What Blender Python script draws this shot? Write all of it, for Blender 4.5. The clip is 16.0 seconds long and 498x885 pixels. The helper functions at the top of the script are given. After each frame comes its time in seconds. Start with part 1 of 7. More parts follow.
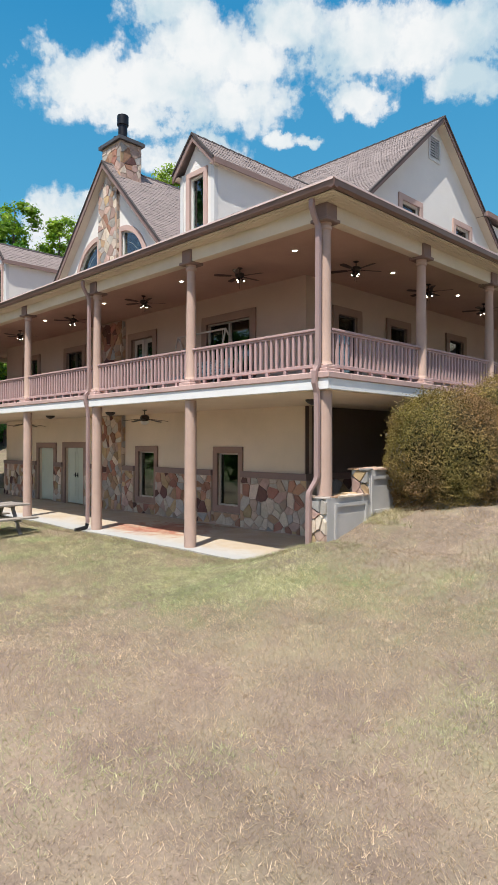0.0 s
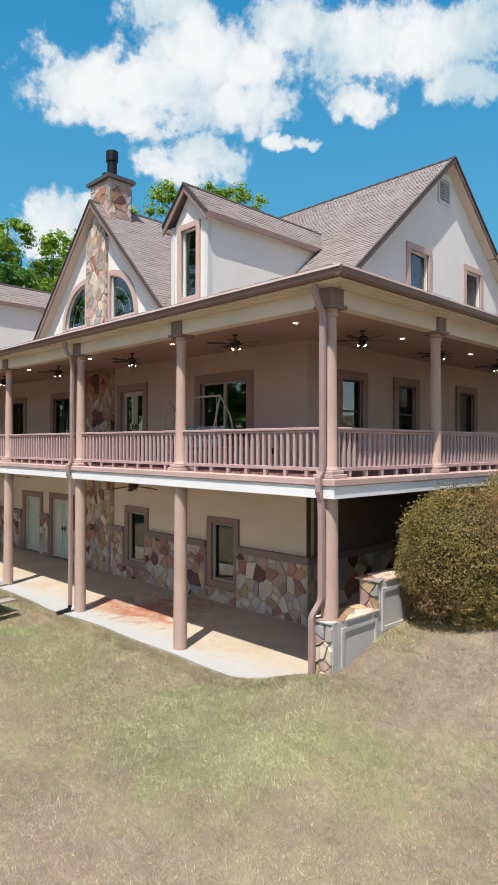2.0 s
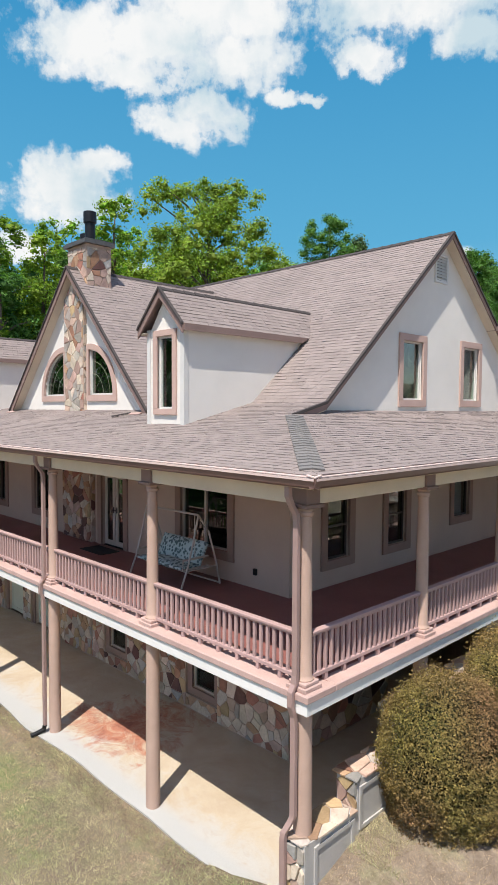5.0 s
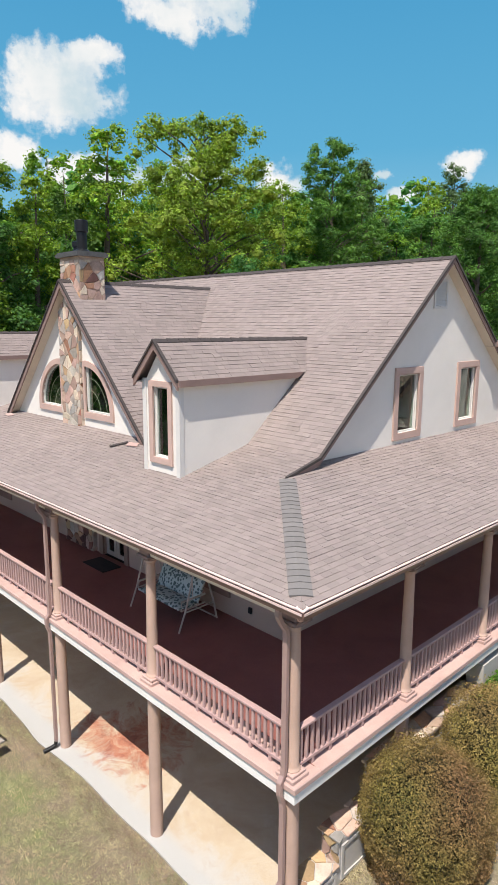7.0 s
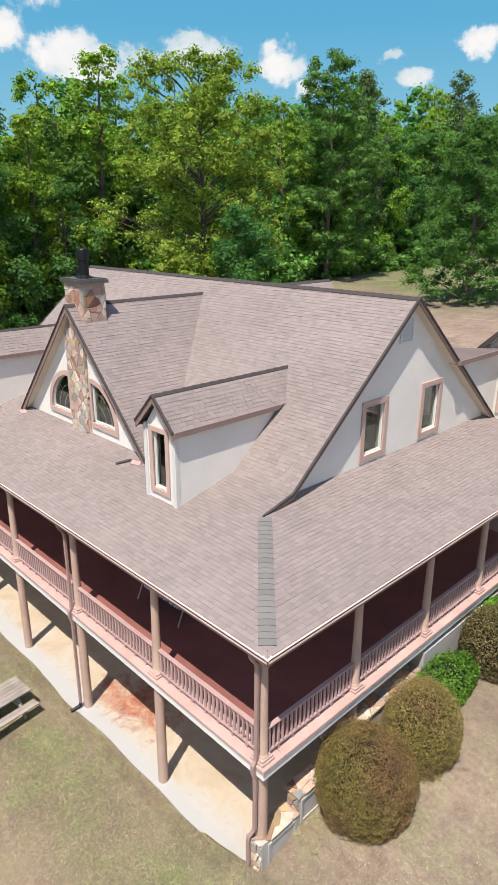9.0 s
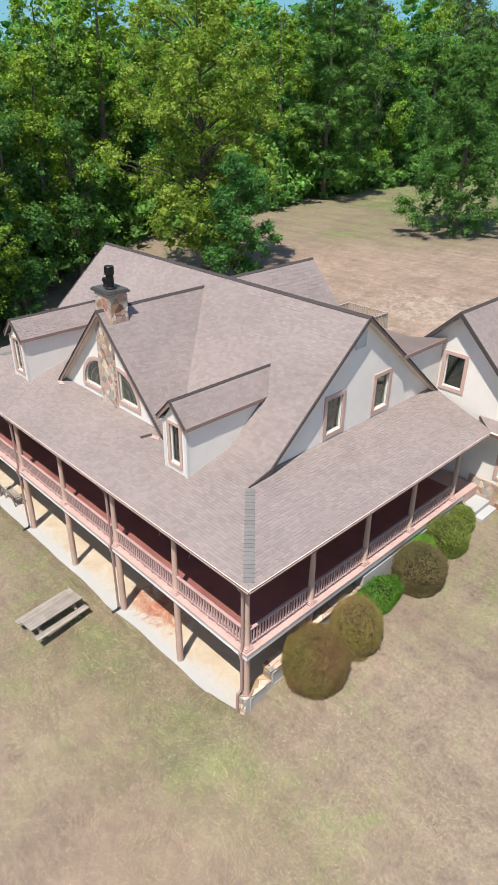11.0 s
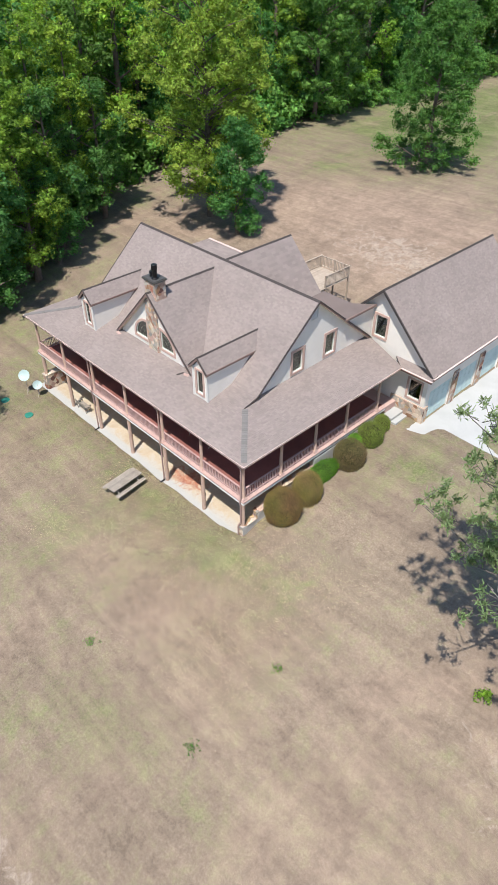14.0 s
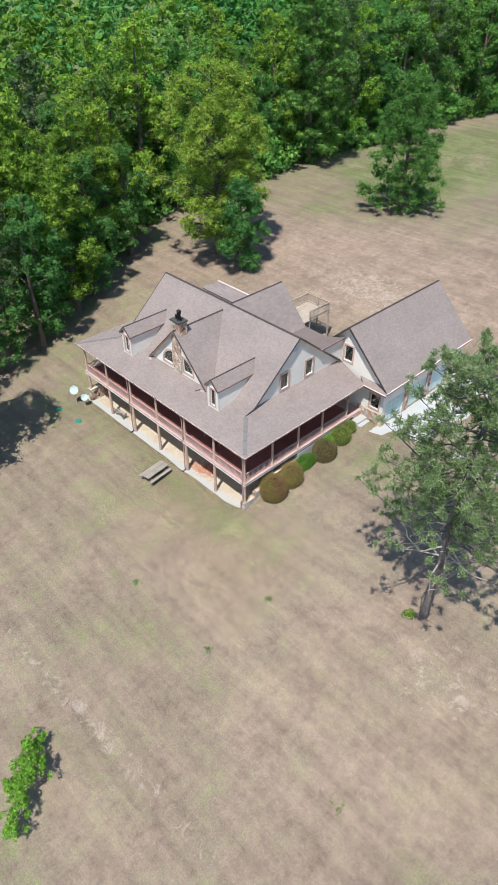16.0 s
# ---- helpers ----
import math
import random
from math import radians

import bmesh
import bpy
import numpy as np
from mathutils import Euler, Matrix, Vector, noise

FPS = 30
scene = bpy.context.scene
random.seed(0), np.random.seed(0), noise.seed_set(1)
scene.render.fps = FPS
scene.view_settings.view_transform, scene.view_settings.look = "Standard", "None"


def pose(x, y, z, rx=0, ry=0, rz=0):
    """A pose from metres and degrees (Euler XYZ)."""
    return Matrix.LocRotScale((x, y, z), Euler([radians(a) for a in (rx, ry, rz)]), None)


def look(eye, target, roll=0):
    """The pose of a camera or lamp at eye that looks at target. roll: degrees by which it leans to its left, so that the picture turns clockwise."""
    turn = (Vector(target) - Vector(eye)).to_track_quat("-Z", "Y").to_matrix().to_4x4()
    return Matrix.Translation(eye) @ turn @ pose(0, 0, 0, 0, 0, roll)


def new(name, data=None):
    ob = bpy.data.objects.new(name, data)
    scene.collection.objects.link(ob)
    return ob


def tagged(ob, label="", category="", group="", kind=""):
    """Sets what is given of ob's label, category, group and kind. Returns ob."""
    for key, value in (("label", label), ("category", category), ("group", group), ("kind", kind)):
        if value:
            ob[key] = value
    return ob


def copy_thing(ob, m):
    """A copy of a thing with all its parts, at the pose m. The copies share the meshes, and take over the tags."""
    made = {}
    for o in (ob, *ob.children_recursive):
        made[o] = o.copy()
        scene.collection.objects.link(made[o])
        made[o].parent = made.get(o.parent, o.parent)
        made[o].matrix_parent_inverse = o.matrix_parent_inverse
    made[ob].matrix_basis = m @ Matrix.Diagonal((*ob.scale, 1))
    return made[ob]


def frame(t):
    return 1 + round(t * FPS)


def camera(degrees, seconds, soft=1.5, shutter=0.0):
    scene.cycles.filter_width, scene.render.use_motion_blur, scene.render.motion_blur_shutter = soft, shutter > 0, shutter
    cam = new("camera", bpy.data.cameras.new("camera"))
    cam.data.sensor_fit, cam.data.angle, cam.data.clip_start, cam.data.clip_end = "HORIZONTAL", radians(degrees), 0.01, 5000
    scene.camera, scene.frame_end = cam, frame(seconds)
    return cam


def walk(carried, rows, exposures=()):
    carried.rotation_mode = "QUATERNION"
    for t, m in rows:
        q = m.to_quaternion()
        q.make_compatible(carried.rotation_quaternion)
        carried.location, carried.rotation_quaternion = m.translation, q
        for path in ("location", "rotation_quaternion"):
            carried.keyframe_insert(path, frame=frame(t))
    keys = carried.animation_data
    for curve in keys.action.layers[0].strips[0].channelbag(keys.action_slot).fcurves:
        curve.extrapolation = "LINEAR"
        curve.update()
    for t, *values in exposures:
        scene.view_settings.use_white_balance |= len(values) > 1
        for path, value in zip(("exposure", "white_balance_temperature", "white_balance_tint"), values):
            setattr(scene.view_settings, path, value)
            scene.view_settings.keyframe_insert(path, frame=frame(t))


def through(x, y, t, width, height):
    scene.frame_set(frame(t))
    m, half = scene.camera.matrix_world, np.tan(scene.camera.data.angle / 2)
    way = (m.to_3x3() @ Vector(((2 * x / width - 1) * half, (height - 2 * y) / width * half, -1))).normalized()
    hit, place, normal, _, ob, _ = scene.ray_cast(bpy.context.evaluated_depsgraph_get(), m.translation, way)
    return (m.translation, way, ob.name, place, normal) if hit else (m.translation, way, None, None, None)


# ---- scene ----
cam = camera(43.0, 16.0, soft=1.0)
PATH = [
    (0, (6.432, -8.441, 2.182), (5.001, -7.044, 2.186), 0.2),
    (0.5, (6.189, -8.226, 2.511), (4.759, -6.828, 2.517), 0.1),
    (1, (5.99, -7.974, 2.901), (4.558, -6.577, 2.908), 0.1),
    (1.5, (5.757, -7.721, 3.342), (4.327, -6.322, 3.353), 0.2),
    (2, (5.578, -7.54, 3.887), (4.149, -6.14, 3.896), 0.2),
    (2.5, (5.463, -7.401, 4.391), (4.033, -6.003, 4.41), 0.3),
    (3, (5.438, -7.261, 4.926), (4.009, -5.862, 4.943), 0.2),
    (3.5, (5.445, -7.086, 5.502), (4.016, -5.687, 5.497), 0.3),
    (4, (5.381, -6.865, 6.071), (3.95, -5.468, 6.045), 0.3),
    (6.5, (5.281, -6.531, 9.374), (3.863, -5.152, 9.078), 0.3),
    (7, (5.316, -6.485, 10.191), (3.907, -5.115, 9.822), 0.3),
    (7.5, (5.4, -6.46, 11.119), (4.005, -5.097, 10.677), 0.5),
    (8, (5.606, -6.565, 12.019), (4.224, -5.213, 11.508), 0.5),
    (8.5, (6.023, -6.831, 12.933), (4.655, -5.494, 12.348), 0.5),
    (9, (6.713, -7.325, 13.902), (5.36, -6.009, 13.24), 0.3),
    (11.5, (11.146, -11.209, 20.512), (9.925, -10.009, 19.477), 0.7),
    (12, (12.391, -12.368, 22.061), (11.199, -11.194, 20.965), 0.6),
    (12.5, (13.771, -13.535, 23.521), (12.601, -12.39, 22.372), 0.5),
    (13, (15.113, -14.819, 25.281), (13.978, -13.705, 24.069), 0.5),
    (13.5, (16.722, -16.324, 27.054), (15.615, -15.241, 25.789), 0.4),
    (14, (18.527, -17.998, 28.948), (17.419, -16.917, 27.681), 0.4),
    (14.5, (20.451, -19.851, 30.894), (19.341, -18.768, 29.631), 0.4),
    (15, (22.52, -21.63, 33.052), (21.405, -20.553, 31.789), 0.2),
    (15.5, (24.531, -23.372, 35.357), (23.413, -22.301, 34.09), -0.0),
    (16, (26.61, -25.224, 37.301), (25.485, -24.151, 36.043), -0.1),
]
EXPOSURES = [(0, 0.45, 6500, 10), (4, 0.45, 6500, 10), (6.5, 0.48, 6750, 12), (9, 0.48, 6750, 12), (12, 0.45, 6550, 10), (13.5, 0.44, 6500, 10), (16, 0.38, 6300, 8)]
walk(cam, [(t, look(eye, target, roll)) for t, eye, target, roll in PATH], EXPOSURES)

# ---- world, sun ----
SUN_FROM = Vector((0.48, -1.0, 2.19)).normalized()
SUN_EL = math.asin(SUN_FROM.z)
SUN_AZ = math.atan2(SUN_FROM.x, SUN_FROM.y)
world = bpy.data.worlds.new("sky")
scene.world = world
world.use_nodes = True
wn, wl = world.node_tree.nodes, world.node_tree.links
sky = wn.new("ShaderNodeTexSky")
sky.sky_type = "NISHITA"
sky.sun_disc = False
sky.sun_elevation, sky.sun_rotation = SUN_EL, SUN_AZ
sky.air_density, sky.dust_density, sky.ozone_density = 1.0, 0.4, 2.0
wl.new(sky.outputs[0], wn["Background"].inputs[0])
wn["Background"].inputs[1].default_value = 0.135
sun = new("sun", bpy.data.lights.new("sun", "SUN"))
sun.data.energy, sun.data.angle, sun.data.color = 4.8, radians(0.5), (1.0, 0.95, 0.87)
sun.matrix_world = look(SUN_FROM * 100, (0, 0, 0))


# ---- materials ----
def nodes_of(name):
    m = bpy.data.materials.new(name)
    m.use_nodes = True
    t = m.node_tree
    return m, t.nodes, t.links, t.nodes["Principled BSDF"]


def noise_node(n, l, coord, scale, detail=4, rough=0.6, distort=0.0):
    x = n.new("ShaderNodeTexNoise")
    x.inputs["Scale"].default_value, x.inputs["Detail"].default_value = scale, detail
    x.inputs["Roughness"].default_value, x.inputs["Distortion"].default_value = rough, distort
    l.new(coord, x.inputs["Vector"])
    return x


def ramp(n, l, fac, stops):
    r = n.new("ShaderNodeValToRGB")
    e = r.color_ramp.elements
    while len(e) < len(stops):
        e.new(0.5)
    for el, (p, c) in zip(e, stops):
        el.position, el.color = p, (*c[:3], 1) if len(c) > 1 else (c[0], c[0], c[0], 1)
    l.new(fac, r.inputs[0])
    return r


def mix(n, l, fac, a, b, mode="MIX"):
    x = n.new("ShaderNodeMix")
    x.data_type, x.blend_type = "RGBA", mode
    for sock, val in ((x.inputs[0], fac), (x.inputs[6], a), (x.inputs[7], b)):
        if isinstance(val, (int, float)):
            sock.default_value = val
        elif isinstance(val, tuple):
            sock.default_value = (*val[:3], 1)
        else:
            l.new(val, sock)
    return x.outputs[2]


def bump_node(n, l, height, strength, distance, bsdf):
    b = n.new("ShaderNodeBump")
    b.inputs["Strength"].default_value, b.inputs["Distance"].default_value = strength, distance
    l.new(height, b.inputs["Height"])
    l.new(b.outputs[0], bsdf.inputs["Normal"])
    return b


def surface(name, base, rough=0.75, var=0.18, coarse=0.8, fine=35.0, bump=0.25, depth=0.004, piece=0.0, island=0.0, metal=0.0, spec=0.35, hue=0.0, stain=None):
    """A plain weathered surface: broad stains, fine grain, relief; pieces may vary in tone one by one."""
    m, n, l, b = nodes_of(name)
    co = n.new("ShaderNodeTexCoord").outputs["Object"]
    big, small = noise_node(n, l, co, coarse, 5, 0.65, 0.4), noise_node(n, l, co, fine, 4)
    lo, hi = tuple(c * (1 - var) for c in base), tuple(min(0.95, c * (1 + var)) for c in base)
    col = ramp(n, l, big.outputs[0], [(0.3, lo), (0.7, hi)]).outputs[0]
    grain = ramp(n, l, small.outputs[0], [(0.25, (1 - var * 0.7,)), (0.75, (1 + var * 0.3,))]).outputs[0]
    col = mix(n, l, 1.0, col, grain, "MULTIPLY")
    if stain:
        st = noise_node(n, l, co, stain[1], 6, 0.7, 1.0)
        col = mix(n, l, ramp(n, l, st.outputs[0], [(0.5, (0,)), (0.72, (stain[2],))]).outputs[0], col, stain[0])
    if piece or island:
        src = n.new("ShaderNodeObjectInfo").outputs["Random"] if piece else n.new("ShaderNodeNewGeometry").outputs["Random Per Island"]
        k = piece or island
        hs = n.new("ShaderNodeHueSaturation")
        mr = n.new("ShaderNodeMapRange")
        mr.inputs[3].default_value, mr.inputs[4].default_value = 1 - k, 1 + k
        l.new(src, mr.inputs[0])
        l.new(mr.outputs[0], hs.inputs["Value"])
        if hue:
            w = n.new("ShaderNodeTexWhiteNoise")
            w.noise_dimensions = "1D"
            l.new(src, w.inputs["W"])
            mh = n.new("ShaderNodeMapRange")
            mh.inputs[3].default_value, mh.inputs[4].default_value = 0.5 - hue, 0.5 + hue
            l.new(w.outputs[0], mh.inputs[0])
            l.new(mh.outputs[0], hs.inputs["Hue"])
        l.new(col, hs.inputs["Color"])
        col = hs.outputs[0]
    l.new(col, b.inputs["Base Color"])
    b.inputs["Roughness"].default_value, b.inputs["Metallic"].default_value = rough, metal
    b.inputs["Specular IOR Level"].default_value = spec
    if bump:
        bump_node(n, l, small.outputs[0], bump, depth, b)
    return m


def leaf_material(name, base, tint, island=0.38, through=0.33):
    """Leaves: tone changes from leaf to leaf and from bough to bough; some light comes through."""
    m, n, l, b = nodes_of(name)
    co = n.new("ShaderNodeTexCoord").outputs["Object"]
    bough = noise_node(n, l, co, 0.55, 3)
    rnd = n.new("ShaderNodeNewGeometry").outputs["Random Per Island"]
    col = mix(n, l, ramp(n, l, bough.outputs[0], [(0.35, (0,)), (0.65, (1,))]).outputs[0], base, tint)
    tuft = noise_node(n, l, co, 2.6, 5, 0.8)
    col = mix(n, l, 1.0, col, ramp(n, l, tuft.outputs[0], [(0.32, (0.55,)), (0.66, (1.2,))]).outputs[0], "MULTIPLY")
    bump_node(n, l, tuft.outputs[0], 0.9, 0.25, b)
    hs = n.new("ShaderNodeHueSaturation")
    mr = n.new("ShaderNodeMapRange")
    mr.inputs[3].default_value, mr.inputs[4].default_value = 1 - island, 1 + island
    l.new(rnd, mr.inputs[0])
    ob = n.new("ShaderNodeObjectInfo").outputs["Random"]
    mv = n.new("ShaderNodeMapRange")
    mv.inputs[3].default_value, mv.inputs[4].default_value = 0.75, 1.30
    wn_ = n.new("ShaderNodeTexWhiteNoise")
    wn_.noise_dimensions = "1D"
    l.new(ob, wn_.inputs["W"])
    l.new(wn_.outputs["Value"], mv.inputs[0])
    vm = n.new("ShaderNodeMath")
    vm.operation = "MULTIPLY"
    l.new(mr.outputs[0], vm.inputs[0])
    l.new(mv.outputs[0], vm.inputs[1])
    l.new(vm.outputs[0], hs.inputs["Value"])
    mh = n.new("ShaderNodeMapRange")
    mh.inputs[3].default_value, mh.inputs[4].default_value = 0.488, 0.516
    l.new(ob, mh.inputs[0])
    l.new(mh.outputs[0], hs.inputs["Hue"])
    l.new(col, hs.inputs["Color"])
    l.new(hs.outputs[0], b.inputs["Base Color"])
    b.inputs["Roughness"].default_value = 0.6
    b.inputs["Specular IOR Level"].default_value = 0.25
    tr = n.new("ShaderNodeBsdfTranslucent")
    l.new(mix(n, l, 1.0, hs.outputs[0], (1.5, 1.6, 0.6), "MULTIPLY"), tr.inputs[0])
    ms = n.new("ShaderNodeMixShader")
    ms.inputs[0].default_value = through
    l.new(b.outputs[0], ms.inputs[1])
    l.new(tr.outputs[0], ms.inputs[2])
    l.new(ms.outputs[0], n["Material Output"].inputs[0])
    return m


def glass_material(name, tint):
    m, n, l, b = nodes_of(name)
    b.inputs["Base Color"].default_value = (*tint, 1)
    b.inputs["Roughness"].default_value = 0.02
    b.inputs["Transmission Weight"].default_value = 1.0
    b.inputs["IOR"].default_value = 1.85
    co = n.new("ShaderNodeTexCoord").outputs["Object"]
    bump_node(n, l, noise_node(n, l, co, 1.3, 2).outputs[0], 0.06, 0.01, b)
    return m


def lamp_material(name, colour, strength):
    m, n, l, b = nodes_of(name)
    b.inputs["Base Color"].default_value = (0.9, 0.88, 0.8, 1)
    b.inputs["Emission Color"].default_value = (*colour, 1)
    b.inputs["Emission Strength"].default_value = strength
    return m


STUCCO = surface("cream stucco", (0.695, 0.662, 0.616), 0.9, 0.06, 0.5, 60, 0.35, 0.004)
STUCCO_LOW = surface("warm cream stucco", (0.66, 0.54, 0.42), 0.9, 0.08, 0.5, 60, 0.35, 0.004)
# Ceiling tone is lowered: the shade under the porch is put into it.
CEIL_P = surface("porch ceiling darkened for shade", (0.49, 0.335, 0.26), 0.8, 0.07, 0.8, 40, 0.15, 0.003)
# Same stucco, darker and browner: porch shade and floor bounce are in the colour.
PORCH_SHADED = surface("stucco darkened for porch shade", (0.47, 0.352, 0.285), 0.9, 0.07, 0.5, 60, 0.35, 0.004)
# Dark brown wall tone; the shade under the deck is put into it.
WALL_DK = surface("brown stucco darkened for deck shade", (0.15, 0.105, 0.085), 0.9, 0.1, 0.6, 60, 0.3, 0.004)
# Pink tan trim again, with the porch shade put into its colour.
CASING_SHADE = surface("stucco trim darkened for porch shade", (0.285, 0.185, 0.15), 0.88, 0.08, 1.2, 70, 0.3, 0.003)
CASING = surface("pink tan stucco trim", (0.485, 0.342, 0.295), 0.88, 0.08, 1.2, 70, 0.3, 0.003)
COLUMN = surface("tan painted column", (0.45, 0.315, 0.255), 0.7, 0.08, 1.5, 60, 0.2, 0.002)
BLOCK = surface("mauve brown painted block", (0.235, 0.16, 0.14), 0.75, 0.08, 1.5, 60, 0.2, 0.002)
RAIL = surface("mauve painted rail", (0.42, 0.285, 0.27), 0.55, 0.10, 2.0, 50, 0.15, 0.002, piece=0.06)
GUTTER = surface("brown metal gutter", (0.16, 0.095, 0.08), 0.35, 0.08, 2.0, 40, 0.05, 0.001, spec=0.5)
DRIP = surface("pinkish white drip edge", (0.62, 0.48, 0.44), 0.5, 0.08, 2.0, 40, 0.05, 0.001)
PIPE = surface("mauve brown downspout metal", (0.33, 0.225, 0.205), 0.4, 0.08, 2.0, 40, 0.05, 0.001, spec=0.5)
SOFFIT = surface("cream soffit boards", (0.62, 0.54, 0.43), 0.8, 0.07, 1.0, 50, 0.15, 0.002)
WHITE = surface("white painted fascia", (0.72, 0.71, 0.69), 0.6, 0.05, 1.0, 40, 0.1, 0.002)
LIP = surface("pinkish concrete edge", (0.47, 0.325, 0.29), 0.85, 0.14, 0.9, 40, 0.3, 0.004)
DECKFLOOR = surface("dark red painted floor", (0.240, 0.096, 0.084), 0.55, 0.16, 0.8, 40, 0.15, 0.002)
SLATE = surface("dark shingle edge", (0.06, 0.05, 0.048), 0.85, 0.15, 2.0, 60, 0.3, 0.003)
SHINGLE = surface("weathered brown asphalt shingle", (0.247, 0.204, 0.190), 0.93, 0.10, 0.35, 140, 0.5, 0.003, island=0.085, hue=0.006)
SHINGLE_PIECE = surface("weathered brown asphalt shingle tab", (0.247, 0.204, 0.190), 0.93, 0.10, 0.35, 140, 0.5, 0.003, piece=0.085, hue=0.006)
SHINGLE_CAP = surface("grey hip cap shingle", (0.182, 0.170, 0.164), 0.93, 0.12, 0.6, 140, 0.5, 0.003, piece=0.10)
ROOFBASE = surface("roof underlay", (0.16, 0.125, 0.115), 0.95, 0.1, 0.5, 80, 0.2, 0.003)
MORTAR = surface("brown stone mortar", (0.40, 0.30, 0.235), 0.95, 0.15, 2.0, 60, 0.4, 0.005)
STONES = [surface("stone " + k, c, 0.85, 0.22, 3.0, 25, 0.5, 0.008, piece=0.25, hue=0.015) for k, c in (
    ("pale grey", (0.42, 0.37, 0.32)), ("ochre", (0.42, 0.28, 0.165)), ("rust", (0.33, 0.165, 0.11)), ("cream", (0.54, 0.44, 0.35)),
    ("dark maroon", (0.12, 0.06, 0.05)), ("blue grey", (0.32, 0.305, 0.285)), ("pink tan", (0.43, 0.30, 0.24)))]
METAL_DARK = surface("black metal", (0.018, 0.018, 0.02), 0.4, 0.15, 3.0, 40, 0.1, 0.001, metal=0.6, spec=0.5)
FAN_DARK = surface("dark bronze fan", (0.035, 0.024, 0.02), 0.45, 0.1, 3.0, 40, 0.05, 0.001)
BLADE = surface("dark wooden fan blade", (0.07, 0.04, 0.03), 0.5, 0.2, 3.0, 30, 0.1, 0.001)
FRAME_W = surface("white window frame", (0.60, 0.585, 0.56), 0.45, 0.04, 2.0, 40, 0.05, 0.001)
FRAME_B = surface("bronze window frame", (0.06, 0.045, 0.04), 0.45, 0.08, 2.0, 40, 0.05, 0.001)
DOOR_P = surface("pale green painted door", (0.50, 0.52, 0.43), 0.5, 0.05, 1.0, 40, 0.05, 0.001)
GLASS = glass_material("window glass", (0.22, 0.33, 0.28))
# Near-black: the dimness of unlit rooms is put into the colour.
DARKROOM = surface("near-black for unlit insides", (0.035, 0.034, 0.032), 0.9, 0.1, 1.0, 20, 0.1, 0.002)
SLAT_GREY = surface("grey slats for a reflection", (0.34, 0.31, 0.28), 0.8, 0.05, 1.0, 40, 0.1, 0.002)
CONCRETE_GREY = surface("grey stucco wall", (0.44, 0.42, 0.40), 0.9, 0.12, 0.8, 40, 0.3, 0.004)
WOOD_GREY = surface("weathered grey wood", (0.29, 0.255, 0.22), 0.85, 0.2, 1.5, 30, 0.35, 0.004, piece=0.12)
WOOD_DECK = surface("pale treated deck wood", (0.385, 0.320, 0.262), 0.8, 0.16, 1.5, 30, 0.3, 0.003, piece=0.12)
BARK = surface("grey brown bark", (0.14, 0.105, 0.085), 0.95, 0.3, 2.5, 14, 0.8, 0.03)
BARK_GREY = surface("grey pine bark", (0.135, 0.118, 0.108), 0.95, 0.35, 2.5, 14, 0.9, 0.03)
TWIG = surface("pale dead twig", (0.36, 0.31, 0.27), 0.95, 0.2, 4.0, 20, 0.4, 0.01)
LAMP_WARM = lamp_material("lit lamp glass", (1.0, 0.86, 0.66), 9.0)
CUSHION = surface("leaf print cushion", (0.42, 0.50, 0.49), 0.95, 0.1, 2.0, 50, 0.2, 0.003)
cn, cl = CUSHION.node_tree.nodes, CUSHION.node_tree.links
cb = cn["Principled BSDF"]
leaf_print = cn.new("ShaderNodeTexVoronoi")
leaf_print.inputs["Scale"].default_value = 13.0
cl.new(cn["Texture Coordinate"].outputs["Object"], leaf_print.inputs["Vector"])
plain = cb.inputs["Base Color"].links[0].from_socket
cl.new(mix(cn, cl, ramp(cn, cl, leaf_print.outputs["Distance"], [(0.40, (0.9,)), (0.50, (0,))]).outputs[0], plain, (0.06, 0.095, 0.10)), cb.inputs["Base Color"])
FRAME_T = surface("taupe metal frame", (0.42, 0.36, 0.31), 0.4, 0.06, 3.0, 40, 0.05, 0.001, spec=0.5)
GREEN_LID = surface("green plastic lid", (0.03, 0.20, 0.15), 0.5, 0.08, 3.0, 40, 0.05, 0.001)
DISH_GREY = surface("pale grey dish", (0.40, 0.51, 0.50), 0.5, 0.05, 3.0, 40, 0.05, 0.001)
MAT_DARK = surface("dark door mat", (0.03, 0.028, 0.028), 0.95, 0.2, 5.0, 90, 0.5, 0.004)
DRIVE = surface("pale concrete drive", (0.415, 0.418, 0.412), 0.9, 0.08, 0.4, 40, 0.25, 0.004)
# White doors tinted teal: the bluish sky light is put into the paint.
GARAGE_P = surface("garage door tinted for sky light", (0.46, 0.575, 0.575), 0.5, 0.05, 1.0, 40, 0.05, 0.001)

import collections


# ---- builders ----
def thing(name, label, category, at=(0, 0, 0), group="", kind=""):
    ob = new(name)
    ob.location = at
    return tagged(ob, label, category, group, kind)


def finish(name, bm, material, parent=None, label=""):
    me = bpy.data.meshes.new(name)
    bmesh.ops.recalc_face_normals(bm, faces=bm.faces)
    bm.to_mesh(me)
    bm.free()
    return mesh_part(name, me, material, parent, label)


def mesh_part(name, me, material, parent=None, label=""):
    if material and not me.materials:
        me.materials.append(material)
    ob = new(name, me)
    ob.parent = parent
    if parent and parent.type == "EMPTY":
        ob.matrix_parent_inverse = Matrix.Translation(-parent.location)
    if label:
        ob["label"] = label
    return ob


def part(name, bm, material, parent, label=""):
    return finish(name, bm, material, parent, label)


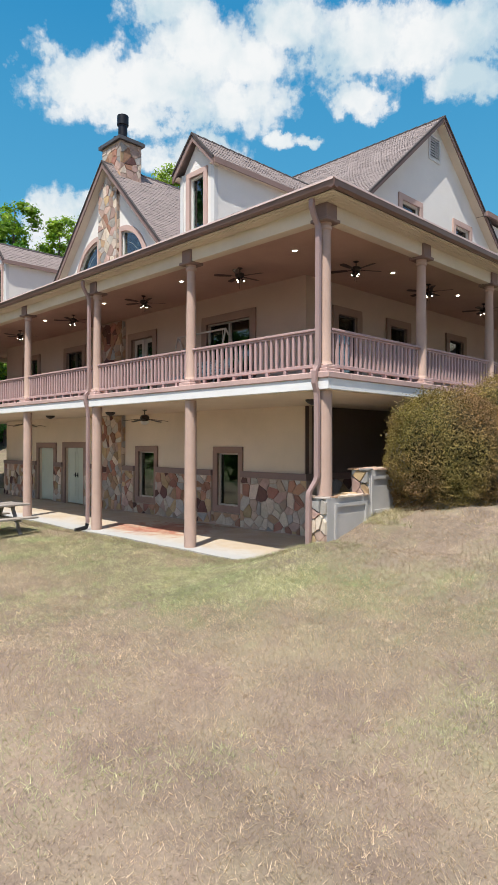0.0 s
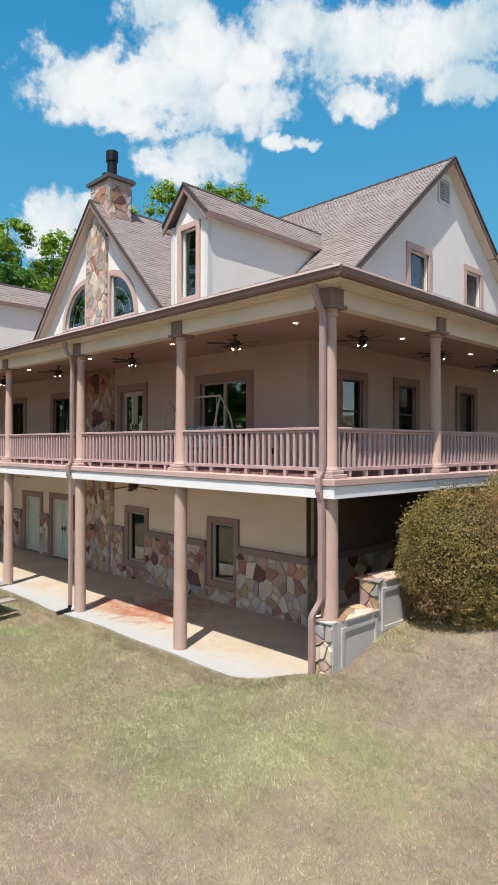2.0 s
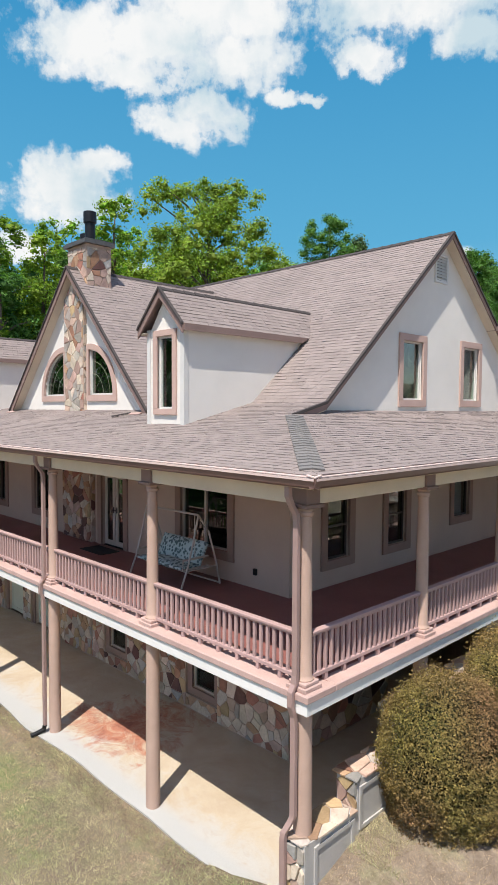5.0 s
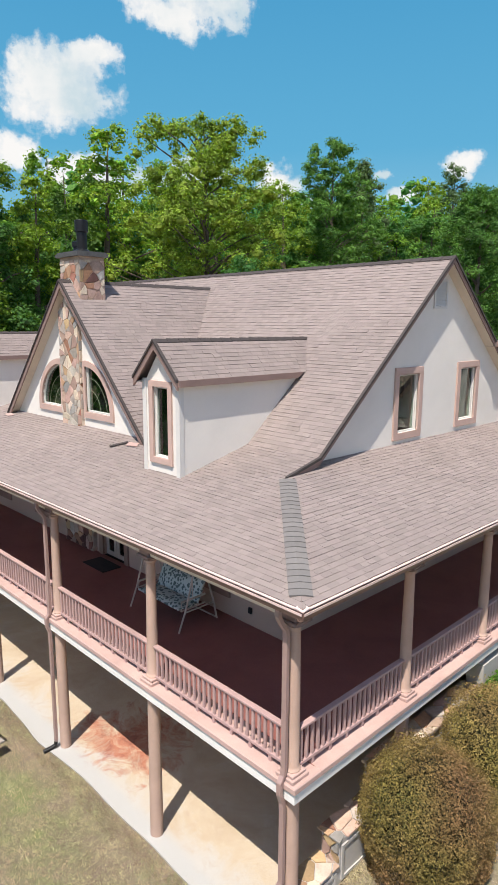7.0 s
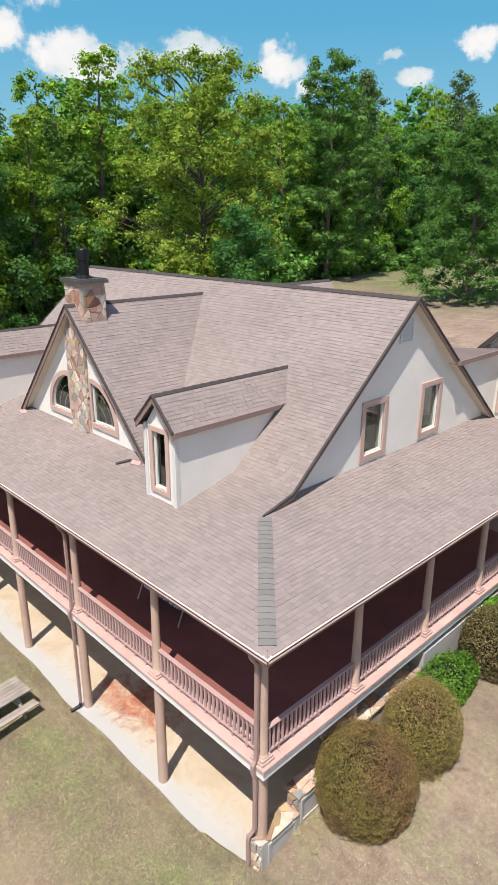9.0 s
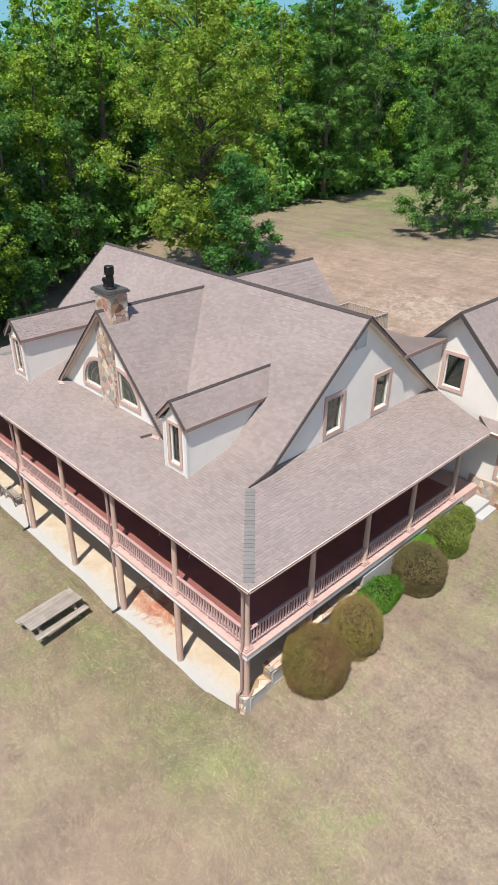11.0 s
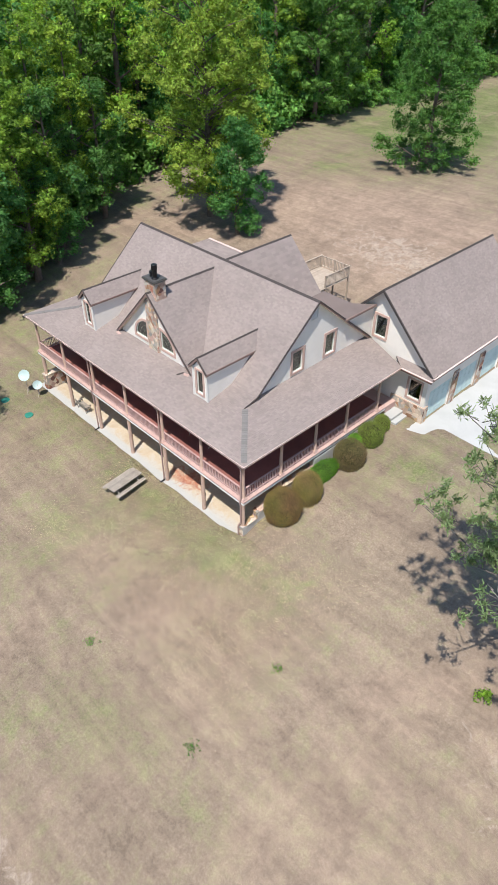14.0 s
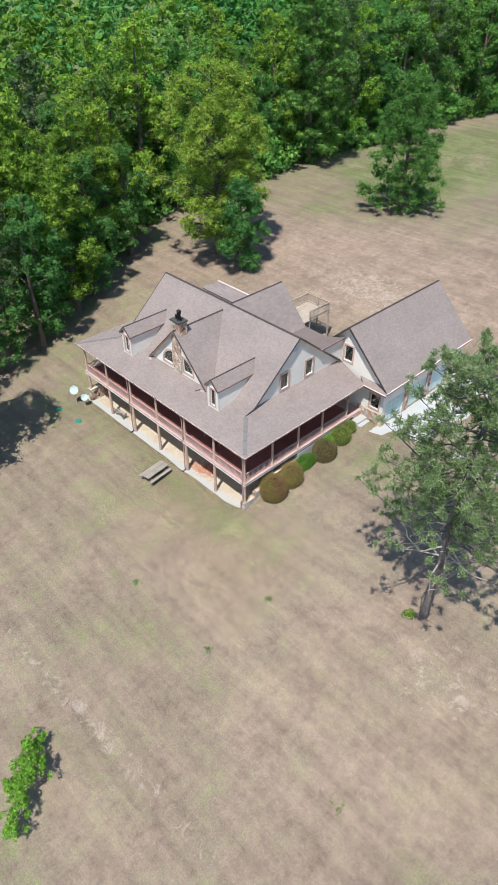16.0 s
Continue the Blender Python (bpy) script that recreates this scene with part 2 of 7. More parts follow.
def raw(name, verts, faces, material, parent=None, label=""):
    me = bpy.data.meshes.new(name)
    me.from_pydata([tuple(v) for v in verts], [], faces)
    me.update()
    return mesh_part(name, me, material, parent, label)


def polys(name, verts, size, material, parent=None, label=""):
    """A mesh of many separate polygons of one size, from an array of corners."""
    me = bpy.data.meshes.new(name)
    count = len(verts) // size
    me.vertices.add(len(verts))
    me.vertices.foreach_set("co", np.asarray(verts, dtype=np.float32).ravel())
    me.loops.add(len(verts))
    me.loops.foreach_set("vertex_index", np.arange(len(verts), dtype=np.int32))
    me.polygons.add(count)
    me.polygons.foreach_set("loop_start", np.arange(0, len(verts), size, dtype=np.int32))
    me.polygons.foreach_set("loop_total", np.full(count, size, dtype=np.int32))
    me.update(calc_edges=True)
    return mesh_part(name, me, material, parent, label)


def bx(bm, x0, x1, y0, y1, z0, z1):
    v = [bm.verts.new(p) for p in ((x0, y0, z0), (x1, y0, z0), (x1, y1, z0), (x0, y1, z0), (x0, y0, z1), (x1, y0, z1), (x1, y1, z1), (x0, y1, z1))]
    for f in ((0, 3, 2, 1), (4, 5, 6, 7), (0, 1, 5, 4), (1, 2, 6, 5), (2, 3, 7, 6), (3, 0, 4, 7)):
        bm.faces.new([v[i] for i in f])
    return v


def slab(bm, pts, off):
    """A solid from a flat polygon pushed along off."""
    off = Vector(off)
    a = [bm.verts.new(Vector(p)) for p in pts]
    b = [bm.verts.new(Vector(p) + off) for p in pts]
    bm.faces.new(a)
    bm.faces.new(b[::-1])
    for i in range(len(a)):
        j = (i + 1) % len(a)
        bm.faces.new((a[i], b[i], b[j], a[j]))


def soften(bm, width, segments=1):
    bmesh.ops.remove_doubles(bm, verts=bm.verts, dist=1e-5)
    bmesh.ops.bevel(bm, geom=list(bm.edges), offset=width, segments=segments, affect="EDGES", profile=0.7)


def box(name, lo, hi, material, parent, label="", soft=0.006):
    bm = bmesh.new()
    bx(bm, lo[0], hi[0], lo[1], hi[1], lo[2], hi[2])
    if soft:
        soften(bm, soft)
    return part(name, bm, material, parent, label)


def lathe(bm, profile, steps=20, at=(0, 0, 0)):
    """A turned solid round z from (radius, height) pairs, closed at both ends."""
    rings = []
    for r, z in profile:
        rings.append([bm.verts.new((at[0] + r * math.cos(2 * math.pi * k / steps), at[1] + r * math.sin(2 * math.pi * k / steps), at[2] + z)) for k in range(steps)])
    for a, b in zip(rings, rings[1:]):
        for k in range(steps):
            j = (k + 1) % steps
            bm.faces.new((a[k], a[j], b[j], b[k]))
    bm.faces.new(rings[0][::-1])
    bm.faces.new(rings[-1])


def tube(bm, path, radius, steps=8, squash=None):
    """A pipe along a line of points; squash gives a rectangular section (half width, half depth)."""
    path = [Vector(p) for p in path]
    rads = radius if isinstance(radius, (list, tuple)) else [radius] * len(path)
    rings = []
    for i, p in enumerate(path):
        d = (path[min(i + 1, len(path) - 1)] - path[max(i - 1, 0)]).normalized()
        side = d.cross(Vector((0, 0, 1)))
        side = side.normalized() if side.length > 0.05 else Vector((1, 0, 0))
        up = side.cross(d).normalized()
        if squash:
            ring = [p + side * a * squash[0] + up * b * squash[1] for a, b in ((-1, -1), (1, -1), (1, 1), (-1, 1))]
        else:
            ring = [p + (side * math.cos(2 * math.pi * k / steps) + up * math.sin(2 * math.pi * k / steps)) * rads[i] for k in range(steps)]
        rings.append([bm.verts.new(q) for q in ring])
    for a, b in zip(rings, rings[1:]):
        for k in range(len(a)):
            j = (k + 1) % len(a)
            bm.faces.new((a[k], a[j], b[j], b[k]))
    bm.faces.new(rings[0][::-1])
    bm.faces.new(rings[-1])


def smooth(ob, angle=35):
    ob.data.shade_smooth()
    ob.data.set_sharp_from_angle(angle=radians(angle))
    return ob


def south(y):
    """Wall coordinates (along, up, out) of a wall that faces -y."""
    return lambda u, v, d: Vector((u, y - d, v))


def east(x):
    return lambda u, v, d: Vector((x + d, u, v))


def north(y):
    return lambda u, v, d: Vector((u, y + d, v))


def west(x):
    return lambda u, v, d: Vector((x - d, u, v))


def wbox(bm, f, u0, u1, v0, v1, d0, d1):
    v = [bm.verts.new(f(*p)) for p in ((u0, v0, d0), (u1, v0, d0), (u1, v1, d0), (u0, v1, d0), (u0, v0, d1), (u1, v0, d1), (u1, v1, d1), (u0, v1, d1))]
    for g in ((0, 3, 2, 1), (4, 5, 6, 7), (0, 1, 5, 4), (1, 2, 6, 5), (2, 3, 7, 6), (3, 0, 4, 7)):
        bm.faces.new([v[i] for i in g])


def clip2(poly, bound):
    """The part of a 2D polygon inside a convex one (counterclockwise)."""
    out = list(poly)
    for (ax, ay), (bx_, by) in zip(bound, bound[1:] + bound[:1]):
        src, out = out, []
        for i, p in enumerate(src):
            q = src[(i + 1) % len(src)]
            sp = (bx_ - ax) * (p[1] - ay) - (by - ay) * (p[0] - ax)
            sq = (bx_ - ax) * (q[1] - ay) - (by - ay) * (q[0] - ax)
            if sp >= 0:
                out.append(p)
            if (sp > 0 > sq) or (sp < 0 < sq):
                k = sp / (sp - sq)
                out.append((p[0] + k * (q[0] - p[0]), p[1] + k * (q[1] - p[1])))
        if not out:
            return []
    return out


def area2(p):
    return 0.5 * sum(a[0] * b[1] - b[0] * a[1] for a, b in zip(p, p[1:] + p[:1]))


def ccw(p):
    return list(p) if area2(list(p)) > 0 else list(p)[::-1]


def wall(name, f, outline, holes, thick, material, parent, label=""):
    """A wall of convex outline (along, up) with rectangular openings right through it."""
    us = sorted({u for u, _ in outline} | {h for o in holes for h in o[:2]})
    vs = sorted({v for _, v in outline} | {h for o in holes for h in o[2:]})
    bound, bm = ccw(outline), bmesh.new()
    for u0, u1 in zip(us, us[1:]):
        for v0, v1 in zip(vs, vs[1:]):
            uc, vc = (u0 + u1) / 2, (v0 + v1) / 2
            if any(a < uc < b and c < vc < d for a, b, c, d in holes):
                continue
            cell = clip2([(u0, v0), (u1, v0), (u1, v1), (u0, v1)], bound)
            if len(cell) > 2 and abs(area2(cell)) > 1e-5:
                slab(bm, [f(u, v, 0) for u, v in cell], f(0, 0, -thick) - f(0, 0, 0))
    # weld the bays into one piece
    seen = collections.defaultdict(list)
    for fc in bm.faces:
        seen[tuple(round(c, 3) for c in fc.calc_center_median())].append(fc)
    bmesh.ops.delete(bm, geom=[fc for v in seen.values() if len(v) > 1 for fc in v], context="FACES")
    bmesh.ops.remove_doubles(bm, verts=bm.verts, dist=0.0005)
    return part(name, bm, material, parent, label)


def frame_ring(bm, f, u0, u1, v0, v1, w, d0, d1):
    """Four butted members round an opening."""
    wbox(bm, f, u0, u1, v1 - w, v1, d0, d1)
    wbox(bm, f, u0, u1, v0, v0 + w, d0, d1)
    wbox(bm, f, u0, u0 + w, v0 + w, v1 - w, d0, d1)
    wbox(bm, f, u1 - w, u1, v0 + w, v1 - w, d0, d1)


def window(f, u0, u1, v0, v1, parent, casing=0.14, panels=1, frame_mat=None, blind=False, casing_mat=None, proud=0.05, bars=0, back=0.0):
    """A window in its opening u0..u1, v0..v1: casing round it, frame, glass panes, added dark panel or grey slats
    behind.
    """
    bm = bmesh.new()
    frame_ring(bm, f, u0 - casing, u1 + casing, v0 - casing, v1 + casing, casing, -0.02, proud)
    soften(bm, 0.006)
    w = part("window", bm, casing_mat or CASING, parent)
    bm = bmesh.new()
    frame_ring(bm, f, u0, u1, v0, v1, 0.04, -0.12, -0.05)
    step = (u1 - u0) / panels
    for k in range(1, panels):
        wbox(bm, f, u0 + step * k - 0.035, u0 + step * k + 0.035, v0 + 0.05, v1 - 0.05, -0.13, -0.035)
    if bars:
        for k in range(1, bars + 1):
            v = v0 + (v1 - v0) * k / (bars + 1)
            wbox(bm, f, u0 + 0.05, u1 - 0.05, v - 0.02, v + 0.02, -0.12, -0.045)
    part("window_frame", bm, frame_mat or FRAME_W, w)
    for k in range(panels):
        bm = bmesh.new()
        wbox(bm, f, u0 + step * k + 0.04, u0 + step * (k + 1) - 0.04, v0 + 0.045, v1 - 0.045, -0.095, -0.085)
        pane = part("pane", bm, GLASS, w)
        pane.visible_shadow = False
    # an added dark sheet close behind, so the glass shows dark
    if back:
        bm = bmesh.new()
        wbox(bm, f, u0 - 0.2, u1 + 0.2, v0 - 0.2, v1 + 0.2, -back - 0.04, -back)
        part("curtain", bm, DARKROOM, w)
    # added grey slats stand in for a grey reflection in the glass
    if blind:
        bm = bmesh.new()
        n = int((v1 - v0 - 0.1) * blind / 0.06)
        for k in range(n):
            v = v0 + 0.06 + k * 0.06
            wbox(bm, f, u0 + 0.06, u1 - 0.06, v, v + 0.052, -0.23, -0.222)
        part("blind", bm, SLAT_GREY, w)
    return w


def voronoi(bound, spacing, rng, stretch=1.0):
    """Irregular convex cells that fill a convex 2D outline."""
    bound = ccw(bound)
    us, vs = [p[0] for p in bound], [p[1] for p in bound]
    pts = []
    nu, nv = max(1, round((max(us) - min(us)) / spacing)), max(1, round((max(vs) - min(vs)) / spacing / stretch))
    for i in range(-1, nu + 1):
        for j in range(-1, nv + 1):
            if rng.random() < 0.2:
                continue
            pts.append((min(us) + (i + 0.5 + rng.uniform(-0.62, 0.62)) * (max(us) - min(us)) / nu, min(vs) + (j + 0.5 + rng.uniform(-0.62, 0.62)) * (max(vs) - min(vs)) / nv))
    reach = spacing * 3.2 * max(1, stretch)
    cells = []
    for p in pts:
        cell = list(bound)
        for q in pts:
            if q is p or abs(q[0] - p[0]) > reach or abs(q[1] - p[1]) > reach:
                continue
            mx, my, nx, ny = (p[0] + q[0]) / 2, (p[1] + q[1]) / 2, p[0] - q[0], p[1] - q[1]
            src, cell = cell, []
            for i, a in enumerate(src):
                b = src[(i + 1) % len(src)]
                sa, sb = (a[0] - mx) * nx + (a[1] - my) * ny, (b[0] - mx) * nx + (b[1] - my) * ny
                if sa >= 0:
                    cell.append(a)
                if (sa > 0 > sb) or (sa < 0 < sb):
                    k = sa / (sa - sb)
                    cell.append((a[0] + k * (b[0] - a[0]), a[1] + k * (b[1] - a[1])))
            if not cell:
                break
        if len(cell) > 2:
            cells.append(cell)
    return cells


def inset(cell, gap):
    """A convex cell pulled in by gap on every side."""
    out = list(cell)
    src = ccw(cell)
    out = list(src)
    for a, b in zip(src, src[1:] + src[:1]):
        dx, dy = b[0] - a[0], b[1] - a[1]
        n = math.hypot(dx, dy)
        if n < 1e-6:
            continue
        ox, oy = -dy / n * gap, dx / n * gap
        prev, out = out, []
        ax, ay, bx2, by2 = a[0] + ox, a[1] + oy, b[0] + ox, b[1] + oy
        for i, p in enumerate(prev):
            q = prev[(i + 1) % len(prev)]
            sp = (bx2 - ax) * (p[1] - ay) - (by2 - ay) * (p[0] - ax)
            sq = (bx2 - ax) * (q[1] - ay) - (by2 - ay) * (q[0] - ax)
            if sp >= 0:
                out.append(p)
            if (sp > 0 > sq) or (sp < 0 < sq):
                k = sp / (sp - sq)
                out.append((p[0] + k * (q[0] - p[0]), p[1] + k * (q[1] - p[1])))
        if len(out) < 3:
            return []
    return out


def flagstones(f, bound, spacing, parent, rng, holes=(), gap=0.009, depth=0.02, weights=(4, 2.2, 1.8, 4.5, 1.0, 1.6, 3.5), stretch=1.45):
    """Irregular flat stones set on a wall, each with a chipped edge; mortar shows between them."""
    for cell in voronoi(bound, spacing * 0.72, rng, stretch):
        c = inset(cell, gap)
        if len(c) < 3 or area2(c) < 0.006:
            continue
        uc, vc = sum(p[0] for p in c) / len(c), sum(p[1] for p in c) / len(c)
        if any(a < uc < b and d < vc < e for a, b, d, e in holes):
            continue
        cut = c
        for a, b, d, e in holes:
            if max(p[0] for p in cut) > a and min(p[0] for p in cut) < b and max(p[1] for p in cut) > d and min(p[1] for p in cut) < e:
                if vc < d:
                    cut = clip2(cut, [(-99, -99), (99, -99), (99, d), (-99, d)])
                elif vc > e:
                    cut = clip2(cut, [(-99, e), (99, e), (99, 99), (-99, 99)])
                elif uc < a:
                    cut = clip2(cut, [(-99, -99), (a, -99), (a, 99), (-99, 99)])
                else:
                    cut = clip2(cut, [(b, -99), (99, -99), (99, 99), (b, 99)])
                if len(cut) < 3:
                    break
        if len(cut) < 3 or abs(area2(cut)) < 0.004:
            continue
        d = depth * rng.uniform(0.6, 1.3)
        top = inset(cut, 0.006)
        verts, faces = [], []
        if len(top) == len(cut):
            cut = ccw(cut)
            n = len(cut)
            verts = [f(u, v, -0.005) for u, v in cut] + [f(u, v, d * 0.7) for u, v in cut] + [f(u, v, d + rng.uniform(-0.006, 0.006)) for u, v in top]
            faces = [tuple(range(2 * n, 3 * n))]
            for i in range(n):
                j = (i + 1) % n
                faces += [(i, j, n + j, n + i), (n + i, n + j, 2 * n + j, 2 * n + i)]
        else:
            cut = ccw(cut)
            n = len(cut)
            verts = [f(u, v, -0.005) for u, v in cut] + [f(u, v, d) for u, v in cut]
            faces = [tuple(range(n, 2 * n))] + [(i, (i + 1) % n, n + (i + 1) % n, n + i) for i in range(n)]
        raw("stone", verts, faces, rng.choices(STONES, weights)[0], parent)


def shingle_cells(poly, rng, exposure=0.118, width=0.205):
    """Courses of shingle tabs on a flat convex roof polygon: lists of (corners, is lower edge high)."""
    P = [Vector(p) for p in poly]
    normal = (P[1] - P[0]).cross(P[2] - P[0]).normalized()
    if normal.z < 0:
        normal = -normal
    eu = Vector((0, 0, 1)).cross(normal).normalized()
    ev = normal.cross(eu).normalized()
    flat = ccw([((p - P[0]).dot(eu), (p - P[0]).dot(ev)) for p in P])
    v0, v1 = min(p[1] for p in flat), max(p[1] for p in flat)
    u0, u1 = min(p[0] for p in flat), max(p[0] for p in flat)
    out = []
    v = v0
    while v < v1:
        u = u0 - rng.uniform(0, width)
        while u < u1:
            w = width * rng.choice((0.8, 0.9, 1.0, 1.0, 1.15))
            g = 0.0015
            cell = clip2([(u + g, v), (u + w - g, v), (u + w - g, v + exposure * 1.02), (u + g, v + exposure * 1.02)], flat)
            if len(cell) > 2 and abs(area2(cell)) > 0.0015:
                lift = rng.choice((0.004, 0.006, 0.008, 0.012))
                top = [P[0] + eu * a + ev * b + normal * (0.004 + lift * (1 - (b - v) / (exposure * 1.02))) for a, b in cell]
                low = [P[0] + eu * a + ev * b - normal * 0.01 for a, b in cell]
                out.append((top, low))
            u += w
        v += exposure
    return out


def cell_mesh(top, low, verts, faces):
    k, n = len(verts), len(top)
    verts += top + low
    faces.append(tuple(range(k, k + n)))
    for i in range(n):
        j = (i + 1) % n
        faces.append((k + n + i, k + n + j, k + j, k + i))


def roof(name, poly, parent, rng, thick=0.13, exposure=0.118, width=0.205, near=None):
    """A roof slope: deck slab with its courses of shingles; those inside near() are pieces of their own."""
    P = [Vector(p) for p in poly]
    bm = bmesh.new()
    slab(bm, [p for p in P], (0, 0, -thick))
    r = part(name, bm, ROOFBASE, parent)
    verts, faces = [], []
    for top, low in shingle_cells(poly, rng, exposure, width):
        c = sum(top, Vector()) / len(top)
        if near and near(c):
            vv, ff = [], []
            cell_mesh(top, low, vv, ff)
            NEAR_SHINGLES.append((vv, ff, r))
        else:
            cell_mesh(top, low, verts, faces)
    s = raw("shingles", verts, faces, SHINGLE, r)
    tagged(s, "weathered brown asphalt shingles in courses", "", "", "stuff")
    return r


NEAR_SHINGLES = []


# ---- ground ----
CX = -11.67                      # middle of the house along its long front


def lerp_table(t, table):
    for (a, va), (b, vb) in zip(table, table[1:]):
        if t <= b:
            k = max(0.0, (t - a) / (b - a))
            k = k * k * (3 - 2 * k) if b - a < 8 else k
            return va + (vb - va) * k
    return table[-1][1]


def sstep(a, b, x):
    k = min(1.0, max(0.0, (x - a) / (b - a)))
    return k * k * (3 - 2 * k)


SLOPE_EAST = [(-200, -9), (-60, -4.2), (-25, -1.9), (-10, -0.75), (-5, -0.15), (-1.5, 0.25), (-0.2, 0.58), (1.5, 0.98), (6, 1.75), (13, 2.5), (24, 3.2), (36, 5.2), (58, 7.2), (110, 9), (300, 22), (2500, 40)]
SLOPE_WEST = [(-200, -9), (-60, -4.2), (-25, -2.0), (-10, -0.7), (-4, -0.22), (-1.2, -0.05), (0.0, -0.03), (1.0, 0.0), (5, 0.7), (14, 2.6), (24, 3.2), (36, 4.8), (58, 6.4), (110, 9), (300, 22), (2500, 40)]


def ground_z(x, y):
    k = sstep(-2.4, 0.1, x) if y < 14 else sstep(-30, 0, x)
    z = lerp_table(y, SLOPE_EAST) * k + lerp_table(y, SLOPE_WEST) * (1 - k)
    if x > 4 and y < 14:
        z += min(0.35, (x - 4) * 0.025) * sstep(-12, 2, y)
    inside = sstep(-24.9, -23.9, x) * (1 - sstep(-0.5, -0.3, x)) * sstep(-0.24, -0.08, y) * (1 - sstep(14.0, 15.0, y))
    z = z * (1 - inside) - 0.12 * inside
    drive = sstep(1.0, 2.2, x) * sstep(12.3, 14.2, y) * (1 - sstep(30, 36, y)) * (1 - sstep(14, 20, x))
    z = z * (1 - drive) + 2.42 * drive
    # ground by the porch shrubs, raised to fit their foot in the camera's view
    z += 0.18 * sstep(0.1, 0.7, x) * (1 - sstep(1.2, 2.6, x)) * sstep(0.6, 1.8, y) * (1 - sstep(4.5, 7.0, y))
    return z


def ground_bump(x, y):
    far = min(1.0, max(0.15, math.hypot(x - 2, y + 4) / 40))
    return 0.05 * noise.noise((x * 0.35, y * 0.35, 1.7)) + 0.25 * far * noise.noise((x * 0.05, y * 0.05, 4.0)) + 0.014 * noise.noise((x * 1.9, y * 1.9, 9.0))


def axis_steps(lo, hi, fine_lo, fine_hi, fine, grow=1.22):
    out = [fine_lo + fine * i for i in range(int((fine_hi - fine_lo) / fine) + 1)]
    s, v = fine, out[-1]
    while v < hi:
        s *= grow
        v += s
        out.append(v)
    s, v, low = fine, fine_lo, []
    while v > lo:
        s *= grow
        v -= s
        low.append(v)
    return low[::-1] + out


def ground_material():
    m, n, l, b = nodes_of("dry mown lawn")
    co = n.new("ShaderNodeTexCoord").outputs["Object"]
    broad, mid, patch, clump, fine = (noise_node(n, l, co, s, 7, r, d) for s, r, d in ((0.06, 0.6, 0.5), (0.33, 0.7, 0.4), (1.7, 0.75, 0.3), (9.0, 0.75, 0.0), (42, 0.75, 0.0)))
    straw = ramp(n, l, clump.outputs[0], [(0.30, (0.200, 0.151, 0.110)), (0.50, (0.277, 0.216, 0.162)), (0.72, (0.374, 0.302, 0.234))]).outputs[0]
    green = ramp(n, l, clump.outputs[0], [(0.30, (0.085, 0.118, 0.036)), (0.50, (0.152, 0.192, 0.068)), (0.72, (0.235, 0.272, 0.118))]).outputs[0]
    gm = n.new("ShaderNodeMath")
    gm.operation = "ADD"
    l.new(mid.outputs[0], gm.inputs[0])
    l.new(patch.outputs[0], gm.inputs[1])
    gb = n.new("ShaderNodeMath")
    gb.operation = "MULTIPLY_ADD"
    gb.inputs[1].default_value = 0.9
    l.new(broad.outputs[0], gb.inputs[0])
    l.new(gm.outputs[0], gb.inputs[2])
    mr = n.new("ShaderNodeMapRange")
    mr.inputs[1].default_value, mr.inputs[2].default_value, mr.inputs[4].default_value = 1.40, 1.80, 0.85
    at = n.new("ShaderNodeAttribute")
    at.attribute_name = "growth"
    sep = n.new("ShaderNodeSeparateColor")
    l.new(at.outputs["Color"], sep.inputs[0])
    gr = n.new("ShaderNodeMath")
    gr.operation = "MULTIPLY_ADD"
    gr.inputs[1].default_value = 0.5
    l.new(sep.outputs[0], gr.inputs[0])
    l.new(gb.outputs[0], gr.inputs[2])
    l.new(gr.outputs[0], mr.inputs[0])
    col = mix(n, l, mr.outputs[0], straw, green)
    soil = noise_node(n, l, co, 0.12, 7, 0.75, 0.6)
    so = n.new("ShaderNodeMath")
    so.operation = "MULTIPLY_ADD"
    so.inputs[1].default_value = 0.3
    l.new(sep.outputs[1], so.inputs[0])
    l.new(soil.outputs[0], so.inputs[2])
    col = mix(n, l, ramp(n, l, so.outputs[0], [(0.48, (0,)), (0.74, (0.7,)), (0.95, (0.84,))]).outputs[0], col, (0.335, 0.246, 0.190))
    # mower passes run along the front of the house
    mp = n.new("ShaderNodeMapping")
    mp.inputs["Scale"].default_value = (0.09, 1.0, 1.0)
    mp.inputs["Rotation"].default_value = (0, 0, 0.05)
    l.new(co, mp.inputs[0])
    pas = noise_node(n, l, mp.outputs[0], 0.9, 6, 0.7, 0.25)
    col = mix(n, l, 1.0, col, ramp(n, l, pas.outputs[0], [(0.34, (0.84,)), (0.66, (1.12,))]).outputs[0], "MULTIPLY")
    # and others across them, up the slope
    mq = n.new("ShaderNodeMapping")
    mq.inputs["Scale"].default_value = (1.0, 0.08, 1.0)
    mq.inputs["Rotation"].default_value = (0, 0, 0.22)
    l.new(co, mq.inputs[0])
    pas2 = noise_node(n, l, mq.outputs[0], 0.8, 6, 0.7, 0.2)
    col = mix(n, l, 1.0, col, ramp(n, l, pas2.outputs[0], [(0.34, (0.94,)), (0.66, (1.05,))]).outputs[0], "MULTIPLY")
    col = mix(n, l, 1.0, col, ramp(n, l, mid.outputs[0], [(0.3, (0.76,)), (0.7, (1.14,))]).outputs[0], "MULTIPLY")
    pale = noise_node(n, l, co, 1.1, 7, 0.75, 0.8)
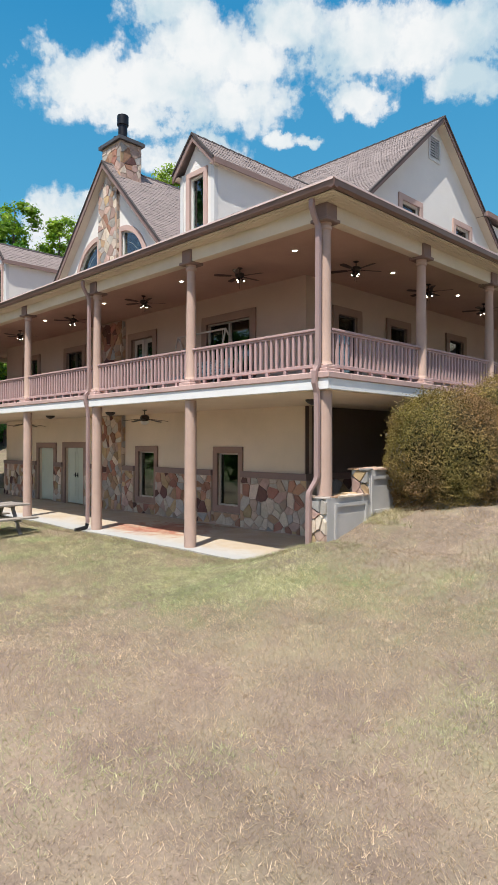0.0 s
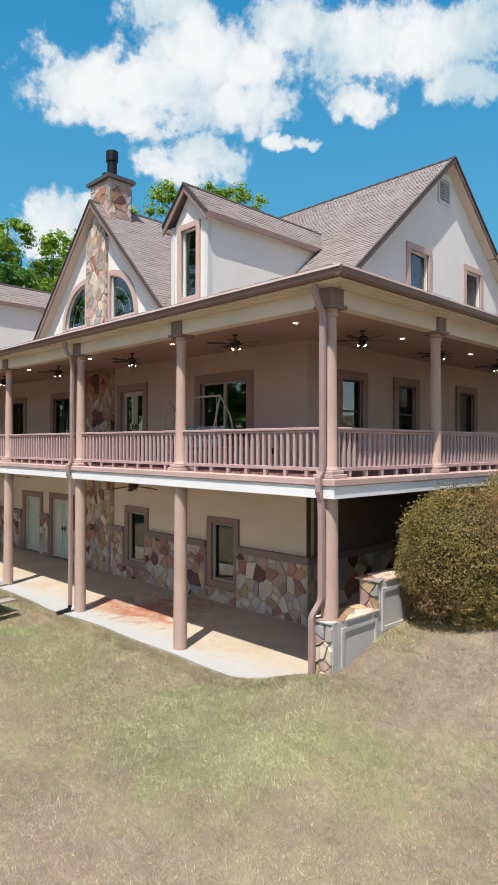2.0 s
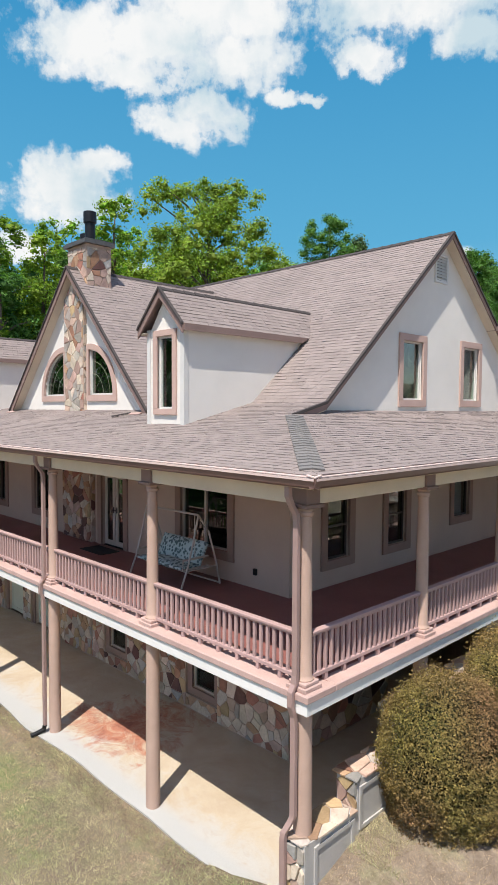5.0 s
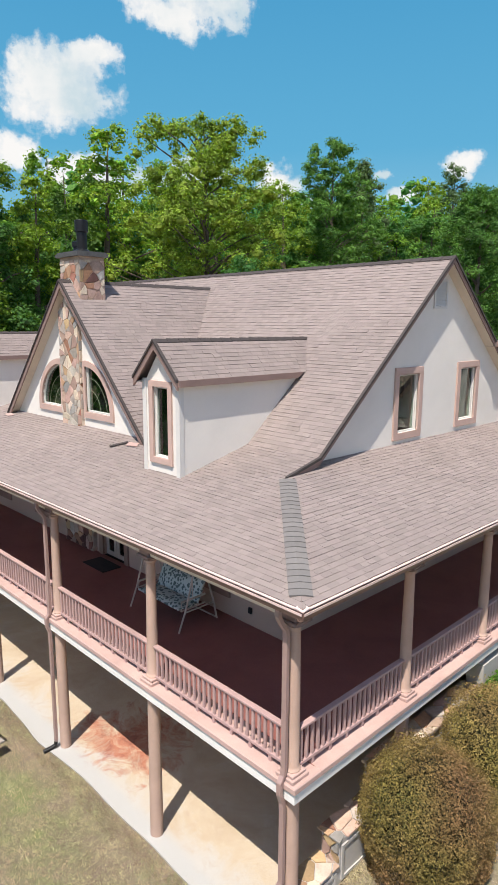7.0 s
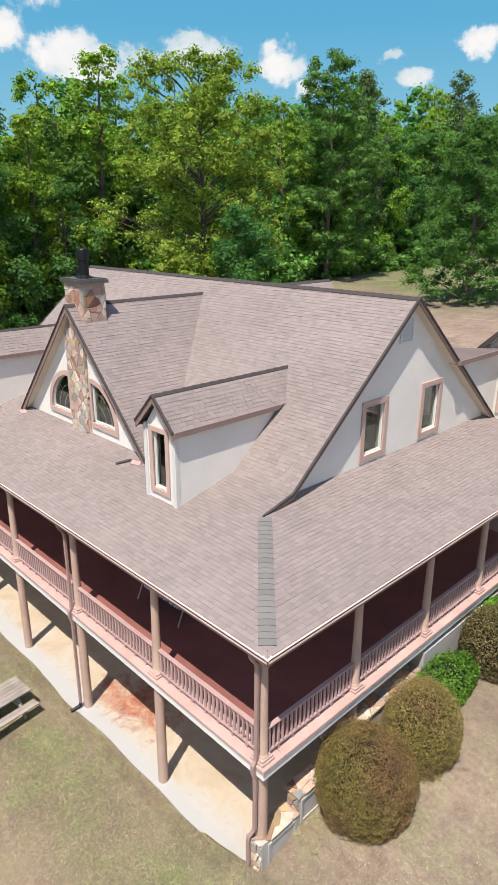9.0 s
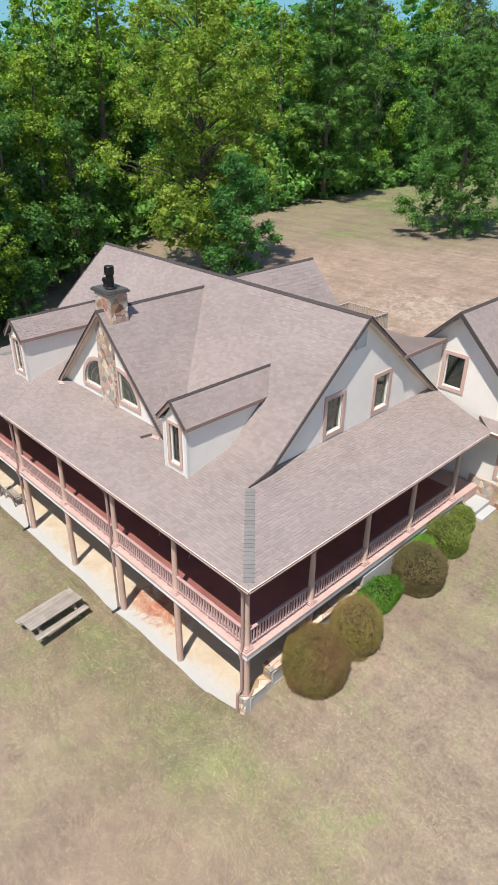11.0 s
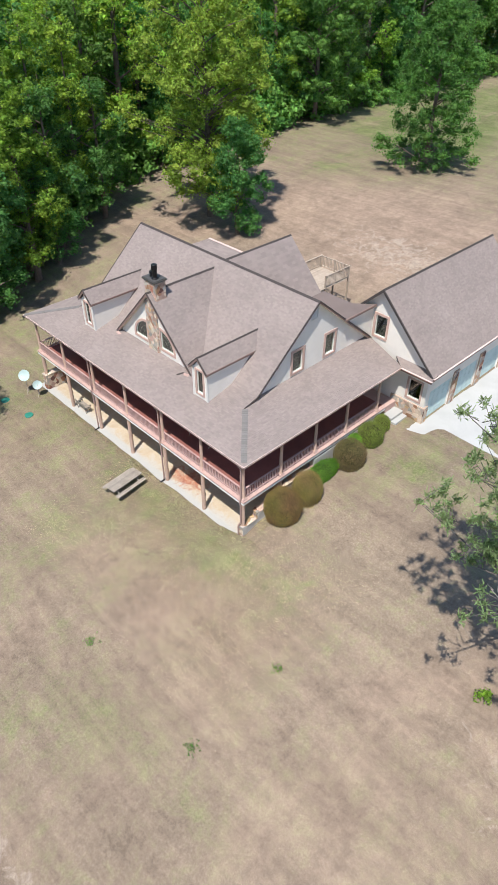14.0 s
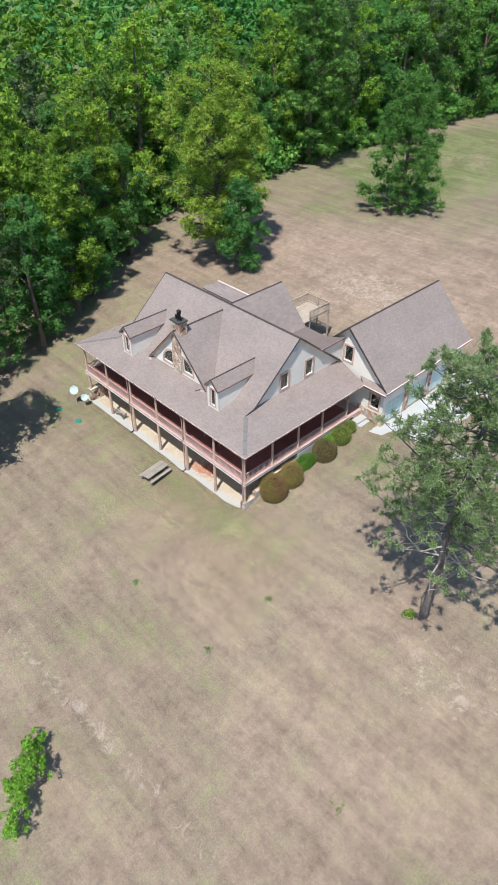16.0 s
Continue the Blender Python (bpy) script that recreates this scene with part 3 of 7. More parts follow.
    pl = n.new("ShaderNodeMath")
    pl.operation = "MULTIPLY_ADD"
    pl.inputs[1].default_value = 0.2
    l.new(sep.outputs[2], pl.inputs[0])
    l.new(pale.outputs[0], pl.inputs[2])
    col = mix(n, l, ramp(n, l, pl.outputs[0], [(0.65, (0,)), (0.76, (0.55,))]).outputs[0], col, (0.45, 0.375, 0.31))
    bare = noise_node(n, l, co, 0.9, 7, 0.8, 0.8)
    col = mix(n, l, ramp(n, l, bare.outputs[0], [(0.66, (0,)), (0.73, (0.75,))]).outputs[0], col, (0.46, 0.375, 0.30))
    col = mix(n, l, 1.0, col, ramp(n, l, patch.outputs[0], [(0.3, (0.72,)), (0.7, (1.13,))]).outputs[0], "MULTIPLY")
    col = mix(n, l, 1.0, col, ramp(n, l, fine.outputs[0], [(0.3, (0.62,)), (0.7, (1.18,))]).outputs[0], "MULTIPLY")
    l.new(col, b.inputs["Base Color"])
    b.inputs["Roughness"].default_value = 0.97
    b.inputs["Specular IOR Level"].default_value = 0.1
    bump_node(n, l, fine.outputs[0], 0.42, 0.017, b)
    return m


LAWN = ground_material()
gx, gy = axis_steps(-2200, 2200, -34, 26, 0.6), axis_steps(-2200, 2200, -26, 36, 0.6)
for extra in (-24.9, -24.4, -23.9, -0.55, -0.45, -0.35, -0.15, 0.1):
    gx.append(extra)
for extra in (-0.45, -0.3, -0.24, -0.16, -0.08, 0.0):
    gy.append(extra)
gx, gy = sorted(set(gx)), sorted(set(gy))
gverts = [(x, y, ground_z(x, y) + ground_bump(x, y) * (0 if -24.9 < x < 0.2 and -1.2 < y < 14 else 1)) for y in gy for x in gx]
gw = len(gx)
gfaces = [(j * gw + i, j * gw + i + 1, (j + 1) * gw + i + 1, (j + 1) * gw + i) for j in range(len(gy) - 1) for i in range(gw - 1)]
ground = tagged(raw("ground", gverts, gfaces, LAWN), "dry sloping lawn of mown tan and green grass", "ground", "", "structure")
smooth(ground, 60)


GXA, GYA = np.array(gx), np.array(gy)
GZA = np.array([v[2] for v in gverts]).reshape(len(gy), gw)


def sod_z(xs, ys):
    """Height of the ground sheet itself at many places."""
    i, j = np.clip(np.searchsorted(GXA, xs) - 1, 0, len(GXA) - 2), np.clip(np.searchsorted(GYA, ys) - 1, 0, len(GYA) - 2)
    u, v = (xs - GXA[i]) / (GXA[i + 1] - GXA[i]), (ys - GYA[j]) / (GYA[j + 1] - GYA[j])
    return GZA[j, i] * (1 - u) * (1 - v) + GZA[j, i + 1] * u * (1 - v) + GZA[j + 1, i] * (1 - u) * v + GZA[j + 1, i + 1] * u * v


def growth(x, y):
    """How green, how bare and how worn to pale soil the lawn is at a place."""
    def blob(cx, cy, rx, ry):
        return math.exp(-((x - cx) / rx) ** 2 - ((y - cy) / ry) ** 2)
    # past x -57 the green serves to darken the ground under the wood
    green = -0.12 * blob(4, -7, 9, 4) + 0.42 * blob(-7, -1.8, 9, 1.6) + 0.35 * blob(0.5, -2.4, 3.5, 1.8) + 0.4 * blob(4.6, 10.4, 1.3, 1.0) + 0.25 * blob(3.0, 7.6, 1.2, 0.7) - 0.5 * blob(-14, 38, 22, 13) + 1.0 * sstep(-57, -66, x) + 0.4 * blob(-24, -3, 5, 5) + 1.0 * blob(-34, 70, 14, 16) + 1.0 * blob(-24, 88, 14, 14) + 0.5 * blob(-33, 46, 8, 4)
    bare = 1.5 * blob(-14, 37, 20, 10) + 0.9 * blob(4, 40, 10, 6) + 0.6 * blob(-36, 24, 6, 9) + 0.42 * blob(4, -7.5, 10, 5) + 0.3 * blob(8, -14, 16, 12) + 0.5 * blob(22, -6, 8, 8)
    track = blob(4, -19.4 + 0.06 * (x + 4.8), 14, 0.7) + 0.8 * blob(20, -1.5, 5, 2.5) + 0.9 * blob(-14, 34, 9, 4) + 0.5 * blob(-8, 31, 10, 3)
    return min(1, green), min(1.5, bare), min(1, track)


layer = ground.data.color_attributes.new("growth", "FLOAT_COLOR", "POINT")
layer.data.foreach_set("color", [c for v in gverts for c in (*growth(v[0], v[1]), 1.0)])


def patio_material():
    m, n, l, b = nodes_of("stained pale concrete")
    co = n.new("ShaderNodeTexCoord").outputs["Object"]
    a, c, d = noise_node(n, l, co, 0.9, 6, 0.7, 0.6), noise_node(n, l, co, 45, 4), noise_node(n, l, co, 1.1, 6, 0.7, 1.4)
    col = ramp(n, l, a.outputs[0], [(0.3, (0.40, 0.315, 0.22)), (0.55, (0.46, 0.385, 0.29)), (0.75, (0.49, 0.44, 0.37))]).outputs[0]
    # rain-washed grey margin along the outer edge
    sy = n.new("ShaderNodeSeparateXYZ")
    l.new(co, sy.inputs[0])
    edge = n.new("ShaderNodeMath")
    edge.operation = "MULTIPLY_ADD"
    edge.inputs[1].default_value = -2.4
    l.new(a.outputs[0], edge.inputs[0])
    l.new(sy.outputs[1], edge.inputs[2])
    wash = ramp(n, l, edge.outputs[0], [(0.0, (0.7,)), (1.0, (0,))])
    shift = n.new("ShaderNodeMath")
    shift.operation = "MULTIPLY_ADD"
    shift.inputs[1].default_value, shift.inputs[2].default_value = 1.5, 1.75
    l.new(edge.outputs[0], shift.inputs[0])
    l.new(shift.outputs[0], wash.inputs[0])
    col = mix(n, l, wash.outputs[0], col, (0.42, 0.425, 0.42))
    # iron-red stain that spread over the slab in one bay
    mp = n.new("ShaderNodeVectorMath")
    mp.operation = "SUBTRACT"
    mp.inputs[1].default_value = (-6.75, 1.35, 0)
    l.new(co, mp.inputs[0])
    sc = n.new("ShaderNodeVectorMath")
    sc.operation = "MULTIPLY"
    sc.inputs[1].default_value = (0.50, 0.44, 0)
    l.new(mp.outputs[0], sc.inputs[0])
    ln = n.new("ShaderNodeVectorMath")
    ln.operation = "LENGTH"
    l.new(sc.outputs[0], ln.inputs[0])
    sub = n.new("ShaderNodeMath")
    sub.operation = "SUBTRACT"
    l.new(ramp(n, l, d.outputs[0], [(0.25, (0,)), (0.75, (1.35,))]).outputs[0], sub.inputs[0])
    l.new(ln.outputs["Value"], sub.inputs[1])
    rust = ramp(n, l, noise_node(n, l, co, 2.6, 6, 0.7, 0.8).outputs[0], [(0.34, (0.23, 0.065, 0.042)), (0.52, (0.37, 0.135, 0.08)), (0.68, (0.44, 0.27, 0.18))]).outputs[0]
    col = mix(n, l, ramp(n, l, sub.outputs[0], [(0.0, (0,)), (0.22, (0.5,)), (0.5, (0.92,))]).outputs[0], col, rust)
    blot = noise_node(n, l, co, 3.4, 7, 0.75, 0.9)
    col = mix(n, l, ramp(n, l, blot.outputs[0], [(0.52, (0,)), (0.70, (0.55,))]).outputs[0], col, (0.385, 0.30, 0.225))
    # pale worn strip along the outer edge
    sep = n.new("ShaderNodeSeparateXYZ")
    l.new(co, sep.inputs[0])
    ad = n.new("ShaderNodeMath")
    ad.operation = "MULTIPLY_ADD"
    ad.inputs[1].default_value = 0.55
    l.new(a.outputs[0], ad.inputs[0])
    l.new(sep.outputs[1], ad.inputs[2])
    col = mix(n, l, ramp(n, l, ad.outputs[0], [(0.28, (0.9,)), (0.48, (0,))]).outputs[0], col, (0.40, 0.40, 0.39))
    col = mix(n, l, 1.0, col, ramp(n, l, c.outputs[0], [(0.3, (0.88,)), (0.7, (1.06,))]).outputs[0], "MULTIPLY")
    l.new(col, b.inputs["Base Color"])
    b.inputs["Roughness"].default_value = 0.85
    bump_node(n, l, c.outputs[0], 0.25, 0.004, b)
    return m


rng = random.Random(11)
edge = [(x, -0.28 - 0.10 * sstep(-6, -14, x) + 0.045 * noise.noise((x * 0.9, 3.3, 0)) - 0.12 * math.exp(-((x + 8.2) / 1.2) ** 2)) for x in np.arange(-23.9, -1.9, 0.3)]
edge += [(-1.7, -0.18), (-1.2, -0.06), (-0.62, 0.0)]
bm = bmesh.new()
slab(bm, [(x, y, 0.0) for x, y in edge] + [(-0.62, 14.2, 0), (-23.9, 14.2, 0)], (0, 0, -0.22))
patio = tagged(part("patio", bm, patio_material(), None), "pale concrete patio slab with rusty red stains", "patio", "", "structure")

bm = bmesh.new()
slab(bm, [(0.42, 13.42, 2.50), (1.7, 13.22, 2.50), (2.84, 13.16, 2.50), (3.02, 14.35, 2.50), (3.18, 14.86, 2.50), (3.55, 15.14, 2.50), (4.9, 15.1, 2.5), (6.4, 15.05, 2.5), (14, 15.2, 2.5), (15, 29.5, 2.5), (2.02, 29.5, 2.5), (2.02, 14.5, 2.5), (0.42, 14.5, 2.5)], (0, 0, -0.25))
drive = tagged(part("driveway", bm, DRIVE, None), "pale concrete driveway beside the garage doors", "driveway", "", "structure")

# ---- house ----
rng = random.Random(5)
house = thing("house", "cream stucco house with stone trim and brown shingle roof", "house", (CX, 8, 0))

YS, XE, XW = 2.96, -3.33, -20.0          # south wall, east wall, west wall
YN = 14.9
# lower storey
low_holes = [(-6.44, -5.62, 0.52, 1.93), (-10.17, -9.35, 0.52, 1.93), (-14.86, -13.55, 0.0, 2.02), (-16.95, -15.75, 0.0, 2.0)]
fs = south(YS)
wall("wall", fs, [(XW, -0.1), (XE, -0.1), (XE, 3.09), (XW, 3.09)], low_holes, 0.22, STUCCO_LOW, house)
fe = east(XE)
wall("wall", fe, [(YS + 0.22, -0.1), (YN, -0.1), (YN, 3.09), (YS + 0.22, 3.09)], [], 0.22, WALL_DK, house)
# upper storey
up_holes = [(-6.90, -5.20, 4.05, 5.46), (-10.58, -9.45, 3.39, 5.46), (-14.78, -13.67, 3.95, 5.45), (-18.2, -17.1, 3.95, 5.45)]
wall("wall", fs, [(XW, 3.39), (XE, 3.39), (XE, 6.9), (XW, 6.9)], up_holes, 0.22, PORCH_SHADED, house)
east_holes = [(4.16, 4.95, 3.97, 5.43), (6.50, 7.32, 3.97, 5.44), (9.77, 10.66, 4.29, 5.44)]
wall("wall", fe, [(YS + 0.22, 3.39), (YN, 3.39), (YN, 6.9), (YS + 0.22, 6.9)], east_holes, 0.22, PORCH_SHADED, house)
wall("wall", north(YN), [(XW, -0.1), (XE, -0.1), (XE, 6.65), (XW, 6.65)], [], 0.22, STUCCO, house)
wall("wall", west(XW), [(YS + 0.22, -0.1), (YN - 0.22, -0.1), (YN - 0.22, 6.9), (YS + 0.22, 6.9)], [], 0.22, STUCCO, house)
# near-black floors and added backing, to keep the rooms behind the glass dark
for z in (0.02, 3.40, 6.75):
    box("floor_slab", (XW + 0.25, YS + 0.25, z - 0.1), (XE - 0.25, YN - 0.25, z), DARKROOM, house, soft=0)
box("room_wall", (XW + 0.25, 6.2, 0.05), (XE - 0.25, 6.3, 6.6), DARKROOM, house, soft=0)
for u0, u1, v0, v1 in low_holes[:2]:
    window(fs, u0, u1, v0, v1, house, casing=0.17, casing_mat=CASING_SHADE, frame_mat=FRAME_T)
window(fs, *up_holes[0], house, casing=0.21, panels=2, casing_mat=CASING_SHADE, frame_mat=FRAME_T)
window(fs, *up_holes[2], house, casing=0.2, panels=2, casing_mat=CASING_SHADE, frame_mat=FRAME_B)
window(fs, *up_holes[3], house, casing=0.2, panels=2, casing_mat=CASING_SHADE, frame_mat=FRAME_B)
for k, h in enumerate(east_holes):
    window(fe, *h, house, casing=0.2, casing_mat=CASING_SHADE, frame_mat=FRAME_B, bars=0 if k == 2 else 1)


def leaf_door(f, u0, u1, v0, v1, leaves, parent, glazed, material):
    bm = bmesh.new()
    wbox(bm, f, u0 - 0.2, u1 + 0.2, v1, v1 + 0.2, -0.02, 0.05)
    wbox(bm, f, u0 - 0.2, u0, v0, v1, -0.02, 0.05)
    wbox(bm, f, u1, u1 + 0.2, v0, v1, -0.02, 0.05)
    soften(bm, 0.006)
    d = part("door", bm, CASING_SHADE, parent)
    step = (u1 - u0) / leaves
    for k in range(leaves):
        a, b = u0 + step * k + 0.012, u0 + step * (k + 1) - 0.012
        bm = bmesh.new()
        if glazed:
            frame_ring(bm, f, a, b, v0 + 0.02, v1 - 0.01, 0.13, -0.13, -0.08)
        else:
            wbox(bm, f, a, b, v0 + 0.02, v1 - 0.01, -0.13, -0.085)
            for p, q in ((0.12, 0.9), (1.05, v1 - v0 - 0.15)):
                frame_ring(bm, f, a + 0.1, b - 0.1, v0 + p, v0 + q, 0.025, -0.09, -0.075)
        part("door_leaf", bm, material, d)
        if glazed:
            bm = bmesh.new()
            wbox(bm, f, a + 0.12, b - 0.12, v0 + 0.14, v1 - 0.13, -0.108, -0.1)
            part("pane", bm, GLASS, d).visible_shadow = False
        bm = bmesh.new()
        h = b - 0.07 if k == 0 else a + 0.07
        wbox(bm, f, h - 0.02, h + 0.02, v0 + 0.95, v0 + 1.12, -0.085, -0.06)
        wbox(bm, f, h - 0.05, h + 0.015, v0 + 1.02, v0 + 1.045, -0.06, -0.02)
        part("door_handle", bm, METAL_DARK, d, "dark metal handle")
    return d


leaf_door(fs, *low_holes[2], 2, house, False, DOOR_P)
leaf_door(fs, *low_holes[3], 1, house, False, DOOR_P)
# taupe leaves here: their colour is toned down for the porch shade
leaf_door(fs, *up_holes[1], 2, house, True, FRAME_T)

# east gable
GY, GZ, PITCH, PITCH_N = 8.71, 11.88, 0.868, 0.81
KY, KZ = 3.59, 7.436                       # where the steep slope meets the flatter porch slope
RAKE = 0.16                                # depth of the roof deck under the shingles


def main_z(y):
    return GZ - PITCH * (GY - y) if y < GY else GZ - PITCH_N * (y - GY)


gh = [(6.85, 7.76, 7.54, 8.99), (9.90, 10.80, 7.56, 9.03), (8.36, 8.89, 10.66, 11.29)]
gable_out = [(GY - (GZ - RAKE - 6.9) / PITCH, 6.9), (GY + (GZ - RAKE - 6.9) / PITCH_N, 6.9), (GY, GZ - RAKE)]
fge = east(-3.2)
wall("gable_wall", fge, gable_out, gh, 0.2, STUCCO, house)
wall("gable_wall", west(XW), gable_out, [], 0.2, STUCCO, house)
window(fge, *gh[0], house, casing=0.17, blind=0.62)
window(fge, *gh[1], house, casing=0.17, blind=True)
bm = bmesh.new()
frame_ring(bm, fge, 8.30, 8.95, 10.60, 11.35, 0.06, -0.05, 0.035)
vent = part("gable_vent", bm, FRAME_W, house)
for k in range(8):
    bm = bmesh.new()
    v = 10.67 + k * 0.078
    slab(bm, [fge(8.36, v, 0.025), fge(8.89, v, 0.025), fge(8.89, v + 0.074, -0.015), fge(8.36, v + 0.074, -0.015)], (0, 0, 0.012))
    part("slat", bm, FRAME_W, vent)
box("vent_back", (-3.4, 8.36, 10.66), (-3.32, 8.89, 11.29), DARKROOM, vent, soft=0)

# stone-banded gable over the long front
SY, SZ, SP = 2.80, 11.385, 1.05
half = (SZ - 7.05) / SP
arch_r, sill = 1.30, 7.67


def arch_holes(sign):
    """A quarter-round opening as upright strips, taller beside the stone band."""
    out, n = [], 14
    x0 = CX + sign * 0.72
    for k in range(n):
        a, b = arch_r * k / n, arch_r * (k + 1) / n
        h = math.sqrt(max(0.0, 1 - ((a + b) / 2 / arch_r) ** 2)) * 1.32
        lo, hi = sorted((x0 + sign * a, x0 + sign * b))
        out.append((lo, hi, sill, sill + h))
    return out


fg = south(SY)
wall("gable_wall", fg, [(CX - half - 0.1, 6.9), (CX + half + 0.1, 6.9), (CX, SZ - RAKE)], arch_holes(1) + arch_holes(-1), 0.2, STUCCO, house)


def arch_window(sign, parent):
    x0 = CX + sign * 0.72
    n = 16
    pts = lambda r, h: [(x0 + sign * r * math.sin(math.pi / 2 * k / n), sill + h * math.cos(math.pi / 2 * k / n)) for k in range(n + 1)]

    def band(bm, ro, ho, ri, hi, d0, d1):
        o, i = pts(ro, ho), pts(ri, hi)
        for k in range(n):
            quad = [o[k], o[k + 1], i[k + 1], i[k]]
            slab(bm, [fg(u, v, d0) for u, v in quad], fg(0, 0, d1) - fg(0, 0, d0))

    bm = bmesh.new()
    band(bm, arch_r + 0.15, 1.32 + 0.15, arch_r - 0.015, 1.305, -0.02, 0.05)
    lo, hi = sorted((x0 - sign * 0.10, x0 + sign * (arch_r + 0.15)))
    wbox(bm, fg, lo, hi, sill - 0.17, sill, -0.02, 0.05)
    lo, hi = sorted((x0 - sign * 0.10, x0))
    wbox(bm, fg, lo, hi, sill, sill + 1.46, -0.02, 0.05)
    w = part("window", bm, CASING, parent)
    bm = bmesh.new()
    band(bm, arch_r, 1.32, arch_r - 0.05, 1.27, -0.13, -0.03)
    lo, hi = sorted((x0, x0 + sign * arch_r))
    wbox(bm, fg, lo, hi, sill, sill + 0.05, -0.13, -0.03)
    lo, hi = sorted((x0, x0 + sign * 0.05))
    wbox(bm, fg, lo, hi, sill, sill + 1.3, -0.13, -0.03)
    part("window_frame", bm, FRAME_W, w)
    bm = bmesh.new()
    band(bm, 0.96, 0.98, 0.945, 0.965, -0.1, -0.08)
    part("glazing_bar", bm, FRAME_T, w)
    bm = bmesh.new()
    band(bm, 0.62, 0.64, 0.605, 0.625, -0.1, -0.08)
    part("glazing_bar", bm, FRAME_T, w)
    bm = bmesh.new()
    tube(bm, [fg(x0 + sign * 0.05, sill + 0.05, -0.09), fg(x0 + sign * 1.27 * math.sin(0.8), sill + 1.29 * math.cos(0.8), -0.09)], 0.008, 5)
    part("glazing_bar", bm, FRAME_T, w)
    bm = bmesh.new()
    slab(bm, [fg(u, v, -0.075) for u, v in pts(arch_r - 0.04, 1.28)] + [fg(x0, sill + 0.02, -0.075)], fg(0, 0, -0.008) - fg(0, 0, 0))
    part("pane", bm, GLASS, w).visible_shadow = False


arch_window(1, house)
arch_window(-1, house)
# added near-black sheets darken the gable windows
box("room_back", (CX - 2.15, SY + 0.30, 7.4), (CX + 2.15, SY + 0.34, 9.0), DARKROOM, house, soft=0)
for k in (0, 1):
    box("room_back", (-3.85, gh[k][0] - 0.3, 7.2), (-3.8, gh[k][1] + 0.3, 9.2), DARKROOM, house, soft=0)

# stone chimney breast up the front, and the stack on the ridge
def breast(z0, z1, x0, x1, y, tones, cut=None):
    bm = bmesh.new()
    outline = [(x0, z0), (x1, z0), (x1, z1), (x0, z1)]
    if cut:
        outline = [(x0, z0), (x1, z0), (x1, cut), (CX, z1), (x0, cut)]
    slab(bm, [Vector((u, y, v)) for u, v in outline], (0, 0.30, 0))
    b = part("chimney_breast", bm, MORTAR, house, "flagstone chimney breast with brown mortar")
    flagstones(south(y), outline, 0.26, b, rng, weights=tones)
    flagstones(east(x1), [(y, z0), (y + 0.16, z0), (y + 0.16, z1 - (0.6 if cut else 0)), (y, z1 - (0.6 if cut else 0))], 0.26, b, rng)
    return b


breast(0.0, 3.08, -12.62, -10.98, YS - 0.14, (2, 4, 3, 3, 1, 0.6, 3))
# darker stones on the porch panel: its shade is put into the mix
breast(3.40, 6.12, -12.62, -10.98, YS - 0.14, (1, 3, 4, 0.6, 3.5, 0.3, 2))
breast(6.98, 11.02, CX - 0.55, CX + 0.55, SY - 0.10, (4.5, 2.0, 1.0, 4, 0.15, 1.2, 4.5), cut=10.5)

bm = bmesh.new()
CHX0, CHX1, CHY0, CHY1 = -12.25, -11.17, 2.86, 3.66
bx(bm, CHX0, CHX1, CHY0, CHY1, 10.35, 12.06)
stack = part("chimney", bm, MORTAR, house, "flagstone chimney stack with metal cap and black flue")
flagstones(south(CHY0), [(CHX0, 10.4), (CHX1, 10.4), (CHX1, 11.95), (CHX0, 11.95)], 0.27, stack, rng, weights=(3, 3, 2, 4, 1, 1, 4))
flagstones(east(CHX1), [(CHY0, 10.4), (CHY1, 10.4), (CHY1, 11.95), (CHY0, 11.95)], 0.27, stack, rng, weights=(3, 3, 2, 4, 1, 1, 4))
flagstones(north(CHY1), [(CHX0, 10.4), (CHX1, 10.4), (CHX1, 11.95), (CHX0, 11.95)], 0.35, stack, rng)
flagstones(west(CHX0), [(CHY0, 10.4), (CHY1, 10.4), (CHY1, 11.95), (CHY0, 11.95)], 0.35, stack, rng)
bm = bmesh.new()
bx(bm, CHX0 - 0.10, CHX1 + 0.10, CHY0 - 0.10, CHY1 + 0.10, 12.04, 12.14)
bx(bm, CHX0 - 0.06, CHX1 + 0.06, CHY0 - 0.06, CHY1 + 0.06, 12.14, 12.18)
part("chimney_cap", bm, surface("dull dark metal cap", (0.12, 0.115, 0.11), 0.5, 0.2, 3.0, 30, 0.1, 0.002, metal=0.5), stack)
bm = bmesh.new()
lathe(bm, [(0.24, 12.18), (0.24, 12.21), (0.15, 12.27), (0.15, 12.72), (0.19, 12.74), (0.19, 13.04), (0.175, 13.06)], 20, (-11.55, 3.2, 0))
smooth(part("flue", bm, METAL_DARK, stack))
bm = bmesh.new()
lathe(bm, [(0.17, 12.18), (0.13, 12.25), (0.13, 12.36), (0.16, 12.37), (0.16, 12.5), (0.14, 12.51)], 18, (-11.95, 3.28, 0))
smooth(part("flue", bm, METAL_DARK, stack))
bm = bmesh.new()
bx(bm, CHX0 - 0.03, CHX1 + 0.03, CHY0 - 0.05, CHY1 + 0.03, 10.25, 10.42)
slab(bm, [(CHX1 + 0.012, CHY0 - 0.05, 10.55), (CHX1 + 0.012, CHY1 + 0.05, 10.55), (CHX1 + 0.16, CHY1 + 0.05, 10.62), (CHX1 + 0.16, CHY0 - 0.05, 10.62)], (0, 0, 0.015))
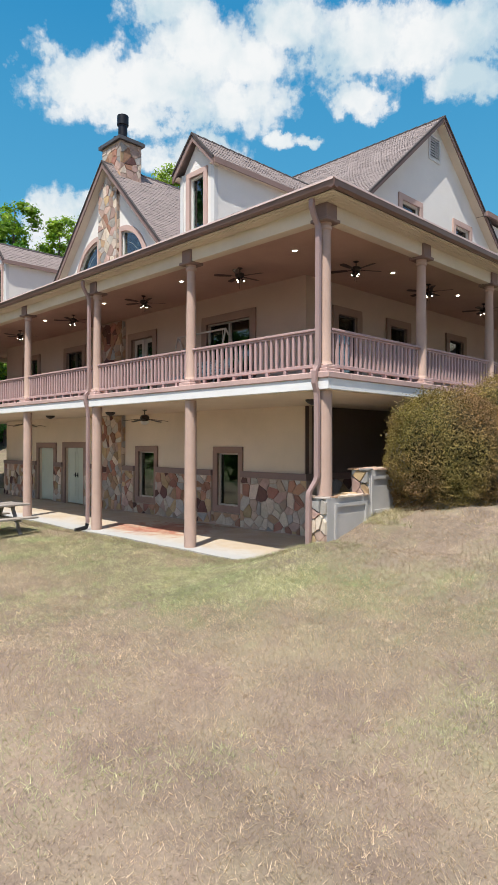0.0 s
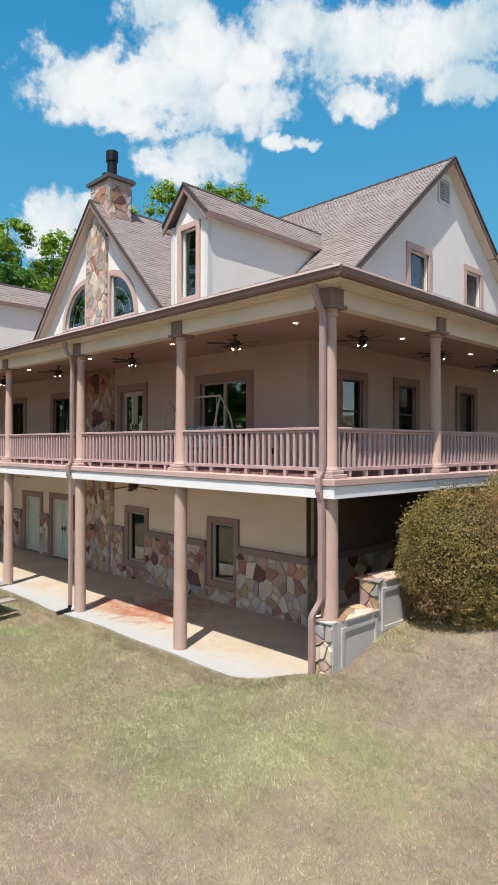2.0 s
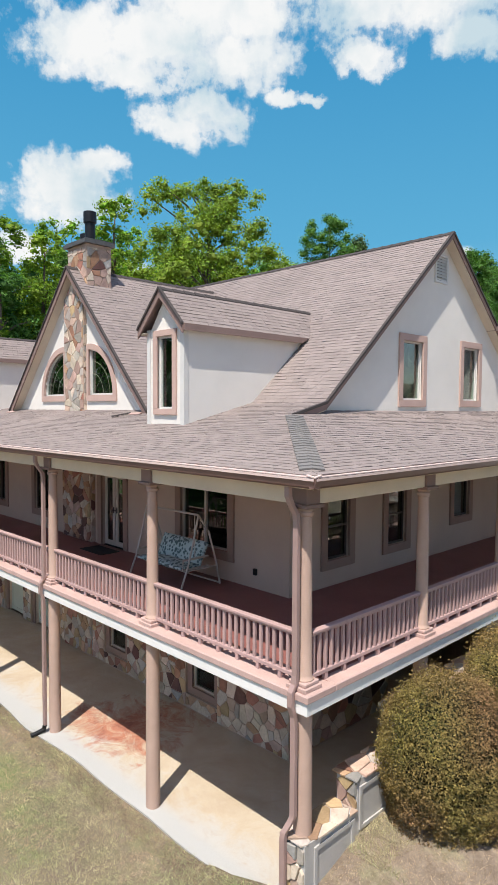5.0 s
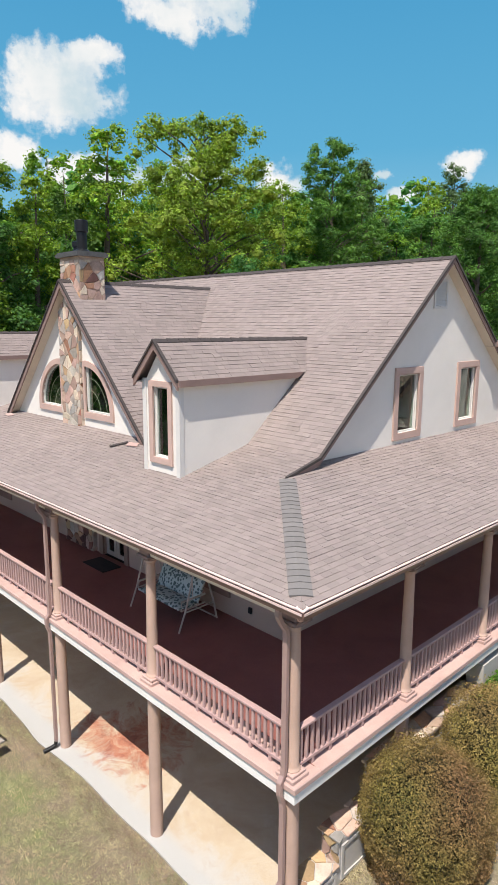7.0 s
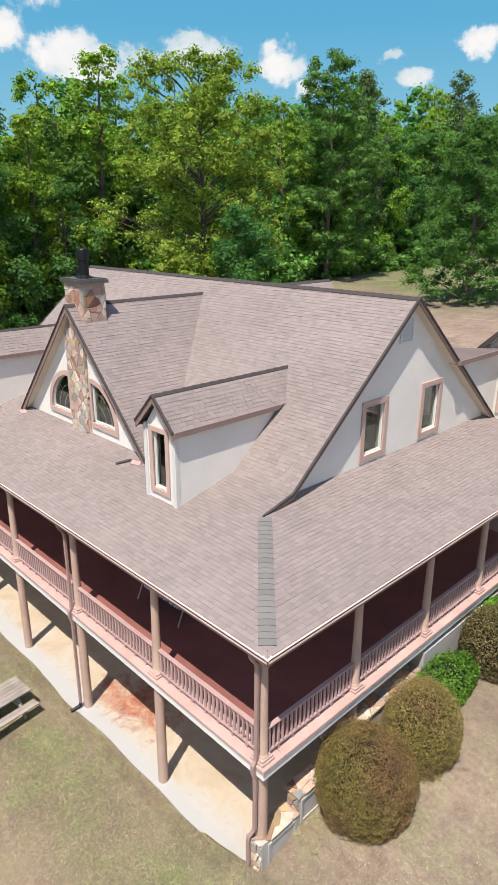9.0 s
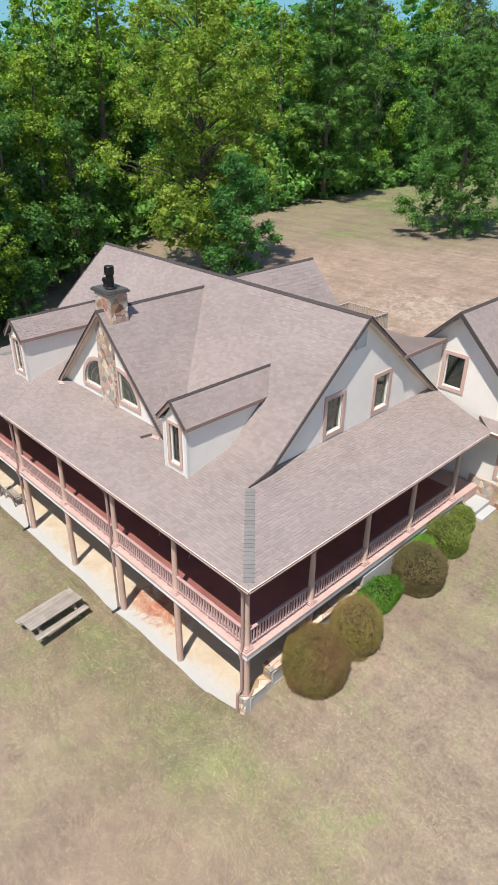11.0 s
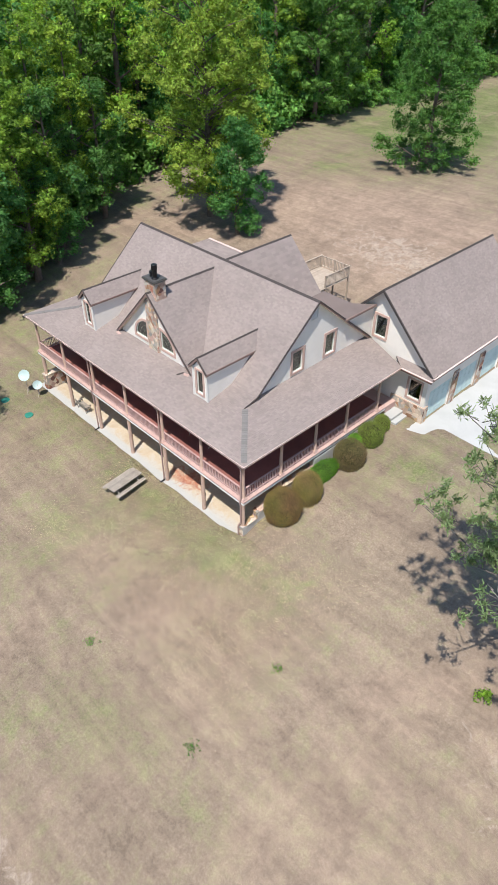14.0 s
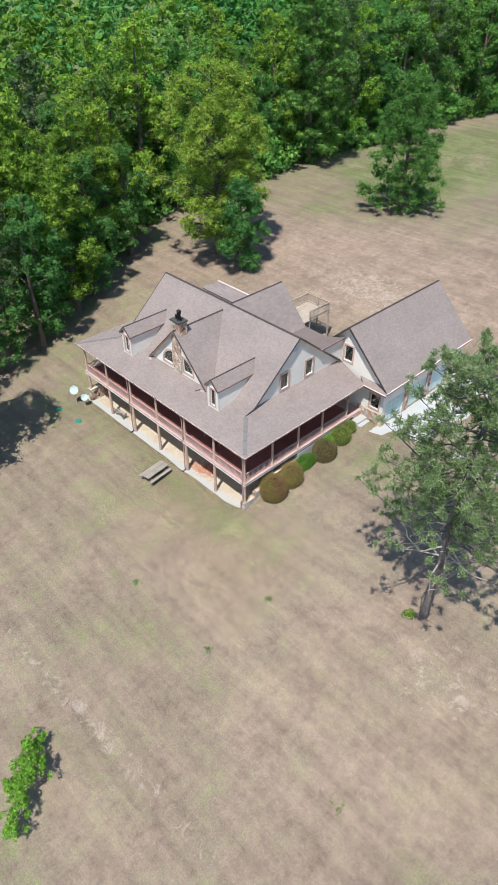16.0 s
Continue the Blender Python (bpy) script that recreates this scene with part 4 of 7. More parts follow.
part("flashing", bm, WHITE, stack, "pale metal flashing strip")

# ---- roof ----
rng = random.Random(21)
EX, EYS, EZ = 0.17, -0.465, 6.44
MX = 2 * CX - EX
HX, HY, HZ = -2.84, 2.515, 7.172
roof("roof_slope", [(EX, EYS, EZ), (HX, HY, HZ), (2 * CX - HX, HY, HZ), (MX, EYS, EZ)], house, rng, near=lambda c: c.x > -2.75 and c.y < 0.95)
roof("roof_slope", [(EX, EYS, EZ), (EX, 14.0, EZ), (XE + 0.02, 14.55, HZ + 0.118), (XE + 0.02, 2.995, HZ + 0.118)], house, rng, near=lambda c: c.y < 0.35)
roof("roof_slope", [(MX, EYS, EZ), (MX, 14.0, EZ), (2 * CX - XE, 14.0, HZ + 0.118), (2 * CX - XE, 2.995, HZ + 0.118)], house, rng, exposure=0.2, width=0.5)
RX0, RX1 = 2 * CX - (-2.95), -2.95
roof("roof_slope", [(RX0, KY, KZ), (RX1, KY, KZ), (RX1, GY, GZ), (RX0, GY, GZ)], house, rng)
roof("roof_slope", [(RX0, HY, HZ), (RX1, HY, HZ), (RX1, KY, KZ), (RX0, KY, KZ)], house, rng)
roof("roof_slope", [(RX0, GY + 6.5, main_z(GY + 6.5)), (RX1, GY + 6.5, main_z(GY + 6.5)), (RX1, GY, GZ), (RX0, GY, GZ)], house, rng, exposure=0.25, width=0.7)
SB = GY - (GZ - SZ) / PITCH
sfoot = (SZ - HZ) / SP
for s in (1, -1):
    roof("roof_slope", [(CX, 2.53, SZ), (CX, SB, SZ), (CX + s * (SZ - KZ) / SP, KY, KZ), (CX + s * sfoot, 2.53, HZ + 0.01)], house, rng, thick=0.10)
# rear cross gable
RB = 16.0
for s in (1, -1):
    roof("roof_slope", [(CX - 0.4, RB, SZ), (CX - 0.4, GY + (GZ - SZ) / PITCH_N, SZ), (CX - 0.4 + s * 3.5, GY + (GZ - SZ + 3.5 * SP) / PITCH_N, SZ - 3.5 * SP), (CX - 0.4 + s * 3.5, RB, SZ - 3.5 * SP)], house, rng, exposure=0.2, width=0.5)
wall("gable_wall", north(RB - 0.35), [(CX - 0.4 - 3.3, 2.5), (CX - 0.4 + 3.3, 2.5), (CX - 0.4 + 3.3, SZ - 3.5 * SP), (CX - 0.4, SZ - 0.2), (CX - 0.4 - 3.3, SZ - 3.5 * SP)], [], 0.2, STUCCO, house)


def ridge_caps(a, b, parent, material=SHINGLE_CAP, wide=0.15, step=0.16, drop=0.02):
    """Overlapping cap shingles bent over a ridge or hip."""
    a, b = Vector(a), Vector(b)
    d = (b - a)
    n = max(1, int(d.length / step))
    t = d.normalized()
    side = t.cross(Vector((0, 0, 1))).normalized()
    up = side.cross(t).normalized()
    L = d.length / n
    vs = []
    for z, lift in ((0.0, 0.034), (L * 1.15, 0.018)):
        vs += [side * -wide * 1.0 - up * drop + t * z + up * lift, up * lift + t * z, side * wide - up * drop + t * z + up * lift]
    vs += [v - up * 0.02 for v in vs]
    faces = [(0, 1, 4, 3), (1, 2, 5, 4), (6, 9, 10, 7), (7, 10, 11, 8), (0, 6, 7, 1), (1, 7, 8, 2), (0, 3, 9, 6), (2, 8, 11, 5), (3, 4, 10, 9), (4, 5, 11, 10)]
    me = bpy.data.meshes.new("cap_shingle")
    me.from_pydata([tuple(v) for v in vs], [], faces)
    me.update()
    me.materials.append(material)
    for k in range(n):
        ob = new("cap_shingle", me)
        ob.location = a + t * (k * L) - house.location
        ob.parent = parent




def trim(name, pts, off, material, parent=None):
    bm = bmesh.new()
    slab(bm, pts, off)
    return part(name, bm, material, parent or house)


def rake_board(p, q, out, deep=0.2, thick=0.04, back=0.0):
    """A dark fascia board under a sloping roof edge, with the shingles' dark lip above it."""
    p, q, out = Vector(p), Vector(q), Vector(out)
    trim("rake_board", [p + Vector((0, 0, -0.02)), q + Vector((0, 0, -0.02)), q + Vector((0, 0, -deep)), p + Vector((0, 0, -deep))], out * thick, BLOCK)
    trim("roof_edge", [p + Vector((0, 0, 0.03)), q + Vector((0, 0, 0.03)), q + Vector((0, 0, -0.03)), p + Vector((0, 0, -0.03))], out * (thick + 0.03), SLATE)


# main gables: rakes, soffits
for sx, x in ((1, RX1), (-1, RX0)):
    for (ya, za), (yb, zb) in (((KY, KZ), (GY, GZ)), ((HY + 0.05, HZ + 0.01), (KY, KZ)), ((GY + 6.5, main_z(GY + 6.5)), (GY, GZ))):
        rake_board((x, ya, za), (x, yb, zb), (sx, 0, 0), 0.15)
        w = XE if sx > 0 else 2 * CX - XE
        trim("soffit", [(x, ya, za - 0.15), (x, yb, zb - 0.15), (w, yb, zb - 0.15), (w, ya, za - 0.15)], (0, 0, -0.03), SOFFIT)
for s in (1, -1):
    rake_board((CX, 2.53, SZ), (CX + s * (sfoot - 0.02), 2.53, HZ + 0.03), (0, -1, 0), 0.22)
    trim("soffit", [(CX, 2.53, SZ - 0.16), (CX + s * sfoot, 2.53, HZ - 0.13), (CX + s * sfoot, SY, HZ - 0.13), (CX, SY, SZ - 0.16)], (0, 0, -0.03), SOFFIT)

trim("loose_flashing", [(CX + sfoot - 0.95, 2.05, 7.09), (CX + sfoot - 0.70, 2.44, 7.185), (CX + sfoot - 0.60, 2.40, 7.175), (CX + sfoot - 0.85, 2.01, 7.08)], (0, 0, 0.02), SLATE)
for s in (1, -1):
    trim("kickout_flashing", [(CX + s * (sfoot - 0.62), 2.42, 7.17), (CX + s * (sfoot - 0.25), 2.50, 7.19), (CX + s * (sfoot - 0.12), 2.34, 7.15), (CX + s * (sfoot - 0.50), 2.26, 7.135)], (0, 0, 0.018), LIP)

# dormers
DPK, DEV, DHALF, DFY, DWY = 9.845, 9.03, 0.79, 1.47, 1.61


def dormer(cx):
    yb, ye = GY - (GZ - DPK) / PITCH, GY - (GZ - DEV) / PITCH
    for s in (1, -1):
        roof("dormer_slope", [(cx, DFY, DPK), (cx, yb, DPK), (cx + s * DHALF, ye, DEV), (cx + s * DHALF, DFY, DEV)], house, rng, thick=0.08)
        rake_board((cx, DFY, DPK), (cx + s * DHALF, DFY, DEV), (0, -1, 0), 0.2, 0.04)
        trim("fascia", [(cx + s * DHALF, DFY, DEV + 0.01), (cx + s * DHALF, ye - 0.1, DEV + 0.01), (cx + s * DHALF, ye - 0.3, DEV - 0.13), (cx + s * DHALF, DFY, DEV - 0.13)], (s * 0.03, 0, 0), BLOCK)
        trim("soffit", [(cx + s * DHALF, DFY, DEV - 0.10), (cx + s * DHALF, ye - 0.25, DEV - 0.10), (cx + s * 0.6, ye - 0.25, DEV - 0.08), (cx + s * 0.6, DFY, DEV - 0.08)], (0, 0, -0.02), SOFFIT)
        yt = KY + (DEV - 0.05 - KZ) / PITCH
        x = cx + s * 0.65
        trim("dormer_cheek", [(x, DWY + 0.1, 6.8), (x, KY, KZ - 0.05), (x, yt, DEV - 0.05), (x, DWY + 0.1, DEV - 0.05)], (-s * 0.12, 0, 0), STUCCO)
    f = south(DWY)
    h = (cx - 0.27, cx + 0.27, 7.29, 8.85)
    wall("dormer_wall", f, [(cx - 0.53, 6.8), (cx + 0.53, 6.8), (cx + 0.53, DEV - 0.02), (cx + 0.3, DEV + 0.28), (cx, DPK - 0.14), (cx - 0.3, DEV + 0.28), (cx - 0.53, DEV - 0.02)], [h], 0.15, STUCCO, house)
    for s in (1, -1):
        lo, hi = sorted((cx + s * 0.53, cx + s * 0.66))
        box("corner_board", (lo, DWY - 0.03, 6.85), (hi, DWY + 0.1, DEV - 0.02), FRAME_W, house)
    window(f, *h, house, casing=0.13, back=0.3)


dormer(-5.73)
dormer(2 * CX + 5.73)

# eaves: gutters, drip edges, fascia, soffit and beam of the porch roof


def gutter_run(a, b, out):
    """A channel gutter with a rounded outer face, from a to b, hung outside the eave."""
    a, b, out = Vector(a), Vector(b), Vector(out)
    prof = [(0.0, 0.0), (0.0, -0.13), (0.05, -0.14), (0.10, -0.11), (0.115, -0.05), (0.125, 0.0), (0.105, 0.0), (0.09, -0.08), (0.05, -0.115), (0.015, -0.11), (0.015, 0.0)]
    bm = bmesh.new()
    ra = [bm.verts.new(a + out * o + Vector((0, 0, z))) for o, z in prof]
    rb = [bm.verts.new(b + out * o + Vector((0, 0, z))) for o, z in prof]
    for i in range(len(prof)):
        j = (i + 1) % len(prof)
        bm.faces.new((ra[i], ra[j], rb[j], rb[i]))
    bm.faces.new(ra)
    bm.faces.new(rb[::-1])
    part("gutter", bm, GUTTER, house)
    bm = bmesh.new()
    slab(bm, [a + Vector((0, 0, 0.03)) - out * 0.05, b + Vector((0, 0, 0.03)) - out * 0.05, b + out * 0.09 + Vector((0, 0, 0.004)), a + out * 0.09 + Vector((0, 0, 0.004))], (0, 0, 0.014))
    slab(bm, [a + out * 0.126 + Vector((0, 0, -0.03)), b + out * 0.126 + Vector((0, 0, -0.03)), b + out * 0.126 + Vector((0, 0, 0.004)), a + out * 0.126 + Vector((0, 0, 0.004))], out * 0.006)
    part("drip_edge", bm, DRIP, house)


E0 = 0.055
gutter_run((EX - E0 + 0.1, EYS + E0, 6.41), (MX + E0 - 0.1, EYS + E0, 6.41), (0, -1, 0))
gutter_run((EX - E0, EYS + E0 - 0.1, 6.41), (EX - E0, 13.95, 6.41), (1, 0, 0))
gutter_run((MX + E0, EYS + E0 - 0.1, 6.41), (MX + E0, 13.95, 6.41), (-1, 0, 0))
# sloping soffit boards under the eave, each its own strip
bm = bmesh.new()
bx(bm, MX + 0.06, EX - 0.06, EYS + 0.06, -0.06, 6.255, 6.275)
bx(bm, EX - 0.40, EX - 0.06, -0.06, 13.9, 6.255, 6.275)
bx(bm, MX + 0.06, MX + 0.40, -0.06, 13.9, 6.255, 6.275)
part("soffit", bm, SOFFIT, house)
for k in range(4):
    y = EYS + 0.12 + k * 0.09
    box("soffit_board", (MX + 0.1, y, 6.24), (EX - 0.12 - k * 0.09, y + 0.078, 6.255), SOFFIT, house, soft=0)
    x = EX - 0.12 - k * 0.08
    box("soffit_board", (x - 0.07, y + 0.1, 6.24), (x, 13.9, 6.255), SOFFIT, house, soft=0)
# beam
CXE = -0.35
for lo, hi in (((2 * CX - CXE - 0.12, -0.10, 5.98), (CXE + 0.10, 0.12, 6.26)), ((CXE - 0.12, 0.12, 5.98), (CXE + 0.10, 13.9, 6.26)), ((2 * CX - CXE - 0.10, 0.12, 5.98), (2 * CX - CXE + 0.12, 13.9, 6.26))):
    box("beam", lo, hi, SOFFIT, house)
bm = bmesh.new()
bx(bm, 2 * CX - CXE, CXE, 0.1, YS, 6.19, 6.26)
bx(bm, XE, CXE - 0.1, YS, 14.3, 6.19, 6.26)
bx(bm, 2 * CX - CXE + 0.1, XW, YS, 14.3, 6.19, 6.26)
ceil = tagged(part("ceiling", bm, CEIL_P, None), "tan porch ceiling", "ceiling", "", "structure")

CAPS = [((EX - 0.22, EYS + 0.218, EZ + 0.048), (HX, HY, HZ), SHINGLE_CAP, 0.17, 0.018), ((MX + 0.02, EYS + 0.02, EZ), (2 * CX - HX, HY, HZ), SHINGLE_CAP, 0.17, 0.018),
        ((RX1 + 0.02, GY, GZ), (RX0, GY, GZ), SLATE, 0.12, 0.088), ((CX, 2.5, SZ), (CX, SB + 0.1, SZ), SLATE, 0.09, 0.09), ((CX - 0.4, RB, SZ), (CX - 0.4, GY + 0.6, SZ), SLATE, 0.09, 0.09)]
for dx in (-5.73, 2 * CX + 5.73):
    CAPS.append(((dx, DFY, DPK), (dx, 6.38, DPK), SLATE, 0.07, 0.07))

# ---- garage ----
garage = thing("garage", "cream stucco garage with steep shingle roof and stone base", "garage", (-2.2, 21, 2.5))
GRX, GRZ, GRY0, GRY1, GEX, GEZ = -2.2, 11.10, 14.12, 27.6, 2.5, 6.52
GWY, GWX = 14.55, 2.0
roof("roof_slope", [(GRX, GRY0, GRZ), (GRX, GRY1, GRZ), (GEX, GRY1, GEZ), (GEX, GRY0, GEZ)], garage, rng)
roof("roof_slope", [(GRX, GRY0, GRZ), (GRX, GRY1, GRZ), (2 * GRX - GEX, GRY1, GEZ), (2 * GRX - GEX, GRY0, GEZ)], garage, rng, exposure=0.25, width=0.7)
fgar = south(GWY)
ghole = [(-2.74, -1.84, 7.5, 9.0), (0.60, 1.55, 4.1, 5.5)]
go = [(2 * GRX - GWX, 2.3), (GWX, 2.3), (GWX, GEZ + 0.35), (GRX, GRZ - 0.2), (2 * GRX - GWX, GEZ + 0.35)]
wall("wall", fgar, go, ghole, 0.22, STUCCO, garage)
wall("wall", north(GRY1 - 0.4), go, [], 0.22, STUCCO, garage)
doors = [(15.05, 17.75), (18.55, 21.25), (22.05, 24.75)]
wall("wall", east(GWX), [(GWY + 0.22, 2.3), (GRY1 - 0.62, 2.3), (GRY1 - 0.62, 6.8), (GWY + 0.22, 6.8)], [(a, b, 2.3, 4.85) for a, b in doors], 0.22, STUCCO, garage)
wall("wall", west(2 * GRX - GWX), [(GWY + 0.22, 2.3), (GRY1 - 0.62, 2.3), (GRY1 - 0.62, 6.8), (GWY + 0.22, 6.8)], [], 0.22, STUCCO, garage)
window(fgar, *ghole[0], garage, casing=0.16, back=0.5)
window(fgar, *ghole[1], garage, casing=0.15)
# added near-black backing behind the garage window
box("room_wall", (2 * GRX - GWX + 0.3, GWY + 2.0, 2.4), (GWX - 0.3, GWY + 2.1, 6.4), DARKROOM, garage, soft=0)
for a, b in doors:
    bm = bmesh.new()
    for k in range(4):
        z = 2.51 + k * 0.585
        wbox(bm, east(GWX), a + 0.01, b - 0.01, z, z + 0.575, -0.16, -0.11)
        for j in range(4):
            w = (b - a - 0.2) / 4
            frame_ring(bm, east(GWX), a + 0.12 + j * w, a + 0.02 + (j + 1) * w, z + 0.1, z + 0.48, 0.03, -0.11, -0.095)
    part("garage_door", bm, GARAGE_P, garage)
for a, b in ((17.8, 18.5), (21.3, 22.0), (24.8, 25.5)):
    bm = bmesh.new()
    wbox(bm, east(GWX), a, b, 2.45, 5.2, 0.0, 0.09)
    p = part("stone_pier", bm, MORTAR, garage)
    flagstones(east(GWX + 0.09), [(a, 2.5), (b, 2.5), (b, 5.2), (a, 5.2)], 0.32, p, rng)
bm = bmesh.new()
wbox(bm, fgar, -0.62, GWX + 0.09, 2.4, 3.75, 0.0, 0.09)
wbox(bm, east(GWX), GWY, GWY + 0.48, 2.4, 3.75, 0.0, 0.09)
p = part("stone_base", bm, MORTAR, garage)
flagstones(south(GWY - 0.09), [(-0.62, 2.45), (GWX + 0.09, 2.45), (GWX + 0.09, 3.75), (-0.62, 3.75)], 0.33, p, rng, holes=())
flagstones(east(GWX + 0.09), [(GWY - 0.09, 2.45), (GWY + 0.46, 2.45), (GWY + 0.46, 3.75), (GWY - 0.09, 3.75)], 0.3, p, rng)
for s in (1, -1):
    q = (GRX + s * (GEX - GRX), GRY0, GEZ)
    bm = bmesh.new()
    slab(bm, [Vector((GRX, GRY0, GRZ + 0.02)), Vector(q) + Vector((0, 0, 0.02)), Vector(q) - Vector((0, 0, 0.18)), Vector((GRX, GRY0, GRZ - 0.22))], (0, -0.05, 0))
    part("rake_board", bm, SLATE, garage)
    bm = bmesh.new()
    slab(bm, [Vector((GRX, GRY0, GRZ - 0.16)), Vector(q) - Vector((0, 0, 0.15)), Vector((q[0], GWY, q[2] - 0.15)), Vector((GRX, GWY, GRZ - 0.16))], (0, 0, -0.02))
    part("soffit", bm, SOFFIT, garage)
bm = bmesh.new()
bx(bm, GEX - 0.02, GEX + 0.10, GRY0 - 0.05, GRY1, GEZ - 0.14, GEZ - 0.005)
soften(bm, 0.02)
part("gutter", bm, GUTTER, garage)
bm = bmesh.new()
bx(bm, GEX - 0.06, GEX + 0.115, GRY0 - 0.06, GRY1, GEZ - 0.004, GEZ + 0.02)
part("drip_edge", bm, DRIP, garage)
bm = bmesh.new()
bx(bm, GWX, GEX, GRY0, GRY1, GEZ - 0.19, GEZ - 0.145)
part("soffit", bm, SOFFIT, garage)
CAPS_G = ((GRX, GRY0, GRZ), (GRX, GRY1, GRZ))
# pent roof across the foot of the gable
roof("pent_roof", [(EX - 0.02, 13.86, 6.46), (GEX + 0.02, 13.86, 6.46), (GEX + 0.02, GWY, 6.68), (EX - 0.9, GWY, 6.68)], garage, rng)
bm = bmesh.new()
bx(bm, EX + 0.05, GEX + 0.1, 13.74, 13.86, 6.30, 6.445)
soften(bm, 0.02)
part("gutter", bm, GUTTER, garage)
bm = bmesh.new()
bx(bm, EX + 0.06, GEX + 0.11, 13.73, 13.9, 6.45, 6.47)
part("drip_edge", bm, DRIP, garage)
bm = bmesh.new()
bx(bm, EX - 0.3, GEX, 13.86, GWY, 6.25, 6.30)
part("soffit", bm, SOFFIT, garage)

# link between house and garage
wall("link_wall", east(-3.0), [(11.75, 9.5), (14.5, 7.3), (14.5, 9.5)], [], 0.2, STUCCO, garage)
roof("link_roof", [(-2.85, 11.3, 9.72), (-2.85, 14.4, 9.72), (-4.0, 13.4, 9.72), (-6.46, 13.4, 9.72), (-6.46, 11.3, 9.72)], garage, rng, exposure=0.25, width=0.6)
bm = bmesh.new()
bx(bm, -2.85, -2.78, 11.3, 14.45, 9.58, 9.735)
part("fascia", bm, BLOCK, garage)
bm = bmesh.new()
bx(bm, -6.4, -6.2, 11.3, 13.1, 2.6, 9.6)
bx(bm, -6.2, -4.0, 13.1, 13.3, 2.6, 9.6)
part("link_wall", bm, STUCCO, garage)
# lower rear wing
wing = thing("rear_wing", "low rear wing with shingle roof and pale edge", "house wing", (-20, 15.5, 3))
roof("roof_slope", [(-20.3, 12.9, 9.0), (-15.6, 12.9, 9.0), (-15.6, 15.1, 8.9), (-20.4, 15.3, 8.9)], wing, rng, exposure=0.25, width=0.6)
bm = bmesh.new()
bx(bm, -20.2, -15.7, 13.2, 15.0, 2.6, 8.75)
part("wall", bm, STUCCO, wing)
bm = bmesh.new()
bx(bm, -20.45, -15.6, 15.15, 15.35, 8.8, 8.93)
part("drip_edge", bm, DRIP, wing)

# ---- porch ----
rng = random.Random(31)
porch = thing("porch", "wraparound two-storey porch with tan columns and mauve railing", "porch", (-0.35, 0, 0))
DX, DY, DZ = -0.14, -0.20, 3.39
WX = 2 * CX - DX
bm = bmesh.new()
bx(bm, WX + 0.12, DX - 0.12, DY + 0.12, YS, 3.13, DZ)
bx(bm, XE, DX - 0.12, YS, 13.3, 3.13, DZ)
bx(bm, WX + 0.12, XW, YS, 13.3, 3.13, DZ)
part("deck_floor", bm, DECKFLOOR, porch, "dark red painted porch floor")
bm = bmesh.new()
bx(bm, WX + 0.1, DX - 0.1, DY + 0.1, YS, 3.09, 3.125)
bx(bm, XE, DX - 0.1, YS, 13.3, 3.09, 3.125)
bx(bm, WX + 0.1, XW, YS, 13.3, 3.09, 3.125)
part("deck_underside", bm, STUCCO_LOW, porch)
# pink strip is widened on the south, standing in for sunlit floor
for lo, hi in (((WX - 0.03, DY - 0.03, 3.285), (DX + 0.03, DY + 0.60, 3.396)), ((DX - 0.28, DY + 0.60, 3.285), (DX + 0.03, 13.35, 3.396)), ((WX - 0.03, DY + 0.60, 3.285), (WX + 0.28, 13.35, 3.396))):
    box("deck_edge", lo, hi, LIP, porch, soft=0.015)
for lo, hi in (((WX, DY, 3.10), (DX, DY + 0.1, 3.285)), ((DX - 0.1, DY + 0.1, 3.10), (DX, 13.3, 3.285)), ((WX, DY + 0.1, 3.08), (WX + 0.1, 13.3, 3.285))):
    box("fascia", lo, hi, WHITE, porch, soft=0.006)


def column(x, y, top, base, lower=True):
    bm = bmesh.new()
    lathe(bm, [(0.135, base + 0.12), (0.14, base + 0.14), (0.12, base + 0.17), (0.108, base + 0.2), (0.106, base + 1.0), (0.09, top - 0.22), (0.09, top - 0.14), (0.115, top - 0.12), (0.115, top - 0.08), (0.095, top - 0.07), (0.11, top - 0.01)], 24, (x, y, 0))
    c = smooth(part("column", bm, COLUMN, porch))
    bm = bmesh.new()
    bx(bm, x - 0.185, x + 0.185, y - 0.185, y + 0.185, base, base + 0.07)
    bx(bm, x - 0.155, x + 0.155, y - 0.155, y + 0.155, base + 0.07, base + 0.125)
    soften(bm, 0.012)
    part("column_base", bm, LIP, c)
    bm = bmesh.new()
    bx(bm, x - 0.185, x + 0.185, y - 0.185, y + 0.185, top - 0.015, top + 0.04)
    bx(bm, x - 0.145, x + 0.145, y - 0.145, y + 0.145, top + 0.04, top + 0.295)
    soften(bm, 0.01)
    part("capital", bm, BLOCK, c)
    return c


def post(x, y, z0, z1):
    bm = bmesh.new()
    lathe(bm, [(0.132, z0), (0.132, z0 + 0.3), (0.122, z1)], 26, (x, y, 0))
    smooth(part("post", bm, COLUMN, porch))


COLS_S = [-0.37, -3.98, -7.74, -11.66, -15.55, -19.4, 2 * CX + 0.35]
COLS_E = [3.08, 6.16, 9.17, 12.5]
for k, x in enumerate(COLS_S):
    column(x, 0.0, 5.95, DZ)
    post(x, 0.0, 1.3 if k in (0, 6) else 0.0, 3.09)
